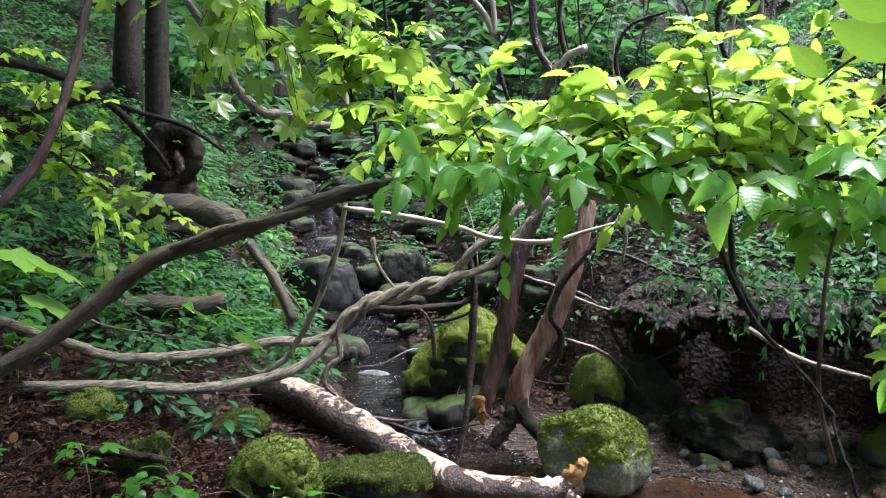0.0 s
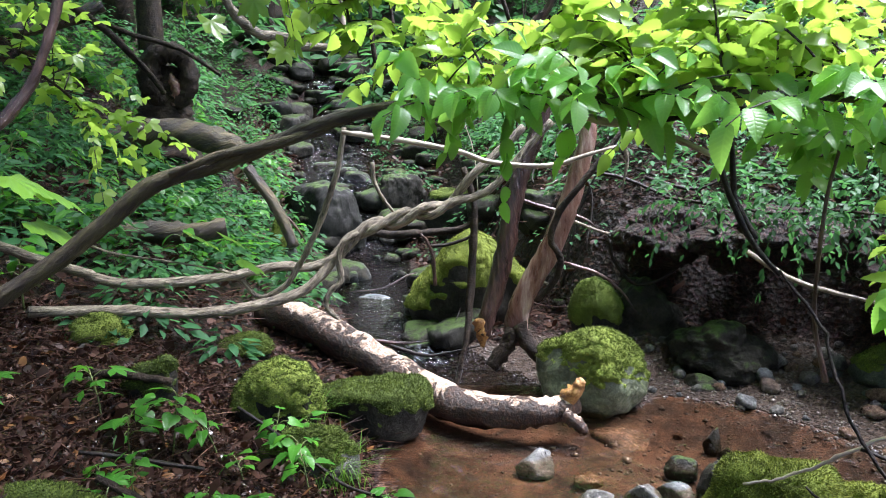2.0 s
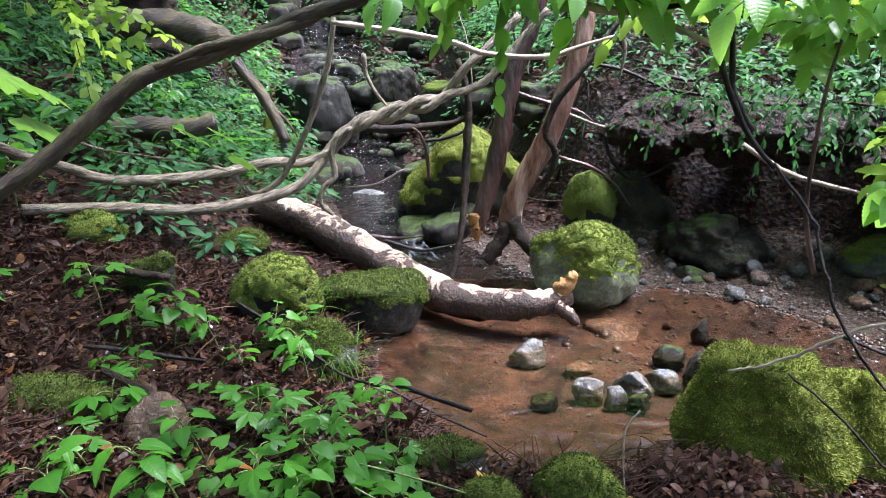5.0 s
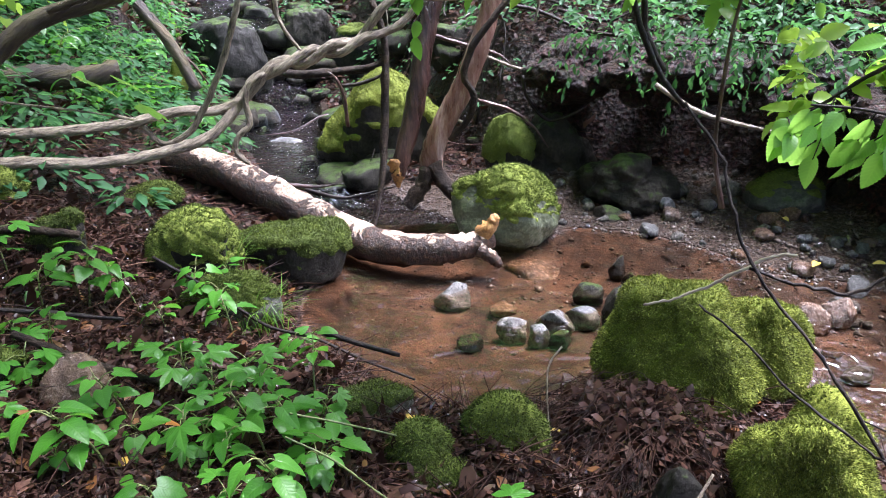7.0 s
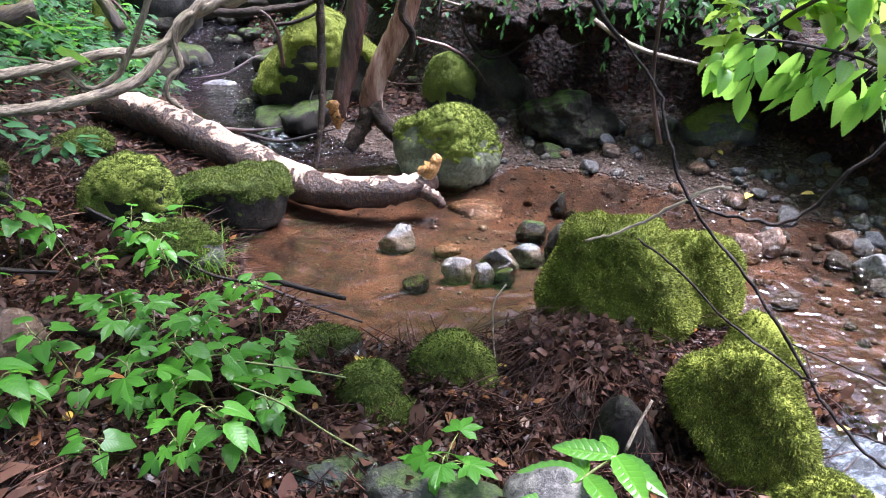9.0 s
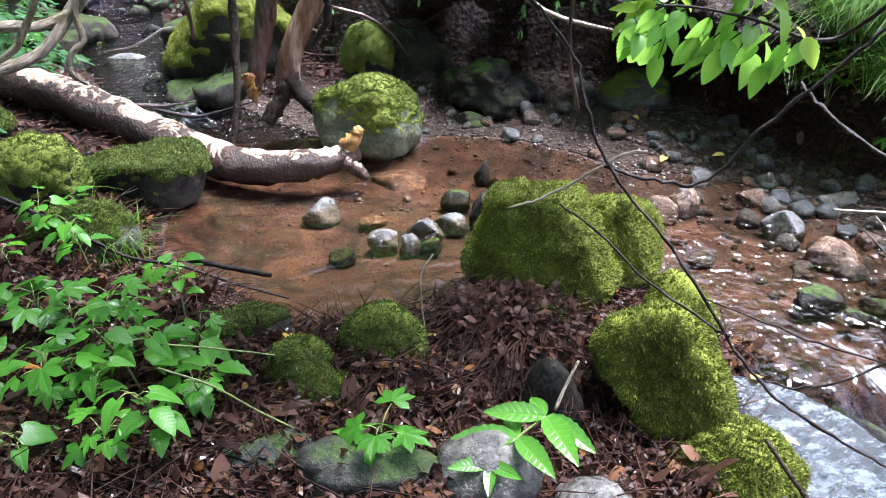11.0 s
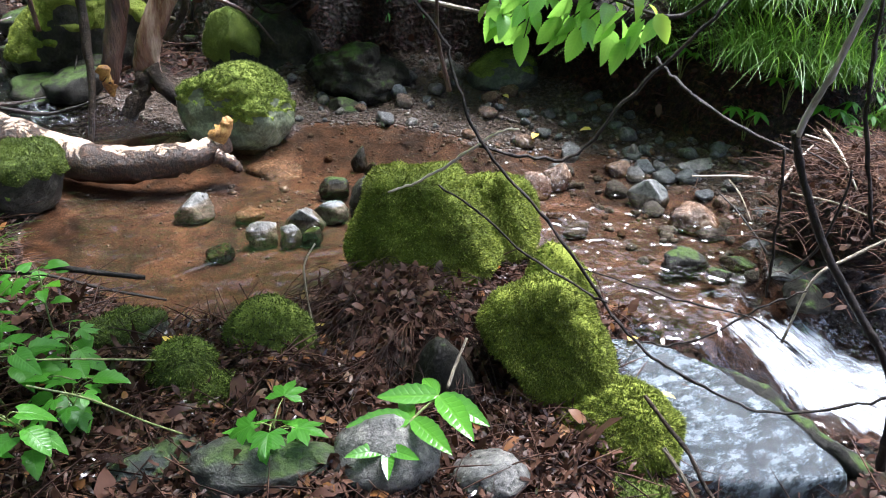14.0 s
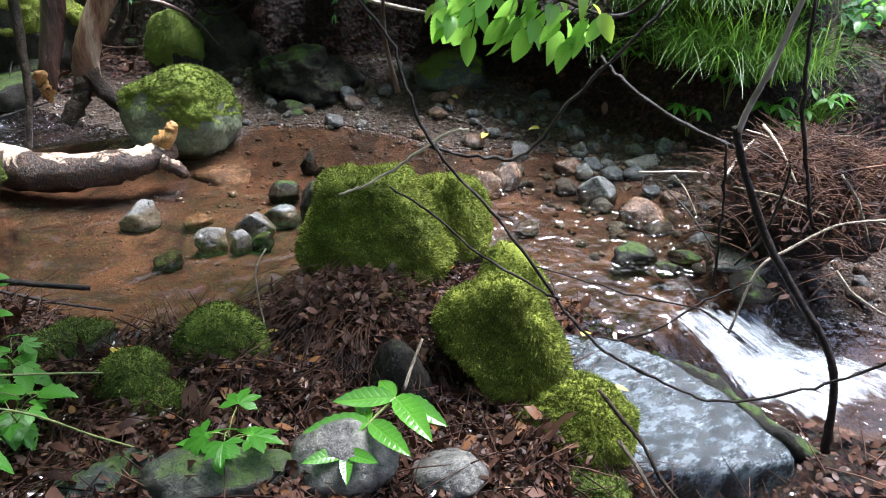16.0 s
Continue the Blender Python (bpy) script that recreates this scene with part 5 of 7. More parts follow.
# leafy shrub whose twigs hang in from the bright side
SHRUB = [(1.462, 2.15, 1.932), (1.276, 2.208, 1.814), (1.139, 2.225, 1.718), (1.059, 2.375, 1.644), (0.957, 2.525, 1.597)]
shrub = limb("shrub_branch", SHRUB, [0.014, 0.012, 0.01, 0.006], BARK, None, "leafy shrub branch hanging over the gravel bar", "branch", segs=7, seed=45)
L1 = branchlets(40, SHRUB, ((-0.8, 0.6), (-0.2, 0.9), (-0.1, 0.7)), 0.55, 35)
twigs(L1[:20], 0.004, TWIG, shrub)
leaf_cloud("foliage", leaf_shape(14, 0.56, 0.3, 0.16, 0.08, 0.014), L1, 0.079, LEAF_LIME, 36, shrub, 0.027, 0.7, 0.9, face=(0, -0.4, 0))
SHRUB2 = [(1.526, 2.227, 1.619), (1.433, 2.288, 1.554), (1.332, 2.348, 1.485), (1.283, 2.489, 1.428), (1.219, 2.631, 1.384)]
shrub2 = limb("shrub_branch", SHRUB2, [0.012, 0.011, 0.009, 0.006], BARK, None, "leafy branch drooping before the dark bank", "branch", segs=7, seed=46)
L2 = branchlets(24, SHRUB2, ((-0.7, 0.6), (-0.6, 0.4), (-0.2, 0.6)), 0.32, 37)
twigs(L2[:20], 0.004, TWIG, shrub2)
leaf_cloud("foliage", leaf_shape(12, 0.56, 0.3, 0.16, 0.05, 0.012), L2, 0.085, LEAF_GREEN, 38, shrub2, 0.025, 0.9, 0.7, face=(0, -0.8, 0))

# maple twigs from above
MAPLE_LINE = [(-0.473, 2.861, 2.451), (-0.429, 2.843, 2.279), (-0.385, 2.824, 2.109), (-0.342, 2.804, 1.94), (-0.299, 2.784, 1.772)]
maple = limb("maple_branch", MAPLE_LINE, [0.009, 0.008, 0.007, 0.005, 0.003], BARK, None, "maple branch with bright lobed leaves", "branch", segs=7, seed=47)
M1 = branchlets(22, MAPLE_LINE, ((-1.0, 1.0), (-0.5, 0.5), (-0.3, 0.4)), 0.42, 39)
twigs(M1, 0.003, TWIG, maple)
leaf_cloud("foliage", lobed_shape(5, 240, 0.55, 0.2), M1, 0.095, LEAF_LIME, 40, maple, 0.045, 0.9, 0.9)
MAPLE_B = [(-0.828, 2.779, 2.383), (-0.726, 2.773, 2.26), (-0.623, 2.764, 2.137), (-0.5, 2.755, 1.993)]
M2 = branchlets(14, MAPLE_B, ((-0.6, 0.6), (-0.5, 0.5), (-0.5, 0.2)), 0.3, 41)
twigs([MAPLE_B[:3]] + M2, 0.003, TWIG, maple)
leaf_cloud("foliage", lobed_shape(5, 240, 0.55, 0.2), M2, 0.095, LEAF_LIME, 42, maple, 0.05, 0.9, 0.9)

# hanging leaves along the top of the undercut bank
EDGE = [(1.276, 4.315, 1.132), (1.557, 4.158, 1.097), (1.807, 3.968, 1.069), (2.004, 3.736, 1.109), (2.155, 3.465, 1.087), (2.258, 3.18, 1.074)]
edge_vine = limb("trailing_branch", EDGE, [0.01, 0.01, 0.008, 0.006], BARK, None, "trailing branch with small leaves over the undercut bank", "branch", segs=6, seed=52)
L4 = branchlets(120, EDGE, ((-0.7, 0.5), (-0.9, 0.5), (-0.5, 0.7)), 0.34, 53)
twigs(L4[:14], 0.003, TWIG, edge_vine)
leaf_cloud("foliage", SMALL, L4, 0.05, LEAF_DARK, 54, edge_vine, 0.03, 0.8, 0.8)

# big leaves close to the eye
BIG = [leaf_parts(leaf_shape(16, 0.48, dr, 0.12, 0.03, 0.004), LEAF_BROAD) for dr in (0.1, 0.25)]
close = limb("twig", [(0.707, 1.091, 1.783), (0.678, 1.148, 1.765), (0.642, 1.207, 1.734), (0.621, 1.254, 1.706)], [0.004, 0.003, 0.002], STALK_BARK, None, "twig with large lime-green leaves", "twig", segs=6, seed=48)
for (x, y, z), ry, rz, size in (((0.641, 1.073, 1.771), 20, 100, 0.13), ((0.674, 1.112, 1.724), 35, 80, 0.12),
                                ((0.672, 1.341, 1.735), 40, 92, 0.085), ((0.697, 1.328, 1.757), 60, 170, 0.08)):
    lf = new("leaf", BIG[0])
    lf.parent = close
    lf.matrix_local = pose(x, y, z, -60, ry, 0) @ pose(0, 0, 0, 0, 0, rz) @ Matrix.Diagonal((size, size, size, 1))

# hornbeam sprays over the gravel bar
HANG = [(1.708, 1.541, 1.207), (1.7, 1.622, 1.119), (1.685, 1.709, 1.049), (1.591, 1.73, 1.053), (1.468, 1.77, 1.097), (1.321, 1.822, 1.13), (1.187, 1.852, 1.142)]
hang = limb("twig", HANG, [0.007, 0.006, 0.005, 0.003], TWIG, None, "hanging twig with pleated bright leaves", "twig", segs=6, seed=49)
for k, f in enumerate((0.45, 0.52, 0.6, 0.66, 0.72, 0.8, 0.88, 0.97)):
    spray(hang, along_line(HANG, f), (-0.7 + 0.3 * (k % 3), 0.4, -0.4), 0.14, 4, 0.095, HORN, 700 + k, spread=0.8, face=(-0.1, -0.7, 0), hang=0.3)

SHRUB3 = [(1.524, 1.722, 1.37), (1.451, 1.817, 1.283), (1.372, 1.908, 1.202), (1.303, 1.986, 1.116), (1.233, 2.059, 1.057)]
shrub3 = limb("shrub_branch", SHRUB3, [0.008, 0.007, 0.005, 0.003], TWIG, None, "shrub branch with hanging pleated leaves", "branch", segs=6, seed=55)
rb3 = random.Random(31)
for k in range(14):
    spray(shrub3, along_line(SHRUB3, rb3.uniform(0.05, 0.98)), (rb3.uniform(-0.2, 0.8), rb3.uniform(-0.7, 0.5), rb3.uniform(-0.4, 0.3)), rb3.uniform(0.14, 0.28), 5, 0.09, HORN, 800 + k, spread=0.7, face=(-0.1, -0.7, 0), hang=0.3)
L5 = branchlets(16, SHRUB3, ((0.0, 0.8), (-0.3, 0.6), (-0.1, 0.6)), 0.35, 56)
leaf_cloud("foliage", leaf_shape(12, 0.56, 0.3, 0.16, 0.05, 0.012), L5, 0.085, LEAF_LIME, 57, shrub3, 0.04, 0.8, 0.7, face=(0, -0.7, 0))

# lime foliage and broad climber leaves beside the bough
LEFT = [(-1.84, 2.859, 1.907), (-1.729, 2.956, 1.811), (-1.641, 3.035, 1.774), (-1.527, 3.121, 1.666), (-1.463, 3.179, 1.551)]
lefty = limb("shrub_branch", LEFT, [0.008, 0.007, 0.005], BARK, None, "shrub branch with small yellow-green leaves", "branch", segs=6, seed=50)
L3 = branchlets(26, LEFT, ((-0.5, 0.8), (-0.4, 0.6), (-0.4, 0.6)), 0.4, 43)
twigs(L3[:10], 0.003, TWIG, lefty)
leaf_cloud("foliage", lobed_shape(3, 200, 0.5, 0.2), L3, 0.075, LEAF_LIME, 44, lefty, 0.04, 0.6, 0.8)
CLIMB = [leaf_parts(lobed_shape(5, 200, 0.72, 0.12), LEAF_BROAD)]
climber = limb("climber", [(-1.396, 2.542, 0.983), (-1.323, 2.637, 1.124), (-1.212, 2.744, 1.067), (-0.991, 2.884, 1.001), (-0.824, 2.988, 0.938)], [0.004, 0.004, 0.003], VINE, None, "climber with large flat lobed green leaves", "climber", segs=6, seed=51)
for (x, y, z), rz, size in (((-1.231, 2.29, 1.339), -70, 0.16), ((-1.26, 2.274, 1.245), -75, 0.2), ((-0.973, 2.838, 1.128), -60, 0.16),
                            ((-0.895, 2.968, 1.111), -65, 0.13), ((-0.807, 2.889, 1.022), -80, 0.15), ((-1.308, 2.247, 1.384), -90, 0.18)):
    lf = new("leaf", CLIMB[0])
    lf.parent = climber
    lf.matrix_local = pose(x, y, z, -28, 0, rz) @ Matrix.Diagonal((size, size, size, 1))

# ---- plants of the near bank ----
HERB = [leaf_parts(heart_shape(9, 0.85, 0.25), LEAF_PLANT), leaf_parts(leaf_shape(10, 0.6, 0.3, 0.16, 0.07, 0.012), LEAF_PLANT), leaf_parts(heart_shape(9, 0.7, 0.4, 0.2), LEAF_PLANT)]
LOBED = [leaf_parts(lobed_shape(5, 240, 0.5, 0.2), LEAF_PLANT), leaf_parts(lobed_shape(3, 190, 0.45, 0.25), LEAF_PLANT)]
STALK = surface("green stalk", [(0.3, (0.06, 0.09, 0.02)), (0.6, (0.16, 0.2, 0.05)), (0.8, (0.25, 0.2, 0.09))], 20, (0.4, 0.6), 80, 0.001)


def herb(height, leaves, size, meshes, seed, lean=0.25):
    """A small plant: a stalk with leaf stems and single leaves."""
    r = random.Random(seed)
    root = new("plant")
    top = (r.uniform(-lean, lean) * height, r.uniform(-lean, lean) * height, height)
    part("stalk", tube([(0, 0, -0.02), (top[0] * 0.3, top[1] * 0.3, height * 0.5), top], [0.004, 0.003, 0.002], 5, 3), STALK, root)
    for k in range(leaves):
        f = 0.45 + 0.55 * (k + 1) / leaves
        base = Vector((top[0] * f, top[1] * f, height * f))
        a = k * 2.4 + r.uniform(-0.4, 0.4)
        reach = size * r.uniform(0.3, 0.8)
        tip = base + Vector((math.sin(a) * reach, math.cos(a) * reach, reach * 0.4))
        stem = part("leaf_stem", tube([tuple(base), tuple((base + tip) / 2 + Vector((0, 0, 0.01))), tuple(tip)], [0.002, 0.0015], 4, 2), STALK, root)
        lf = new("leaf", r.choice(meshes))
        lf.parent = stem
        s = size * r.uniform(0.75, 1.15)
        lf.matrix_local = pose(*tip, r.uniform(-30, 10), r.uniform(-18, 18), -math.degrees(a)) @ Matrix.Diagonal((s, s, s, 1))
    return root


LOW = "low green herb with wet leaves on the bank"
KINDS = [herb(0.16, 7, 0.085, HERB[:2], 1), herb(0.22, 9, 0.07, HERB[1:], 2), herb(0.13, 8, 0.09, LOBED[:1], 3), herb(0.19, 8, 0.085, LOBED, 4), herb(0.1, 6, 0.06, HERB, 5), herb(0.24, 10, 0.065, HERB[:2], 6)]
for k, ob in enumerate(KINDS):
    tagged(ob, LOW, "plant", "herbs on the banks")
NEAR = [(-0.745, 2.654), (-0.496, 2.637), (-0.413, 2.312), (-0.482, 2.068), (-0.295, 2.704), (-0.179, 2.194), (-0.631, 1.907), (-0.699, 1.774), (-1.014, 2.11), (-0.931, 1.782), (-0.781, 1.697), (-0.293, 1.853), (-0.161, 1.765), (-0.4, 1.728), (-0.599, 2.236), (-0.321, 1.998), (-0.816, 2.455), (-1.05, 2.748), (-1.194, 2.703), (-0.698, 2.848), (-0.812, 2.06), (-0.494, 1.767), (-1.168, 2.39), (-1.03, 2.343), (-0.9, 1.631), (-0.866, 2.758), (-0.612, 2.862), (-1.356, 2.853), (-1.227, 2.939), (-0.515, 2.948), (-0.133, 1.953), (-0.232, 1.925), (-0.46, 1.86), (-0.34, 1.56), (-0.52, 1.6), (-0.7, 2.0)]
for k, (x, y) in enumerate(NEAR):
    m = pose(x, y, ground_z(x, y), (k * 29) % 24 - 12, (k * 17) % 24 - 12, k * 77)
    ob = KINDS[k % 6] if k < 6 else copy_thing(KINDS[k % 6], m)
    size = 0.75 + (k * 37 % 10) * 0.045
    ob.matrix_world = m @ Matrix.Diagonal((size, size, size, 1))
rp = random.Random(4)
count = 0
while count < 150:
    x, y = rp.uniform(-5.5, -0.5), rp.uniform(2.0, 9.5)
    if abs(math.atan2(x, y)) > 0.62:
        continue
    z, lv, bed, bar, out = terrain(np.array([x]), np.array([y]))
    if out[0] < 0.3 or y < 4.0 and rp.random() < 0.75 or -1.5 < x < 0 and 3.3 < y < 4.9:
        continue
    s = rp.uniform(0.8, 1.5)
    ob = copy_thing(rp.choice(KINDS), pose(x, y, float(z[0]), rp.uniform(-8, 8), rp.uniform(-8, 8), rp.uniform(0, 360)))
    ob.scale = (s, s, s)
    count += 1
count = 0
while count < 60:
    x, y = rp.uniform(0.2, 5.0), rp.uniform(2.0, 9.5)
    e, es, _ = along(np.array([x]), np.array([y]), BANK)
    if es[0] < 0 or e[0] < (0.75 if 1.0 < x < 3.3 and y < 5.6 else 0.25):
        continue
    s = rp.uniform(0.9, 1.6)
    ob = copy_thing(rp.choice(KINDS), pose(x, y, ground_z(x, y), rp.uniform(-8, 8), rp.uniform(-8, 8), rp.uniform(0, 360)))
    ob.scale = (s, s, s)
    count += 1


def scatter(n, lo, hi, seed, want):
    r = np.random.RandomState(seed)
    x, y = r.uniform(lo[0], hi[0], n), r.uniform(lo[1], hi[1], n)
    t = terrain(x, y)
    e, es, _ = along(x, y, BANK)
    ok = want(x, y, t, np.where(es > 0, e, -e), r)
    return x[ok], y[ok], t[0][ok], r


# leaf litter, crumbs and fallen twigs
CURL = (np.array([(0, 0, 0.1), (-0.26, 0.3, 0.0), (0, 0.33, 0.08), (0.26, 0.3, 0.14), (-0.2, 0.7, 0.03), (0, 0.7, 0.12), (0.2, 0.68, 0.2), (0.02, 1, 0.02)]),
        [(0, 2, 1), (0, 3, 2), (1, 2, 5, 4), (2, 3, 6, 5), (4, 5, 7), (5, 6, 7)])
ON_BANK = lambda x, y, t, b, r: (t[4] > 0.06) & ((b > 0.05) | (t[3] < 0.5)) & (x > -6)
for seed, mat, num, lab in ((21, LITTER, 76000, "wet brown dead leaves covering the bank"), (23, LITTER_PALE, 400, "scattered pale dead leaves on the bank")):
    x, y, z, r = scatter(num, (-4.5, -2.0), (4.5, 7.5), seed, ON_BANK)
    m = len(x)
    many("leaf_litter", CURL, np.stack([x, y, z + r.uniform(0.0, 0.025, m)], -1), np.exp(r.normal(-3.4, 0.42, m)), r.uniform(0, 6.28, m), r.normal(0, 0.45, m), r.normal(0, 0.5, m), mat, None, lab, "leaf litter", "stuff")
x, y, z, r = scatter(16000, (-2.8, 7.3), (2.6, 11.5), 25, lambda x, y, t, b, r: t[4] > 0.02)
m = len(x)
many("leaf_litter", CURL, np.stack([x, y, z + r.uniform(0.0, 0.04, m)], -1), np.exp(r.normal(-3.1, 0.42, m)), r.uniform(0, 6.28, m), r.normal(0, 0.45, m), r.normal(0, 0.5, m), LITTER, None, "wet dead leaves beside the upper stream", "leaf litter", "stuff")
STICK = (np.array([(-0.012, 0, 0), (0.012, 0, 0), (0, 0, 0.02), (-0.01, 0.5, 0.03), (0.014, 0.5, 0.03), (0.0, 0.5, 0.05), (-0.006, 1, 0), (0.006, 1, 0), (0, 1, 0.01)]),
         [(0, 1, 4, 3), (1, 2, 5, 4), (2, 0, 3, 5), (3, 4, 7, 6), (4, 5, 8, 7), (5, 3, 6, 8)])
TORN = (np.array([(-0.1, 0, 0.05), (0.12, 0.05, 0), (-0.16, 0.4, 0.16), (0.07, 0.45, 0.03), (-0.06, 0.8, 0.02), (0.14, 0.72, 0.14), (0.03, 1.05, 0.1)]), [(0, 1, 3, 2), (2, 3, 5, 4), (4, 5, 6)])
x, y, z, r = scatter(45000, (-2.2, 0.7), (1.7, 3.6), 28, ON_BANK)
m = len(x)
many("leaf_litter", TORN, np.stack([x, y, z + r.uniform(0.01, 0.045, m)], -1), np.exp(r.normal(-3.6, 0.45, m)), r.uniform(0, 6.28, m), r.normal(0, 0.6, m), r.normal(0, 0.9, m), LITTER, None, "torn rotting leaf scraps on the near bank", "leaf litter", "stuff")
x, y, z, r = scatter(9000, (-2.2, 0.7), (1.7, 3.6), 29, ON_BANK)
m = len(x)
many("twig_litter", STICK, np.stack([x, y, z + r.uniform(0.02, 0.05, m)], -1), r.uniform(0.04, 0.2, m), r.uniform(0, 6.28, m), r.normal(0, 0.25, m), r.normal(0, 0.3, m), ROOTS, None, "dark thin twigs over the near litter", "twigs", "stuff")
x, y, z, r = scatter(24000, (-2.2, 0.7), (1.7, 3.6), 26, ON_BANK)
m = len(x)
many("leaf_litter", CURL, np.stack([x, y, z + r.uniform(0.005, 0.035, m)], -1), np.exp(r.normal(-3.65, 0.45, m)), r.uniform(0, 6.28, m), r.normal(0, 0.7, m), r.normal(0, 0.8, m), LITTER, None, "wet reddish dead leaves piled on the near bank", "leaf litter", "stuff")
x, y, z, r = scatter(9000, (-2.4, 0.7), (1.9, 3.8), 30, ON_BANK)
m = len(x)
many("leaf_litter", TORN, np.stack([x, y, z + r.uniform(0.02, 0.05, m)], -1), np.exp(r.normal(-3.8, 0.5, m)), r.uniform(0, 6.28, m), r.normal(0, 0.6, m), r.normal(0, 0.8, m), LITTER_WET, None, "small shining wet leaf scraps on the near bank", "leaf litter", "stuff")
x, y, z, r = scatter(2200, (-2.2, 0.7), (1.7, 3.4), 27, ON_BANK)
m = len(x)
many("leaf_litter", CURL, np.stack([x, y, z + r.uniform(0.02, 0.04, m)], -1), np.exp(r.normal(-3.45, 0.4, m)), r.uniform(0, 6.28, m), r.normal(0, 0.4, m), r.normal(0, 0.45, m), LITTER_TAN, None, "tan and orange dead leaves on the near bank", "leaf litter", "stuff")
x, y, z, r = scatter(16000, (-4, 0.3), (4.5, 7.5), 24, ON_BANK)
m = len(x)
many("twig_litter", STICK, np.stack([x, y, z + r.uniform(0.0, 0.03, m)], -1), r.uniform(0.05, 0.22, m), r.uniform(0, 6.28, m), r.normal(0, 0.2, m), r.normal(0, 0.3, m), DEBRIS, None,
     "thin fallen twigs among the leaves", "twigs", "stuff")


def undergrowth(name, num, lo, hi, seed, want, mat, shape, size, tall, label, span=1.0):
    """Many small plants, each a tuft of leaves that spread from its middle."""
    x, y, z, r = scatter(num, lo, hi, seed, want)
    P, Yd, N, S = [], [], [], []
    for cx, cy, cz in zip(x, y, z):
        k = r.randint(14, 34)
        h, sz, wide = tall * r.uniform(0.4, 1.3), size * r.uniform(0.6, 1.35), r.uniform(0.1, 0.28) * span
        a = r.uniform(0, 6.283, k)
        f = np.sqrt(r.rand(k))
        P.append(np.stack([cx + np.sin(a) * f * wide, cy + np.cos(a) * f * wide, cz + h * (1.0 - 0.55 * f * f) * r.uniform(0.55, 1.05, k)], -1))
        Yd.append(np.stack([np.sin(a), np.cos(a), r.uniform(-0.7, 0.15, k)], -1))
        N.append(np.stack([r.normal(0, 0.4, k), r.normal(0, 0.4, k), np.ones(k)], -1))
        S.append(sz * r.uniform(0.6, 1.2, k))
    return placed(name, shape, np.concatenate(P), np.concatenate(Yd), np.concatenate(N), np.concatenate(S), mat, None, label, "undergrowth", "stuff")


SLOPES = lambda x, y, t, b, r: ~((x > -1.4) & (x < 0.4) & (y + 0.5 * x > 3.2) & (y + 0.5 * x < 4.25)) & (t[4] > 0.3) & ((b > 0.22) | ((b < -0.6) & (x < 0.3))) & (np.abs(np.arctan2(x, y)) < 0.72) & ((r.rand(len(x)) < 0.25) | (x < 0.2) | (x > 2.3) | (y > 7.0))
undergrowth("undergrowth", 520, (0.9, 2.4), (5.5, 6.8), 66, lambda x, y, t, b, r: (b > 0.1) & ((r.rand(len(x)) < 0.45) | (x > 2.2)), LEAF_SLOPE, SMALL, 0.075, 0.3, "fresh herbs along the top of the bank")
undergrowth("undergrowth", 3000, (-8, 4.0), (9, 12), 61, SLOPES, LEAF_DARK, SMALL, 0.075, 0.3, "dense green undergrowth on the slopes")
undergrowth("undergrowth", 1900, (-8, 3.4), (9, 12), 62, SLOPES, LEAF_SLOPE, SMALL, 0.085, 0.36, "fresh green herbs on the slopes")
undergrowth("undergrowth", 2300, (-20, 11.0), (20, 30), 63, SLOPES, LEAF_DARK, SMALL, 0.32, 1.3, "tall far undergrowth under the trees", 3.8)
undergrowth("undergrowth", 700, (-20, 11.5), (20, 26), 64, SLOPES, LEAF_SLOPE, SMALL, 0.2, 1.1, "far bright green bushes under the trees", 2.5)
undergrowth("undergrowth", 170, (-1.0, 7.6), (1.6, 11.5), 67, lambda x, y, t, b, r: (t[4] > 0.15) & (b < 0.3), LEAF_SLOPE, SMALL, 0.06, 0.2, "small herbs among the stones of the upper stream")
undergrowth("undergrowth", 90, (0.3, 5.2), (2.6, 7.6), 68, lambda x, y, t, b, r: (t[4] > 0.2) & (b > 0.0) & (r.rand(len(x)) < 0.6), LEAF_SLOPE, SMALL, 0.055, 0.22, "small herbs on the littered bank")


# ---- trees ----
def tree(height, radius, seed, leaves=2600):
    r = random.Random(seed)
    root = new("tree")
    part("trunk", tube([(0, 0, -0.3), (0.1, 0, height * 0.35), (0.05, 0.15, height * 0.7), (0, 0, height)], [radius * 1.3, radius, radius * 0.7, radius * 0.2], 10, 5, 0.07, seed), BARK, root)
    pts = []
    for k in range(9):
        a, f = k * 2.4, r.uniform(0.42, 0.95)
        L = height * 0.33 * (1.3 - f)
        b = Vector((0, 0, height * f))
        e = b + Vector((math.sin(a) * L, math.cos(a) * L, L * 0.35))
        part("limb", tube([tuple(b), tuple((b + e) / 2 + Vector((0, 0, 0.1 * L))), tuple(e)], [radius * 0.35, radius * 0.22, 0.01], 6, 3, 0.08, seed + k), BARK, root)
        for _ in range(leaves // 9):
            q = b.lerp(e, r.uniform(0.25, 1.1))
            pts.append(q + Vector((r.gauss(0, 0.45), r.gauss(0, 0.45), r.gauss(0, 0.3))))
    rr = np.random.RandomState(seed)
    m = len(pts)
    many("crown", SMALL, np.array(pts), rr.uniform(0.09, 0.16, m), rr.uniform(0, 6.28, m), rr.normal(-0.3, 0.4, m), rr.normal(0, 0.4, m), LEAF_GREEN, root)
    return root


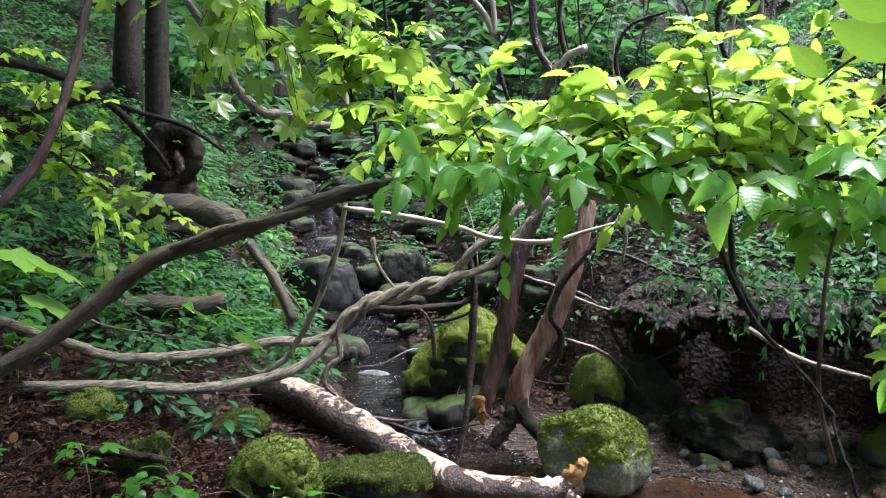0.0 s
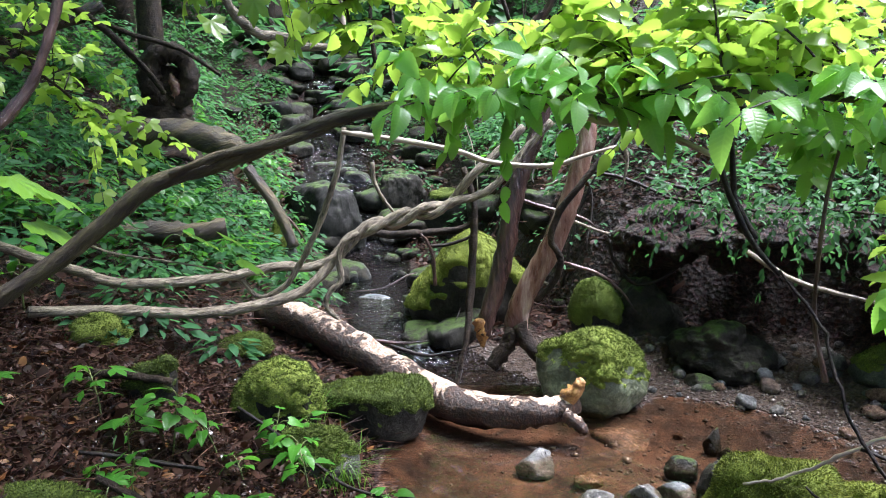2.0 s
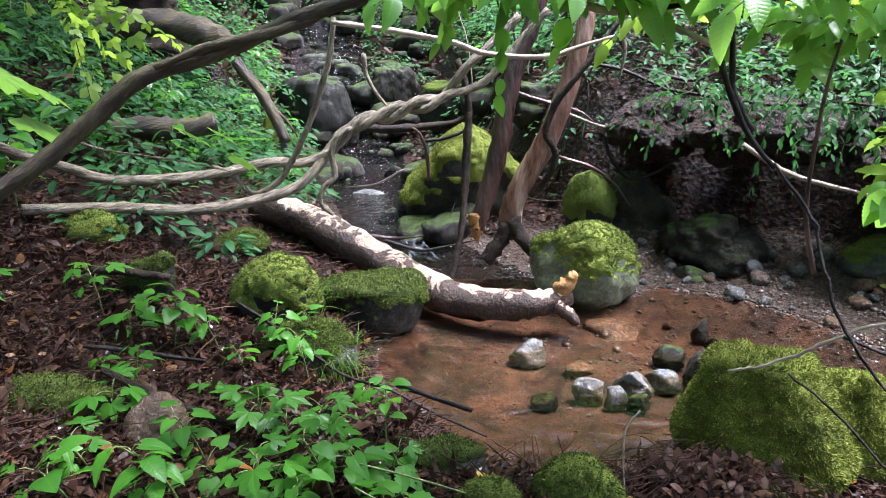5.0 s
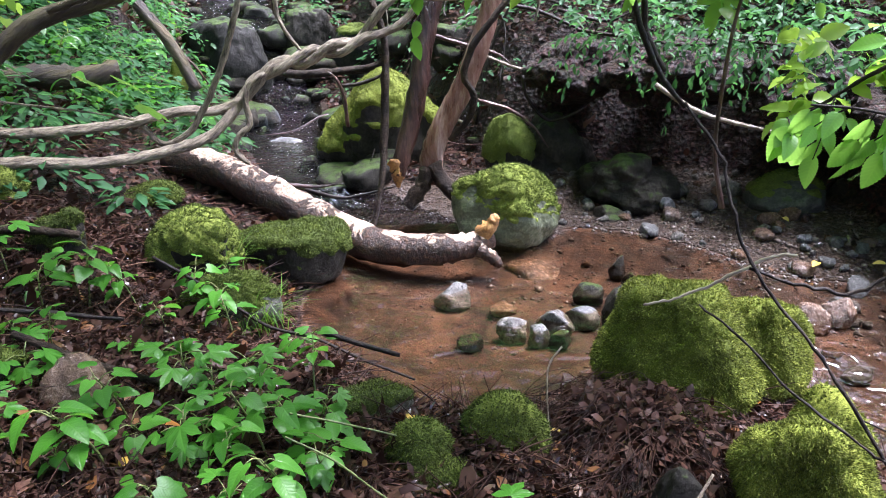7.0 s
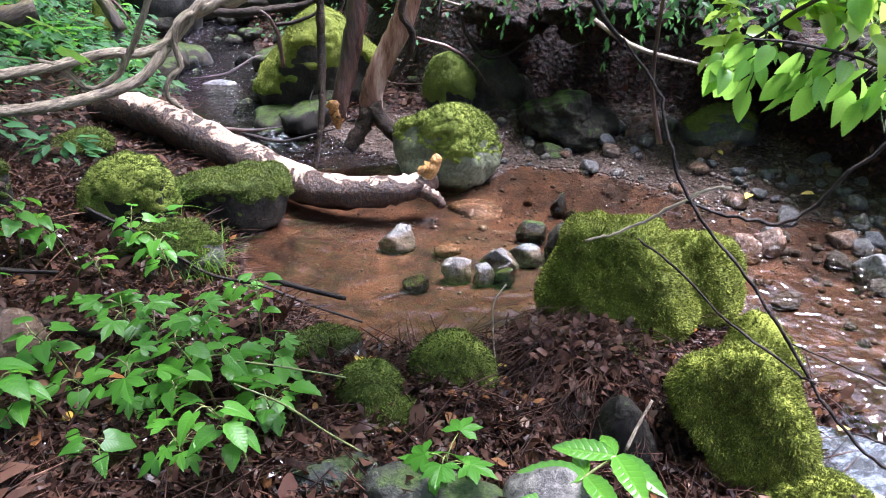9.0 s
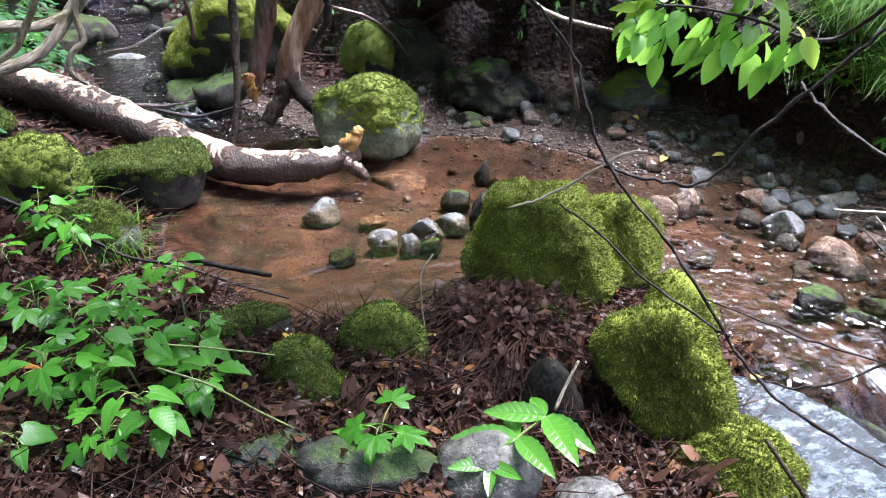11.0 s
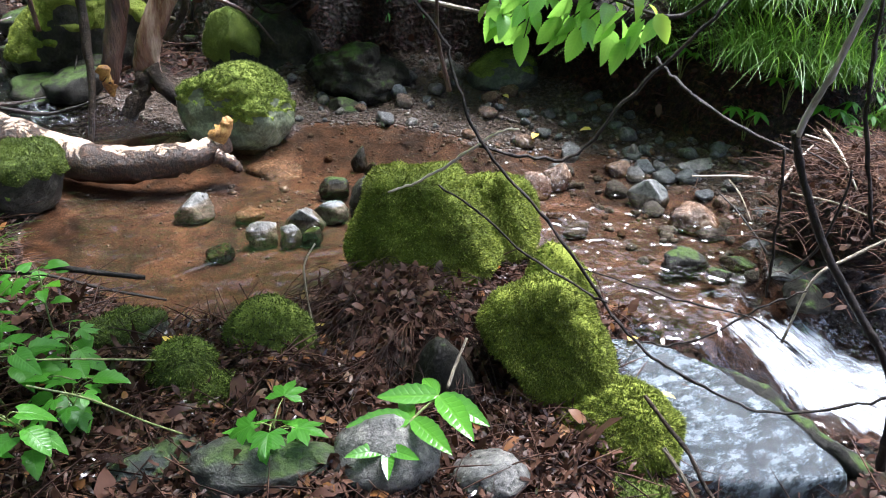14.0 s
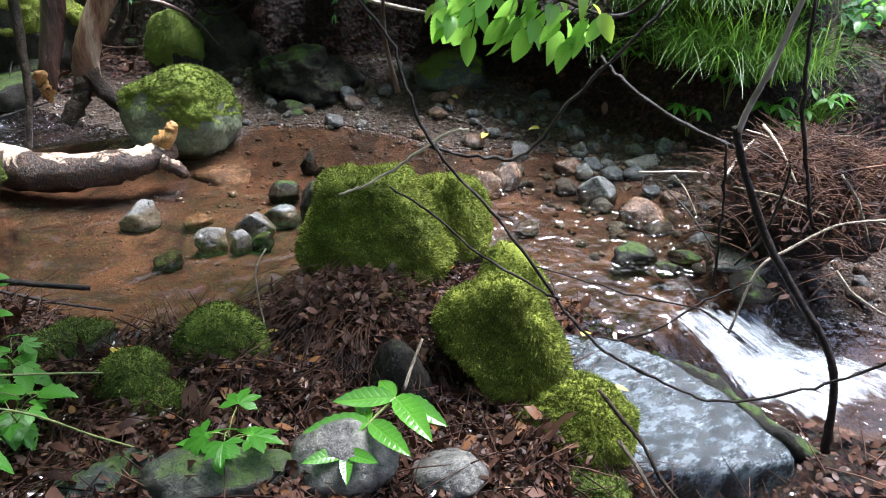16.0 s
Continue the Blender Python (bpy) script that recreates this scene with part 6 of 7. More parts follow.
TREES = [tree(9, 0.1, 1), tree(11, 0.14, 2), tree(7.5, 0.07, 3)]
# Trees at (-3.15, 4.9), (-4.5, 7.0), (-2.3, 3.2) are unseen, added to shade the left slope.
WHERE = [(-4.2, 10.1, 1), (-6.5, 11, 2), (-3.0, 13.5, 0), (-8.5, 13, 1), (0.2, 17, 1), (-6, 18, 0), (4.5, 18, 1), (12, 22, 0),
         (-4.5, 3.5, 2), (-3.15, 4.9, 1), (-4.5, 7.0, 1), (-2.3, 3.2, 1), (-5, -2, 1), (-2, -5, 0), (2.5, -6, 1), (-8, 4, 0), (-11, 19, 1), (-1.5, 21, 0)]
used = set()
for x, y, k in WHERE:
    m = pose(x, y, ground_z(x, y), 0, 0, x * 77 % 360)
    if k in used:
        ob = copy_thing(TREES[k], m)
    else:
        ob = TREES[k]
        ob.matrix_world = m
        used.add(k)
    tagged(ob, "slender dark-barked forest tree on the slope, some added for shade", "tree", "trees of the ravine")

def overhanging(trunk, limbs, seed, each):
    """A leaning tree whose long limbs reach out over the banks, unseen and added to shade them."""
    root = new("tree")
    part("trunk", tube(trunk, [0.16, 0.13, 0.12, 0.1], 12, 6, 0.06, seed), BARK, root)
    r = np.random.RandomState(seed)
    crown = []
    for k, (at, tip) in enumerate(limbs):
        a, b = np.array(at), np.array(tip)
        mid = (a + b) / 2 + np.array((0, 0, 0.5))
        part("limb", tube([tuple(a), tuple(mid), tuple(b)], [0.07, 0.045, 0.015], 7, 5, 0.08, seed + k), BARK, root)
        f = r.uniform(0.3, 1.1, each)[:, None]
        crown.append((1 - f) ** 2 * a + 2 * f * (1 - f) * mid + f * f * b + r.normal(0, 0.5, (each, 3)) * (1, 1, 0.6))
    crown = np.concatenate(crown)
    m = len(crown)
    many("crown", SMALL, crown, r.uniform(0.1, 0.17, m), r.uniform(0, 6.28, m), r.normal(-0.3, 0.4, m), r.normal(0, 0.4, m), LEAF_GREEN, root)
    return tagged(root, "leaning forest tree, its unseen limbs added to shade the bank", "tree", "trees of the ravine")


# Real trunk on the slope; its limbs above view are added to shade the left bank.
FORK = (-3.1, 9.2, 7.8)
overhanging([(-3.6, 9.6, 2.2), (-3.6, 9.6, 4.5), (-3.55, 9.5, 6.5), FORK],
            [((-3.6, 9.55, 5.8), (-1.3, 7.9, 6.6)), ((-3.3, 9.3, 7.3), (-0.6, 6.6, 6.9)), (FORK, (0.9, 4.9, 6.3)), (FORK, (0.4, 3.6, 6.9)), ((-3.5, 9.45, 6.8), (-2.0, 6.2, 6.4)), (FORK, (0.1, 2.7, 6.2))], 72, 2300)
# This whole tree is unseen, added to darken the near bank.
FORK = (-0.9, -1.6, 5.9)
overhanging([(-1.6, -2.4, 0.2), (-1.55, -2.35, 2.5), (-1.3, -2.1, 4.6), FORK], [(FORK, (1.3, 1.5, 6.2)), (FORK, (2.2, 2.0, 6.0)), (FORK, (0.3, 2.0, 6.3)), ((-1.2, -2.0, 5.0), (1.9, 0.7, 5.8)), (FORK, (2.6, 1.3, 6.1))], 82, 560)

# ---- undercut bank ----
for box, seed in (((2.0, 4.62, 0.78, 1.0, 0.9, 0.3), 301), ((2.6, 4.1, 0.76, 0.9, 0.95, 0.32), 302), ((2.95, 3.5, 0.6, 0.8, 0.9, 0.3), 303), ((1.45, 4.95, 0.76, 0.7, 0.7, 0.28), 304)):
    rock(box, GROUND, "dark ledge of earth and rock overhanging the bar", seed, name="ledge", category="ledge", sink=0.6, rough=0.3, detail=5)

# ---- hollow stump and fallen wood on the slope ----
stump = limb("hollow_stump", [(-2.645, 7.125, 1.293), (-2.604, 7.145, 1.56), (-2.583, 7.158, 1.774), (-2.563, 7.171, 1.962), (-2.553, 7.18, 2.123)], [0.36, 0.27, 0.22, 0.2, 0.14], BARK, None, "rotten hollow stump on the slope", "stump", segs=26, rough=0.06, steps=8, seed=60)
limb("rim", [(-2.528, 6.976, 1.788), (-2.609, 6.946, 1.88), (-2.642, 6.934, 2.034), (-2.604, 6.948, 2.169), (-2.502, 6.985, 2.235), (-2.391, 7.024, 2.208), (-2.326, 7.046, 2.095), (-2.329, 7.045, 1.948), (-2.387, 7.025, 1.832), (-2.463, 6.999, 1.779)], [0.07, 0.1, 0.1, 0.09, 0.1, 0.08, 0.09, 0.08, 0.06], BARK, stump, segs=10, rough=0.14, seed=62)
limb("torn_wood", [(-2.438, 6.987, 1.757), (-2.418, 6.994, 1.872), (-2.444, 6.985, 1.976), (-2.461, 6.979, 2.048)], [0.03, 0.05, 0.04, 0.01], BARK_SMOOTH, stump, "reddish torn wood inside the hollow", segs=9, rough=0.25, seed=61)
limb("log", [(-2.851, 6.393, 1.42), (-2.543, 6.468, 1.516), (-2.225, 6.531, 1.506), (-1.898, 6.582, 1.417), (-1.702, 6.584, 1.309)], [0.1, 0.12, 0.12, 0.1], BARK_MOSSY, None, "mossy dead log lying across the slope", "log", segs=12, seed=62)
limb("log", [(-2.018, 4.575, 0.9), (-1.779, 4.673, 0.905), (-1.622, 4.73, 0.88), (-1.393, 4.802, 0.907)], [0.06, 0.07, 0.06], BARK_MOSSY, None, "mossy half-buried log on the bank", "log", segs=10, seed=63)
limb("branch", [(-3.394, 6.122, 2.303), (-3.177, 6.237, 2.387), (-2.949, 6.349, 2.473), (-2.789, 6.42, 2.555)], [0.06, 0.07, 0.05], BARK_RED, None, "thick reddish dead branch on the slope", "branch", segs=9, seed=64)
limb("branch", [(-3.076, 5.152, 2.517), (-2.89, 5.372, 2.501), (-2.679, 5.592, 2.419), (-2.513, 5.777, 2.279), (-2.294, 5.975, 1.996), (-2.213, 6.112, 1.825)], [0.035, 0.035, 0.03, 0.025, 0.02], BARK, None, "dark crooked dead branch on the slope", "branch", segs=8, seed=65)
limb("branch", [(-2.592, 5.961, 2.348), (-2.404, 6.039, 2.27), (-2.085, 6.156, 2.171), (-1.793, 6.248, 1.972)], [0.02, 0.02, 0.015], BARK, None, "thin dark dead branch on the slope", "branch", segs=7, seed=66)
limb("branch", [(-1.403, 5.422, 1.261), (-1.274, 5.385, 1.1), (-1.146, 5.345, 0.901), (-1.057, 5.296, 0.705)], [0.04, 0.045, 0.04], BARK_MOSSY, None, "mossy leaning branch by the upper pool", "branch", segs=8, seed=67)
THIN = [[(2.367, 7.642, 2.587), (2.492, 7.602, 2.861), (2.562, 7.579, 3.246), (2.628, 7.556, 3.791)], [(2.918, 7.983, 2.694), (2.989, 7.957, 3.1), (3.033, 7.94, 3.503), (3.077, 7.923, 3.903)], [(3.015, 7.41, 2.444), (3.076, 7.385, 2.985), (3.085, 7.381, 3.738)], [(2.634, 6.486, 2.566), (2.462, 6.553, 2.77), (2.371, 6.586, 3.114), (2.45, 6.557, 3.488)],
        [(2.802, 6.415, 2.318), (2.913, 6.365, 2.687), (3.099, 6.277, 2.946), (3.272, 6.188, 3.377)], [(1.623, 6.294, 2.302), (1.441, 6.338, 2.682), (1.526, 6.318, 3.002), (1.828, 6.238, 3.119)], [(1.41, 6.857, 2.425), (1.159, 6.903, 2.787), (1.056, 6.92, 3.195), (1.102, 6.913, 3.596)], [(-0.437, 6.986, 2.39), (-0.487, 6.983, 2.904), (-0.537, 6.979, 3.414), (-0.51, 6.981, 3.617)],
        [(-0.018, 6.0, 2.265), (-0.196, 5.997, 2.486), (-0.307, 5.992, 2.749), (-0.373, 5.988, 2.923)], [(-0.751, 5.953, 2.127), (-0.77, 5.95, 2.566), (-0.732, 5.955, 2.959), (-0.713, 5.958, 3.307)], [(-0.594, 6.975, 2.079), (-0.644, 6.97, 2.491), (-0.616, 6.973, 3.004), (-0.664, 6.968, 3.613)], [(0.602, 6.974, 2.492), (0.498, 6.982, 2.904), (0.625, 6.972, 3.208), (0.546, 6.979, 3.616)],
        [(2.789, 5.871, 2.031), (2.85, 5.842, 2.46), (2.984, 5.775, 2.661), (3.178, 5.67, 2.806)], [(2.428, 8.666, 2.669), (2.658, 8.599, 3.103), (2.765, 8.565, 3.661), (2.526, 8.638, 4.119)], [(-2.328, 7.654, 2.758), (-2.4, 7.631, 3.147), (-2.292, 7.665, 3.49), (-2.339, 7.651, 3.82)]]
for k, line in enumerate(THIN):
    limb("sapling", line, [0.02, 0.018, 0.015, 0.012] if k % 3 else [0.03, 0.026, 0.022, 0.018], PALE if k in (0, 1, 2, 9) else BARK, None, "slender crooked sapling on the far slope", "sapling", segs=7, seed=80 + k)
rw = random.Random(61)
for k in range(46):
    x, y = rw.uniform(-1.2, 5.2), rw.uniform(7.2, 12.0)
    if abs(x / y) > 0.55 or -2.4 < x < -0.2 + 0.05 * y:
        continue
    z, h = ground_z(x, y) - 0.05, rw.uniform(1.6, 3.4)
    a, b = rw.uniform(-0.35, 0.35) * h, rw.uniform(-0.2, 0.2) * h
    w = rw.choice((0.006, 0.009, 0.013))
    limb("sapling", [(x, y, z), (x + a * 0.2 + rw.uniform(-0.1, 0.1), y + b * 0.3, z + h * 0.35), (x + a * 0.6 + rw.uniform(-0.15, 0.15), y + b * 0.6, z + h * 0.7), (x + a, y + b, z + h)], [w, w, w * 0.8, w * 0.5], (BARK, VINE, BARK_RED, PALE, BARK)[k % 5], None, "thin crooked sapling in the far thicket", "sapling", segs=6, seed=900 + k)
DEAD = [[(1.092, 4.879, 0.805), (1.128, 4.871, 0.658), (1.269, 4.836, 0.516), (1.47, 4.779, 0.6), (1.582, 4.743, 0.788), (1.547, 4.755, 0.967)], [(0.791, 4.836, 0.664), (1.003, 4.796, 0.597), (1.142, 4.765, 0.494), (1.246, 4.739, 0.354)], [(0.837, 5.132, 0.925), (1.135, 5.075, 0.816), (1.387, 5.012, 0.786), (1.66, 4.928, 0.873)],
        [(-0.082, 4.499, 0.825), (0.054, 4.5, 0.842), (0.19, 4.496, 0.911), (0.173, 4.497, 1.064)], [(-0.047, 4.4, 0.605), (-0.063, 4.4, 0.773), (-0.096, 4.399, 0.873), (-0.146, 4.398, 0.924)], [(-0.399, 4.281, 1.343), (-0.384, 4.283, 1.214), (-0.304, 4.289, 1.084), (-0.24, 4.293, 1.019)], [(0.903, 4.511, 1.267), (1.064, 4.475, 1.235), (1.223, 4.435, 1.171), (1.422, 4.375, 1.076)],
        [(0.409, 4.682, 1.117), (0.618, 4.659, 1.048), (0.858, 4.621, 0.982), (0.959, 4.601, 0.914)], [(1.015, 4.281, 1.504), (1.041, 4.275, 1.344), (1.019, 4.28, 1.182)], [(1.294, 4.83, 1.214), (1.592, 4.74, 1.148), (1.809, 4.661, 1.259)], [(-1.19, 5.37, 0.979), (-1.075, 5.394, 0.854), (-0.998, 5.409, 0.729)],
        [(1.363, 3.332, 0.97), (1.554, 3.247, 0.851), (1.751, 3.145, 0.801), (1.894, 3.062, 0.776)], [(-0.322, 4.388, 0.241), (-0.125, 4.398, 0.176), (0.012, 4.4, 0.187), (0.218, 4.395, 0.233)], [(-0.592, 4.259, 0.373), (-0.44, 4.277, 0.312), (-0.249, 4.293, 0.282), (-0.084, 4.299, 0.291)]]
for k, line in enumerate(DEAD):
    limb("dead_branch", line, [0.012, 0.012, 0.009, 0.005], (TWIG, BARK_RED, VINE)[k % 3], None, "thin bare dead branch tangled by the stream", "branch", segs=6, seed=110 + k)
limb("sapling", [(0.686, 1.985, 1.539), (0.712, 1.949, 1.429), (0.73, 1.915, 1.343), (0.773, 1.872, 1.233), (0.829, 1.82, 1.15)], [0.007, 0.008, 0.008, 0.006], TWIG, None, "thin dark sapling top leaning over the bar", "sapling", segs=7, seed=130)
limb("sapling", [(0.781, 2.057, 1.502), (0.789, 2.053, 1.394), (0.798, 2.05, 1.317), (0.852, 2.028, 1.211)], [0.007, 0.009, 0.009], TWIG, None, "second thin stem beside the leaning sapling", "sapling", segs=7, seed=131)
limb("sapling", [(1.217, 2.298, 1.502), (1.187, 2.313, 1.328), (1.176, 2.319, 1.152), (1.174, 2.32, 0.921), (1.214, 2.299, 0.713)], [0.005, 0.006, 0.007, 0.008], BARK_RED, None, "slender upright shrub stem before the bank", "sapling", segs=6, seed=132)

rk = random.Random(44)
for k in range(46):
    x, y = rk.uniform(-0.1, 1.5), rk.uniform(5.3, 8.2)
    a, L = rk.uniform(0, 6.28), rk.uniform(0.35, 0.9)
    z = ground_z(x, y) + rk.uniform(0.03, 0.2)
    q = [(x, y, z)]
    for f in (0.33, 0.66, 1.0):
        a += rk.uniform(-0.6, 0.6)
        x, y = x + math.sin(a) * L / 3, y + math.cos(a) * L / 3
        q.append((x, y, ground_z(x, y) + rk.uniform(0.02, 0.22)))
    w = rk.choice((0.005, 0.007, 0.011))
    limb("dead_branch", q, [w, w, w * 0.7, w * 0.3], (TWIG, BARK_RED, VINE, TWIG)[k % 4], None, "thin dead branch in the tangle on the bank", "branch", segs=6, seed=500 + k, rough=0.1)
limb("root", [(-0.855, 7.35, 0.564), (-0.521, 7.332, 0.522), (-0.132, 7.299, 0.543), (0.197, 7.247, 0.589), (0.466, 7.185, 0.776)], [0.03, 0.04, 0.04, 0.035, 0.025], BARK, None, "dark root over the little ledge", "root", segs=8, seed=560)

# ---- root mat and debris ----
mat_root = new("root_mat")
tagged(mat_root, "hanging mat of dark roots and rotting leaves", "root mat")
part("mound", rock_mesh(0.42, 0.62, 0.2, 401, 4, 0.15, 3), GROUND, mat_root).matrix_local = pose(0.84, 1.9, 0.0, 0, 0, -24)
rr = np.random.RandomState(77)
V, F = [], []
for k in range(620):
    bx, by = 0.84 + rr.normal(0, 0.11), 1.92 + rr.normal(0, 0.2)
    a = rr.normal(0, 1.1)
    L = rr.uniform(0.12, 0.38)
    top = 0.17 + rr.uniform(0.0, 0.05) - 0.6 * ((bx - 0.84) ** 2 + (by - 1.92) ** 2)
    dx, dy = -0.42 + 0.6 * a + rr.normal(0, 0.3), -0.8 + 0.3 * rr.normal()
    pts = [(bx, by, top), (bx + dx * L * 0.45, by + dy * L * 0.45 + rr.normal(0, 0.02), top + 0.025 - 0.12 * L + rr.normal(0, 0.015)), (bx + dx * L * 0.8 + rr.normal(0, 0.05), by + dy * L * 0.8 + rr.normal(0, 0.04), top - 0.45 * L), (bx + dx * L * 0.95 + rr.normal(0, 0.07), by + dy * L, top - 0.85 * L)]
    v, f = tube(pts, [0.0016, 0.0012, 0.0006], 4, 2, 0.1, k)
    F += [tuple(i + len(V) for i in q) for q in f]
    V += v.tolist()
tagged(part("root_tangle", (V, F), ROOTS, mat_root), "thin hanging roots", kind="stuff")
m = 900
px, py = 0.84 + rr.normal(0, 0.13, m), 1.9 + rr.normal(0, 0.2, m)
pz = 0.2 - 0.9 * ((px - 0.84) ** 2 + (py - 1.88) ** 2)
many("dead_leaves", CURL, np.stack([px, py, pz], -1), rr.uniform(0.025, 0.06, m), rr.uniform(0, 6.28, m), rr.normal(0.2, 0.5, m), rr.normal(0, 0.5, m), LITTER, mat_root, "rotting brown leaves", "", "stuff")

pile = new("debris_pile")
tagged(pile, "heap of brown conifer sprays and broken sticks", "debris pile")
part("mound", rock_mesh(0.8, 0.75, 0.33, 402, 4, 0.2, 3), GROUND, pile).matrix_local = pose(2.98, 1.72, 0.0, 0, 0, -60)
V, F = [], []
for k in range(2200):
    bx, by = 2.95 + rr.normal(0, 0.2), 1.7 + rr.normal(0, 0.2)
    top = 0.36 - 0.9 * ((bx - 2.98) ** 2 + (by - 1.72) ** 2) + rr.uniform(-0.02, 0.05)
    a, L = rr.uniform(0, 6.283), rr.uniform(0.05, 0.24)
    d = np.array([math.cos(a), math.sin(a), rr.normal(-0.1, 0.3)])
    p = np.array([bx, by, max(top, 0.02)])
    v, f = tube([tuple(p), tuple(p + d * L * 0.5 + (0, 0, 0.012)), tuple(p + d * L)], [0.0018, 0.0016, 0.0008], 4, 2, 0.1, k)
    F += [tuple(i + len(V) for i in q) for q in f]
    V += v.tolist()
tagged(part("sprays", (V, F), DEBRIS, pile), "dead brown conifer sprays", kind="stuff")
m = 1600
px, py = 2.96 + rr.normal(0, 0.2, m), 1.71 + rr.normal(0, 0.2, m)
pz = np.maximum(0.36 - 0.9 * ((px - 2.98) ** 2 + (py - 1.72) ** 2), 0.0) + rr.uniform(-0.02, 0.03, m)
many("dead_leaves", CURL, np.stack([px, py, pz], -1), rr.uniform(0.02, 0.05, m), rr.uniform(0, 6.28, m), rr.normal(0, 0.7, m), rr.normal(0, 0.6, m), LITTER, pile, "rotting brown leaves", "", "stuff")
for k, line in enumerate(([(2.082, 1.384, -0.057), (2.167, 1.391, 0.178), (2.277, 1.355, 0.257), (2.401, 1.289, 0.346), (2.531, 1.198, 0.377)], [(2.398, 1.241, 0.189), (2.43, 1.176, 0.12), (2.479, 1.069, 0.071)], [(2.628, 1.447, 0.433), (2.666, 1.375, 0.338), (2.703, 1.301, 0.171)], [(2.393, 1.639, 0.014), (2.435, 1.575, 0.161), (2.453, 1.547, 0.385), (2.452, 1.548, 0.475)])):
    limb("stick", line, [0.005, 0.006, 0.004], VINE if k != 3 else TWIG, pile, segs=6, seed=140 + k)


rq = random.Random(91)
for k in range(22):
    x, y = 2.96 + rq.gauss(0, 0.2), 1.7 + rq.gauss(0, 0.2)
    a, L = rq.uniform(0, 6.28), rq.uniform(0.2, 0.55)
    z = max(0.36 - 0.9 * ((x - 2.98) ** 2 + (y - 1.72) ** 2), 0.05) + 0.03
    dx, dy, dz = math.cos(a) * L / 2, math.sin(a) * L / 2, rq.uniform(-0.08, 0.08)
    w = rq.choice((0.003, 0.004, 0.007))
    limb("stick", [(x - dx, y - dy, z - dz), (x, y, z + 0.02), (x + dx, y + dy, z + dz)], [w, w, w * 0.6], (VINE, DEBRIS, PALE, TWIG)[k % 4], pile, segs=6, seed=600 + k)


# ---- grass ----
def grass(name, n, spread, length, seed, droop=0.7):
    r = np.random.RandomState(seed)
    V, F = [], []
    for k in range(n):
        b = np.array([r.normal(0, spread), r.normal(0, spread), 0])
        a, L, w = r.uniform(0, 6.283), length * r.uniform(0.5, 1.2), r.uniform(0.0012, 0.0023)
        d, s = np.array([math.sin(a), math.cos(a), 0]), np.array([math.cos(a), -math.sin(a), 0])
        i0 = len(V)
        lean = r.uniform(0.3, 1.0)
        for j in range(6):
            t = j / 5
            p = b + d * L * lean * (0.35 * t + 0.65 * t * t) + np.array([0, 0, L * (t - droop * lean * t * t)])
            ww = w * (1 - t ** 2) + 0.0004
            V += [tuple(p - s * ww), tuple(p + s * ww)]
        F += [(i0 + 2 * j, i0 + 2 * j + 1, i0 + 2 * j + 3, i0 + 2 * j + 2) for j in range(5)]
    return part(name, (V, F), GRASS)


TUFTS = [grass("grass_clump", 800, 0.11, 0.54, k, 0.95) for k in (1, 2)] + [grass("grass_clump", 160, 0.05, 0.26, 3)]
SPOTS = [(3.05, 3.1, 0), (3.25, 2.95, 1), (3.4, 2.75, 0), (3.3, 2.55, 1), (3.5, 2.6, 0), (3.55, 2.9, 1), (3.2, 3.4, 1), (3.75, 2.35, 0), (3.7, 2.65, 1), (3.45, 3.2, 0), (4.0, 2.2, 2), (3.9, 2.5, 1), (3.6, 3.5, 0),
         (-0.45, 2.9, 2), (-0.66, 3.32, 2)]
used = set()
for k, (x, y, i) in enumerate(SPOTS):
    if x > 2:
        x, y = x - 0.24, y + 0.1
        e, es, _ = along(np.array([x]), np.array([y]), BANK)
        if es[0] < 0 or e[0] < 0.12:
            x, y = x + 0.3, y + 0.25
    m = pose(x, y, ground_z(x, y), 0, 0, 67 * k)
    if i in used:
        ob = copy_thing(TUFTS[i], m)
    else:
        ob = TUFTS[i]
        ob.matrix_world = m
        used.add(i)
    tagged(ob, "arching clump of fine green grass on the bank", "grass clump", "grass clumps")


# ---- plants with whorled leaves ----
def whorl(height, heads, size, seed):
    r = random.Random(seed)
    root = new("plant")
    for k in range(heads):
        a = k * 2.4 + seed
        top = Vector((math.sin(a) * height * 0.35, math.cos(a) * height * 0.35, height * r.uniform(0.7, 1.1)))
        part("stalk", tube([(0, 0, -0.02), (top.x * 0.3, top.y * 0.3, top.z * 0.6), tuple(top)], [0.0035, 0.003, 0.002], 5, 3), STALK, root)
        for j in range(6):
            lf = new("leaf", NARROW)
            lf.parent = root
            s = size * r.uniform(0.8, 1.1)
            lf.matrix_local = pose(*top, r.uniform(-25, 0), r.uniform(-10, 10), j * 60 + r.uniform(-10, 10)) @ Matrix.Diagonal((s, s, s, 1))
    return root


NARROW = leaf_parts(leaf_shape(7, 0.38, 0.3, 0.14, 0.08, 0.01), LEAF_PLANT)
W = [whorl(0.22, 3, 0.085, 1), whorl(0.2, 4, 0.075, 2)]
for k, (x, y) in enumerate([(3.136, 2.614), (3.28, 2.524), (3.473, 2.351), (3.525, 2.262), (3.771, 2.288), (3.109, 3.111)]):
    m = pose(x, y, ground_z(x, y) - 0.02, 0, 0, 50 * k)
    ob = W[k] if k < 2 else copy_thing(W[k % 2], m)
    ob.matrix_world = m
    tagged(ob, "herb with whorled narrow leaves under the grass", "plant", "whorled herbs")

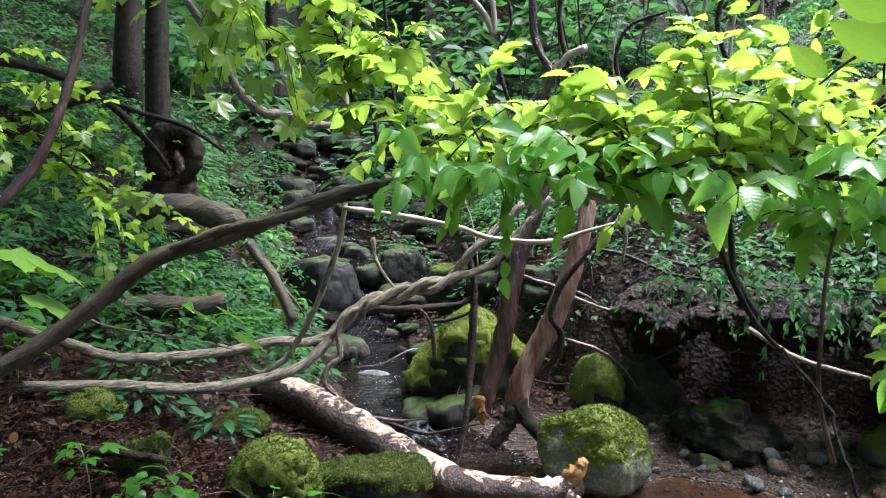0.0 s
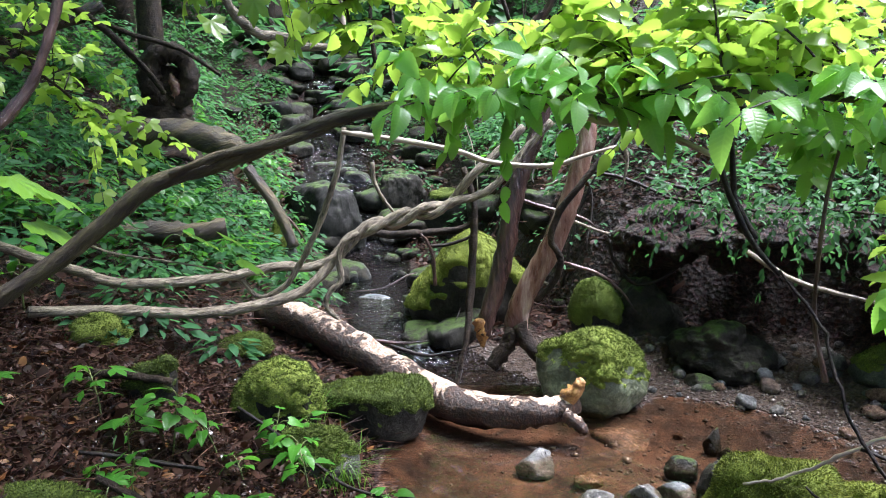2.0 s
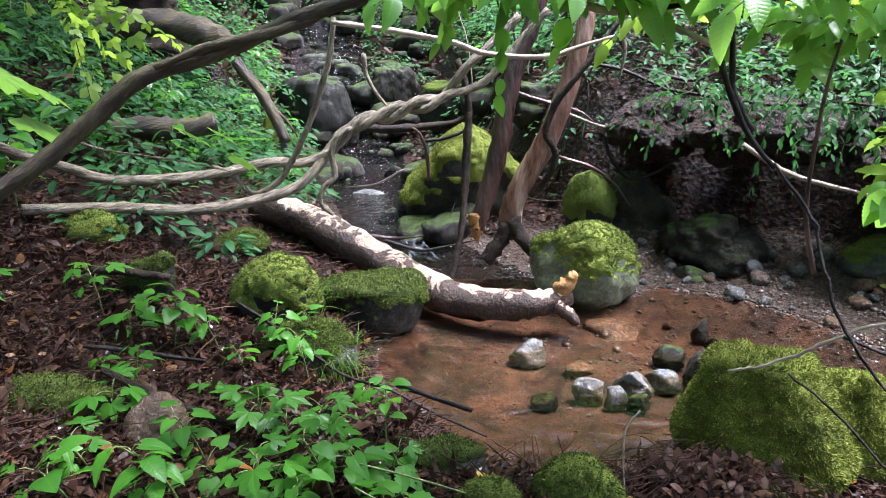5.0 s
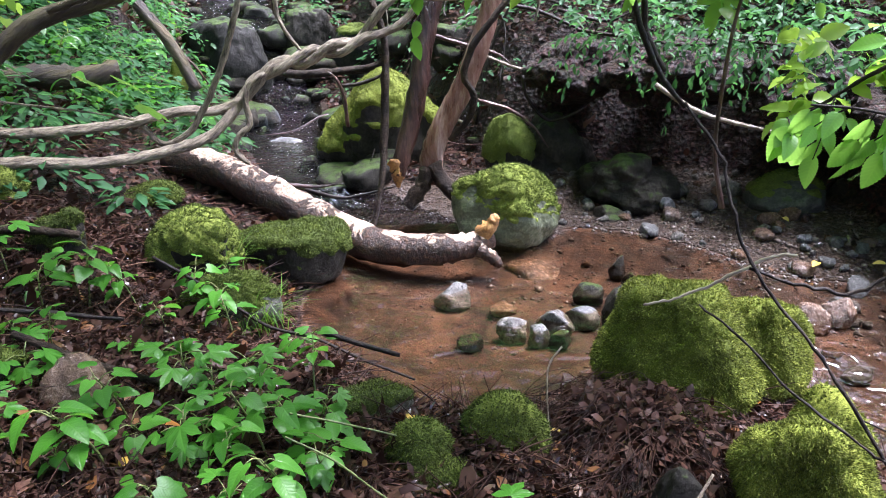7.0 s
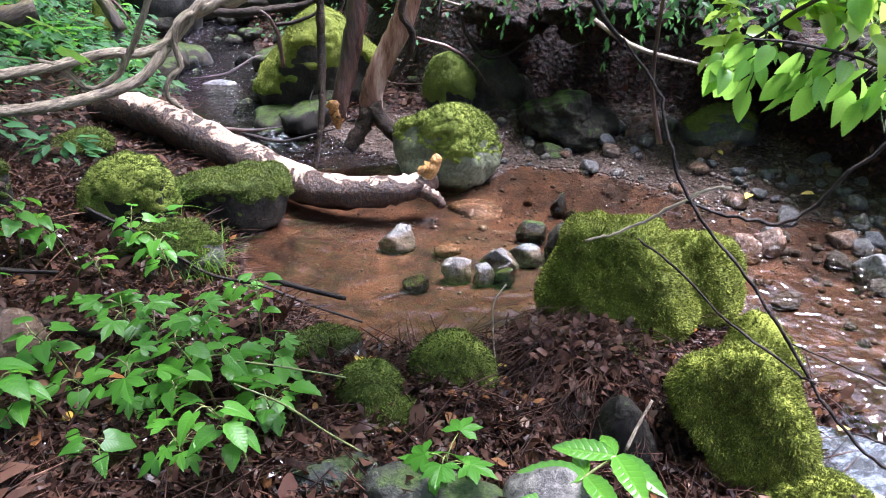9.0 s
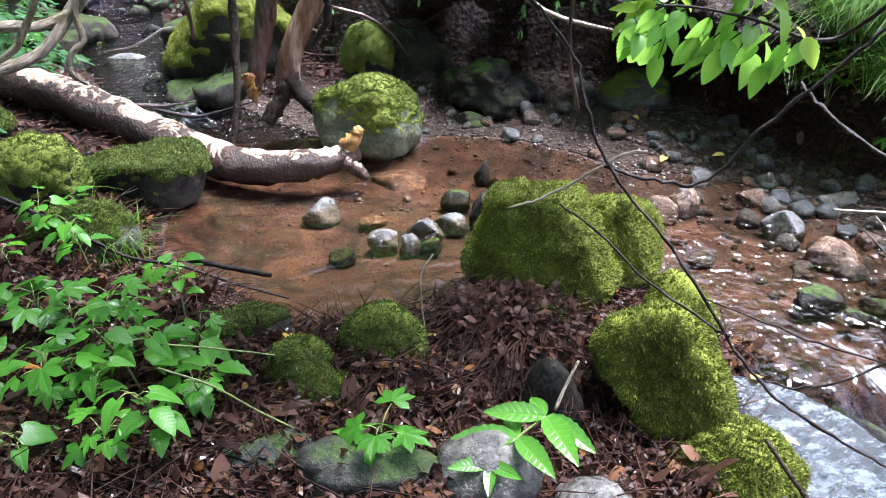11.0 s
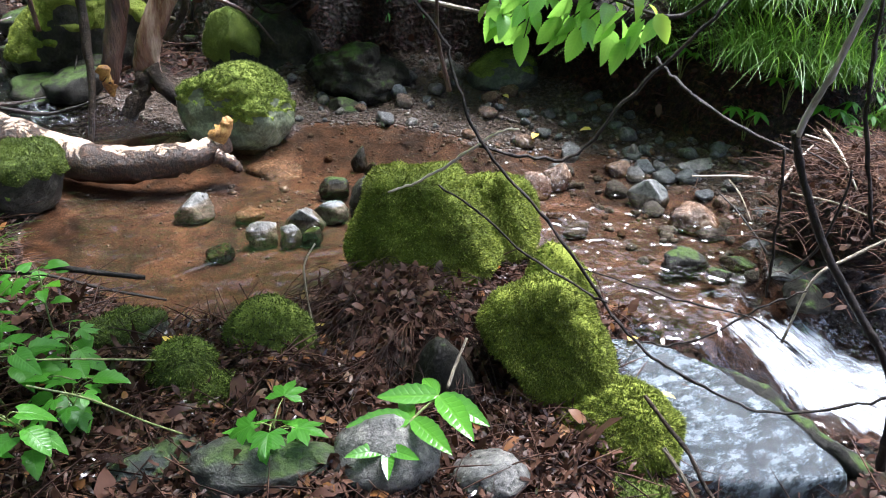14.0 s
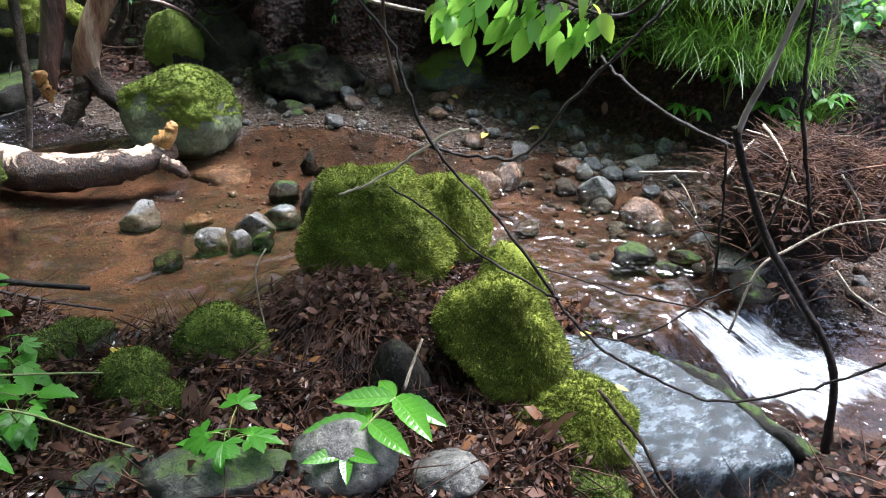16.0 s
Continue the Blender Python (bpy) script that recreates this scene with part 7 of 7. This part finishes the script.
# the seedling over the wet stone
seedling = new("plant")
tagged(seedling, "glossy seedling with broad pointed leaves", "plant")
NODES = [Vector(q) for q in [(0.657, 1.271, 0.312), (0.578, 1.252, 0.282), (0.501, 1.221, 0.247), (0.43, 1.198, 0.185)]]
part("stalk", tube([tuple(q) for q in NODES[::-1]], [0.0045, 0.004, 0.003], 6, 4), STALK, seedling)
GLOSSY = [leaf_parts(leaf_shape(14, 0.36, dr, 0.2, 0.04, 0.006), LEAF_GLOSSY) for dr in (0.06, 0.16)]
for k, (at, *tip) in enumerate([(0, 0.721, 1.134, 0.303), (0, 0.656, 1.105, 0.327), (0, 0.525, 1.349, 0.301), (0, 0.661, 1.376, 0.303), (1, 0.432, 1.322, 0.264), (1, 0.602, 1.108, 0.301), (1, 0.592, 1.359, 0.28), (2, 0.401, 1.239, 0.257), (2, 0.54, 1.138, 0.271), (2, 0.465, 1.143, 0.245)]):
    y = Vector(tip) - NODES[at]
    size = y.length
    y.normalize()
    x = y.cross(Vector((-0.25, -0.35, 1.0))).normalized()
    z = x.cross(y)
    lf = new("leaf", GLOSSY[k % 2])
    lf.parent = seedling
    lf.matrix_local = Matrix(((x.x, y.x, z.x, NODES[at].x), (x.y, y.y, z.y, NODES[at].y), (x.z, y.z, z.z, NODES[at].z), (0, 0, 0, 1))) @ Matrix.Diagonal((size, size, size, 1))

# ---- single fallen leaves ----
FALL = [leaf_parts(leaf_shape(6, 0.5, 0.1, 0.2, 0.03, 0.01), LEAF_YELLOW), leaf_parts(leaf_shape(6, 0.55, 0.15, 0.15, 0.03, 0.01), LEAF_ORANGE)]
ON = [((1.085, 2.488, 0.24), 0), ((0.811, 1.965, 0.16), 0), ((1.19, 1.593, 0.3), 0), ((0.531, 1.859, 0.1), 0), ((0.554, 1.966, 0.1), 0), ((0.318, 1.683, 0.1), 1), ((0.134, 1.914, 0.2), 0), ((1.188, 2.332, 0.0), 1), ((1.539, 1.759, 0.0), 1), ((1.572, 1.603, -0.04), 0), ((0.053, 1.874, 0.12), 0), ((1.354, 2.13, 0.03), 1), ((2.292, 3.293, 0.05), 0), ((2.618, 3.227, 0.05), 0), ((2.411, 3.853, 0.1), 0), ((0.305, 1.612, 0.1), 1), ((0.426, 1.312, 0.1), 1), ((0.23, 1.557, 0.1), 0), ((1.466, 1.327, -0.03), 0), ((1.314, 1.235, -0.1), 1)]
ON += [((-1.13, 3.93, 0.3), 0), ((-0.118, 3.622, 0.14), 1), ((-0.646, 4.005, 0.14), 0), ((-0.86, 1.797, 0.25), 0), ((-0.661, 1.735, 0.25), 0), ((-0.613, 1.937, 0.25), 1), ((-0.791, 2.065, 0.2), 1), ((0.317, 1.742, 0.1), 0), ((0.181, 1.837, 0.1), 0), ((0.829, 1.993, 0.15), 0), ((0.557, 1.901, 0.1), 0), ((-0.517, 1.82, 0.2), 0)]
rl = random.Random(12)
for k, ((x, y, z), i) in enumerate(ON):
    lf = new("fallen_leaf", FALL[i])
    s = rl.uniform(0.05, 0.085)
    lf.matrix_world = pose(x, y, z + 0.012, rl.uniform(-15, 15), rl.uniform(-15, 15), rl.uniform(0, 360)) @ Matrix.Diagonal((s, s, s, 1))
    tagged(lf, ("fallen yellow leaf lying on wet ground", "fallen orange-brown leaf lying on wet ground")[i], "leaf", "fallen leaves")


# ---- falling water ----
def fall(name, top_a, top_b, foot_a, foot_b, bulge, seed, label, amount=1.0, drape=False):
    """A curved skin of white water between two edges, thinning out to its sides."""
    r = np.random.RandomState(seed)
    nu, nv = 28, 26
    V, A, D, E = [], [], [], []
    ta, tb, fa, fb = (np.array(q, float) for q in (top_a, top_b, foot_a, foot_b))
    width, height = np.linalg.norm(tb - ta), np.linalg.norm(fa - ta)
    ph = r.uniform(0, 6.28, 4)
    for j in range(nv + 1):
        t = j / nv
        for i in range(nu + 1):
            u = i / nu
            top, foot = ta + (tb - ta) * u, fa + (fb - fa) * u
            p = top + (foot - top) * t
            p[2] = top[2] + (foot[2] - top[2]) * (t ** 1.7) + bulge * math.sin(math.pi * t) * (0.6 + 0.4 * math.sin(9 * u + ph[0]))
            p[2] += 0.012 * math.sin(23 * u + 3 * t + ph[1]) + 0.008 * math.sin(41 * u - 5 * t + ph[2])
            V.append(tuple(p))
            A.append(u * width + 0.02 * math.sin(4 * t + ph[3]))
            D.append(t * height)
            E.append(min(1.0, 5 * u, 5 * (1 - u)) * min(1.0, 4 * t + 0.6, 3 * (1 - t)) * amount)
    if drape:
        V = np.array(V)
        V[:, 2] = terrain(V[:, 0], V[:, 1])[1] + 0.02 + 0.5 * (V[:, 2] - V[:, 2].mean()) * 0.02 + 0.009 * np.sin(V[:, 0] * 90 + 4 * np.sin(V[:, 1] * 17)) + bulge * np.sin(np.array(D) / max(D) * 3.14)
    F = [(j * (nu + 1) + i, j * (nu + 1) + i + 1, (j + 1) * (nu + 1) + i + 1, (j + 1) * (nu + 1) + i) for j in range(nv) for i in range(nu)]
    ob = part(name, (V, F), FOAM)
    for key, val in (("across", A), ("down", D), ("fade", E)):
        ob.data.attributes.new(key, "FLOAT", "POINT").data.foreach_set("value", np.array(val, np.float32))
    return tagged(ob, label, "water", kind="structure")


fall("cascade", (1.88, 1.6, 0), (2.56, 1.56, 0), (1.98, 1.1, 0), (2.78, 1.06, 0), 0.03, 1, "white water sliding over a rock step", 1.0, True)
fall("cascade", (1.98, 1.42, 0), (2.66, 1.36, 0), (2.08, 0.94, 0), (2.98, 0.9, 0), 0.035, 2, "churning white water below the step", 1.0, True)
fall("cascade", (1.7, 1.72, 0), (2.3, 1.78, 0), (2.05, 1.5, 0), (2.5, 1.45, 0), 0.0, 3, "thin foam drawn towards the step", 0.6, True)
fall("cascade", (-0.753, 6.915, 0.42), (-0.43, 7.196, 0.42), (-0.845, 7.748, 0.16), (-0.434, 7.748, 0.16), 0.04, 5, "little white fall into the upper pool", 0.62)
fall("cascade", (-0.355, 4.961, 0.09), (-0.091, 4.961, 0.09), (-0.221, 4.529, 0.02), (0.122, 4.424, 0.02), 0.02, 6, "fast white riffle behind the log", 0.62)
fall("cascade", (-2.025, 11.828, 2.288), (-1.635, 11.888, 2.31), (-1.935, 11.539, 2.011), (-1.554, 11.596, 2.031), 0.05, 7, "far bluish fall of the stream", 0.62)
fall("cascade", (1.13, 4.72, 0.511), (1.249, 4.72, 0.506), (1.103, 4.5, 0.16), (1.318, 4.5, 0.146), 0.03, 8, "thin trickle down the dark rock", 0.42)


# ---- thin stems over the near bank ----
limb("bramble_stem", [(-0.212, 1.737, 0.39), (-0.082, 1.768, 0.328), (0.065, 1.789, 0.261), (0.231, 1.815, 0.176), (0.392, 1.849, 0.106), (0.566, 1.866, 0.008)], [0.003, 0.003, 0.002], STALK, None, "thin pale green trailing stem", "stem", segs=5, seed=201)
limb("bramble_stem", [(-0.21, 1.586, 0.421), (-0.096, 1.577, 0.348), (0.003, 1.56, 0.259), (0.111, 1.536, 0.174), (0.2, 1.507, 0.08), (0.305, 1.469, -0.04)], [0.003, 0.003, 0.002], STALK, None, "thin green stem trailing over litter", "stem", segs=5, seed=202)
limb("root", [(0.584, 1.965, 0.41), (0.537, 1.934, 0.361), (0.527, 1.892, 0.268), (0.528, 1.847, 0.172), (0.53, 1.795, 0.101), (0.514, 1.74, -0.049), (0.523, 1.678, -0.208), (0.52, 1.618, -0.296)], [0.003, 0.003, 0.0025, 0.002], VINE, None, "thin pale root hanging down the bank", "root", segs=5, seed=203)
limb("stick", [(0.847, 1.474, 0.292), (0.799, 1.443, 0.243), (0.755, 1.411, 0.196)], [0.004, 0.005, 0.005], VINE, None, "short pale stick stuck in the bank", "stick", segs=6, seed=204)
limb("stick", [(0.108, 2.247, 0.262), (-0.009, 2.275, 0.292), (-0.147, 2.295, 0.341)], [0.008, 0.01, 0.011], TWIG, None, "dark wet stick at the pool's edge", "stick", segs=6, seed=205)
limb("stick", [(1.162, 1.1, 0.253), (1.189, 1.033, 0.197), (1.213, 0.965, 0.145), (1.222, 0.912, 0.088), (1.236, 0.849, 0.048)], [0.006, 0.006, 0.005], BARK, None, "dark stick lying by the slab", "stick", segs=6, seed=206)
limb("stick", [(1.172, 1.014, 0.143), (1.192, 0.952, 0.088), (1.206, 0.892, 0.025)], [0.006, 0.006, 0.005], VINE, None, "grey stick lying by the slab", "stick", segs=6, seed=207)
limb("stick", [(-1.186, 2.314, 0.483), (-1.077, 2.367, 0.443), (-0.944, 2.423, 0.391), (-0.832, 2.463, 0.353)], [0.008, 0.009, 0.006], TWIG, None, "dark stick among the herbs", "stick", segs=6, seed=208)
limb("stick", [(-1.058, 2.154, 0.472), (-0.934, 2.174, 0.385), (-0.801, 2.192, 0.305), (-0.595, 2.222, 0.198)], [0.012, 0.014, 0.01], BARK, None, "wet dark branch lying in litter", "stick", segs=7, seed=209)
limb("stick", [(-1.447, 2.966, 0.541), (-1.309, 3.029, 0.505), (-1.162, 3.089, 0.459)], [0.018, 0.02, 0.016], BARK, None, "dark fallen branch on the bank", "stick", segs=7, seed=210)
for k, (x, y) in enumerate([(-0.127, 1.705), (0.285, 1.38), (-0.156, 1.958), (-0.196, 1.557)]):
    copy_thing(KINDS[(3, 2, 3, 1, 3, 2)[k % 6]], pose(x, y, ground_z(x, y), 0, 0, 55 * k))
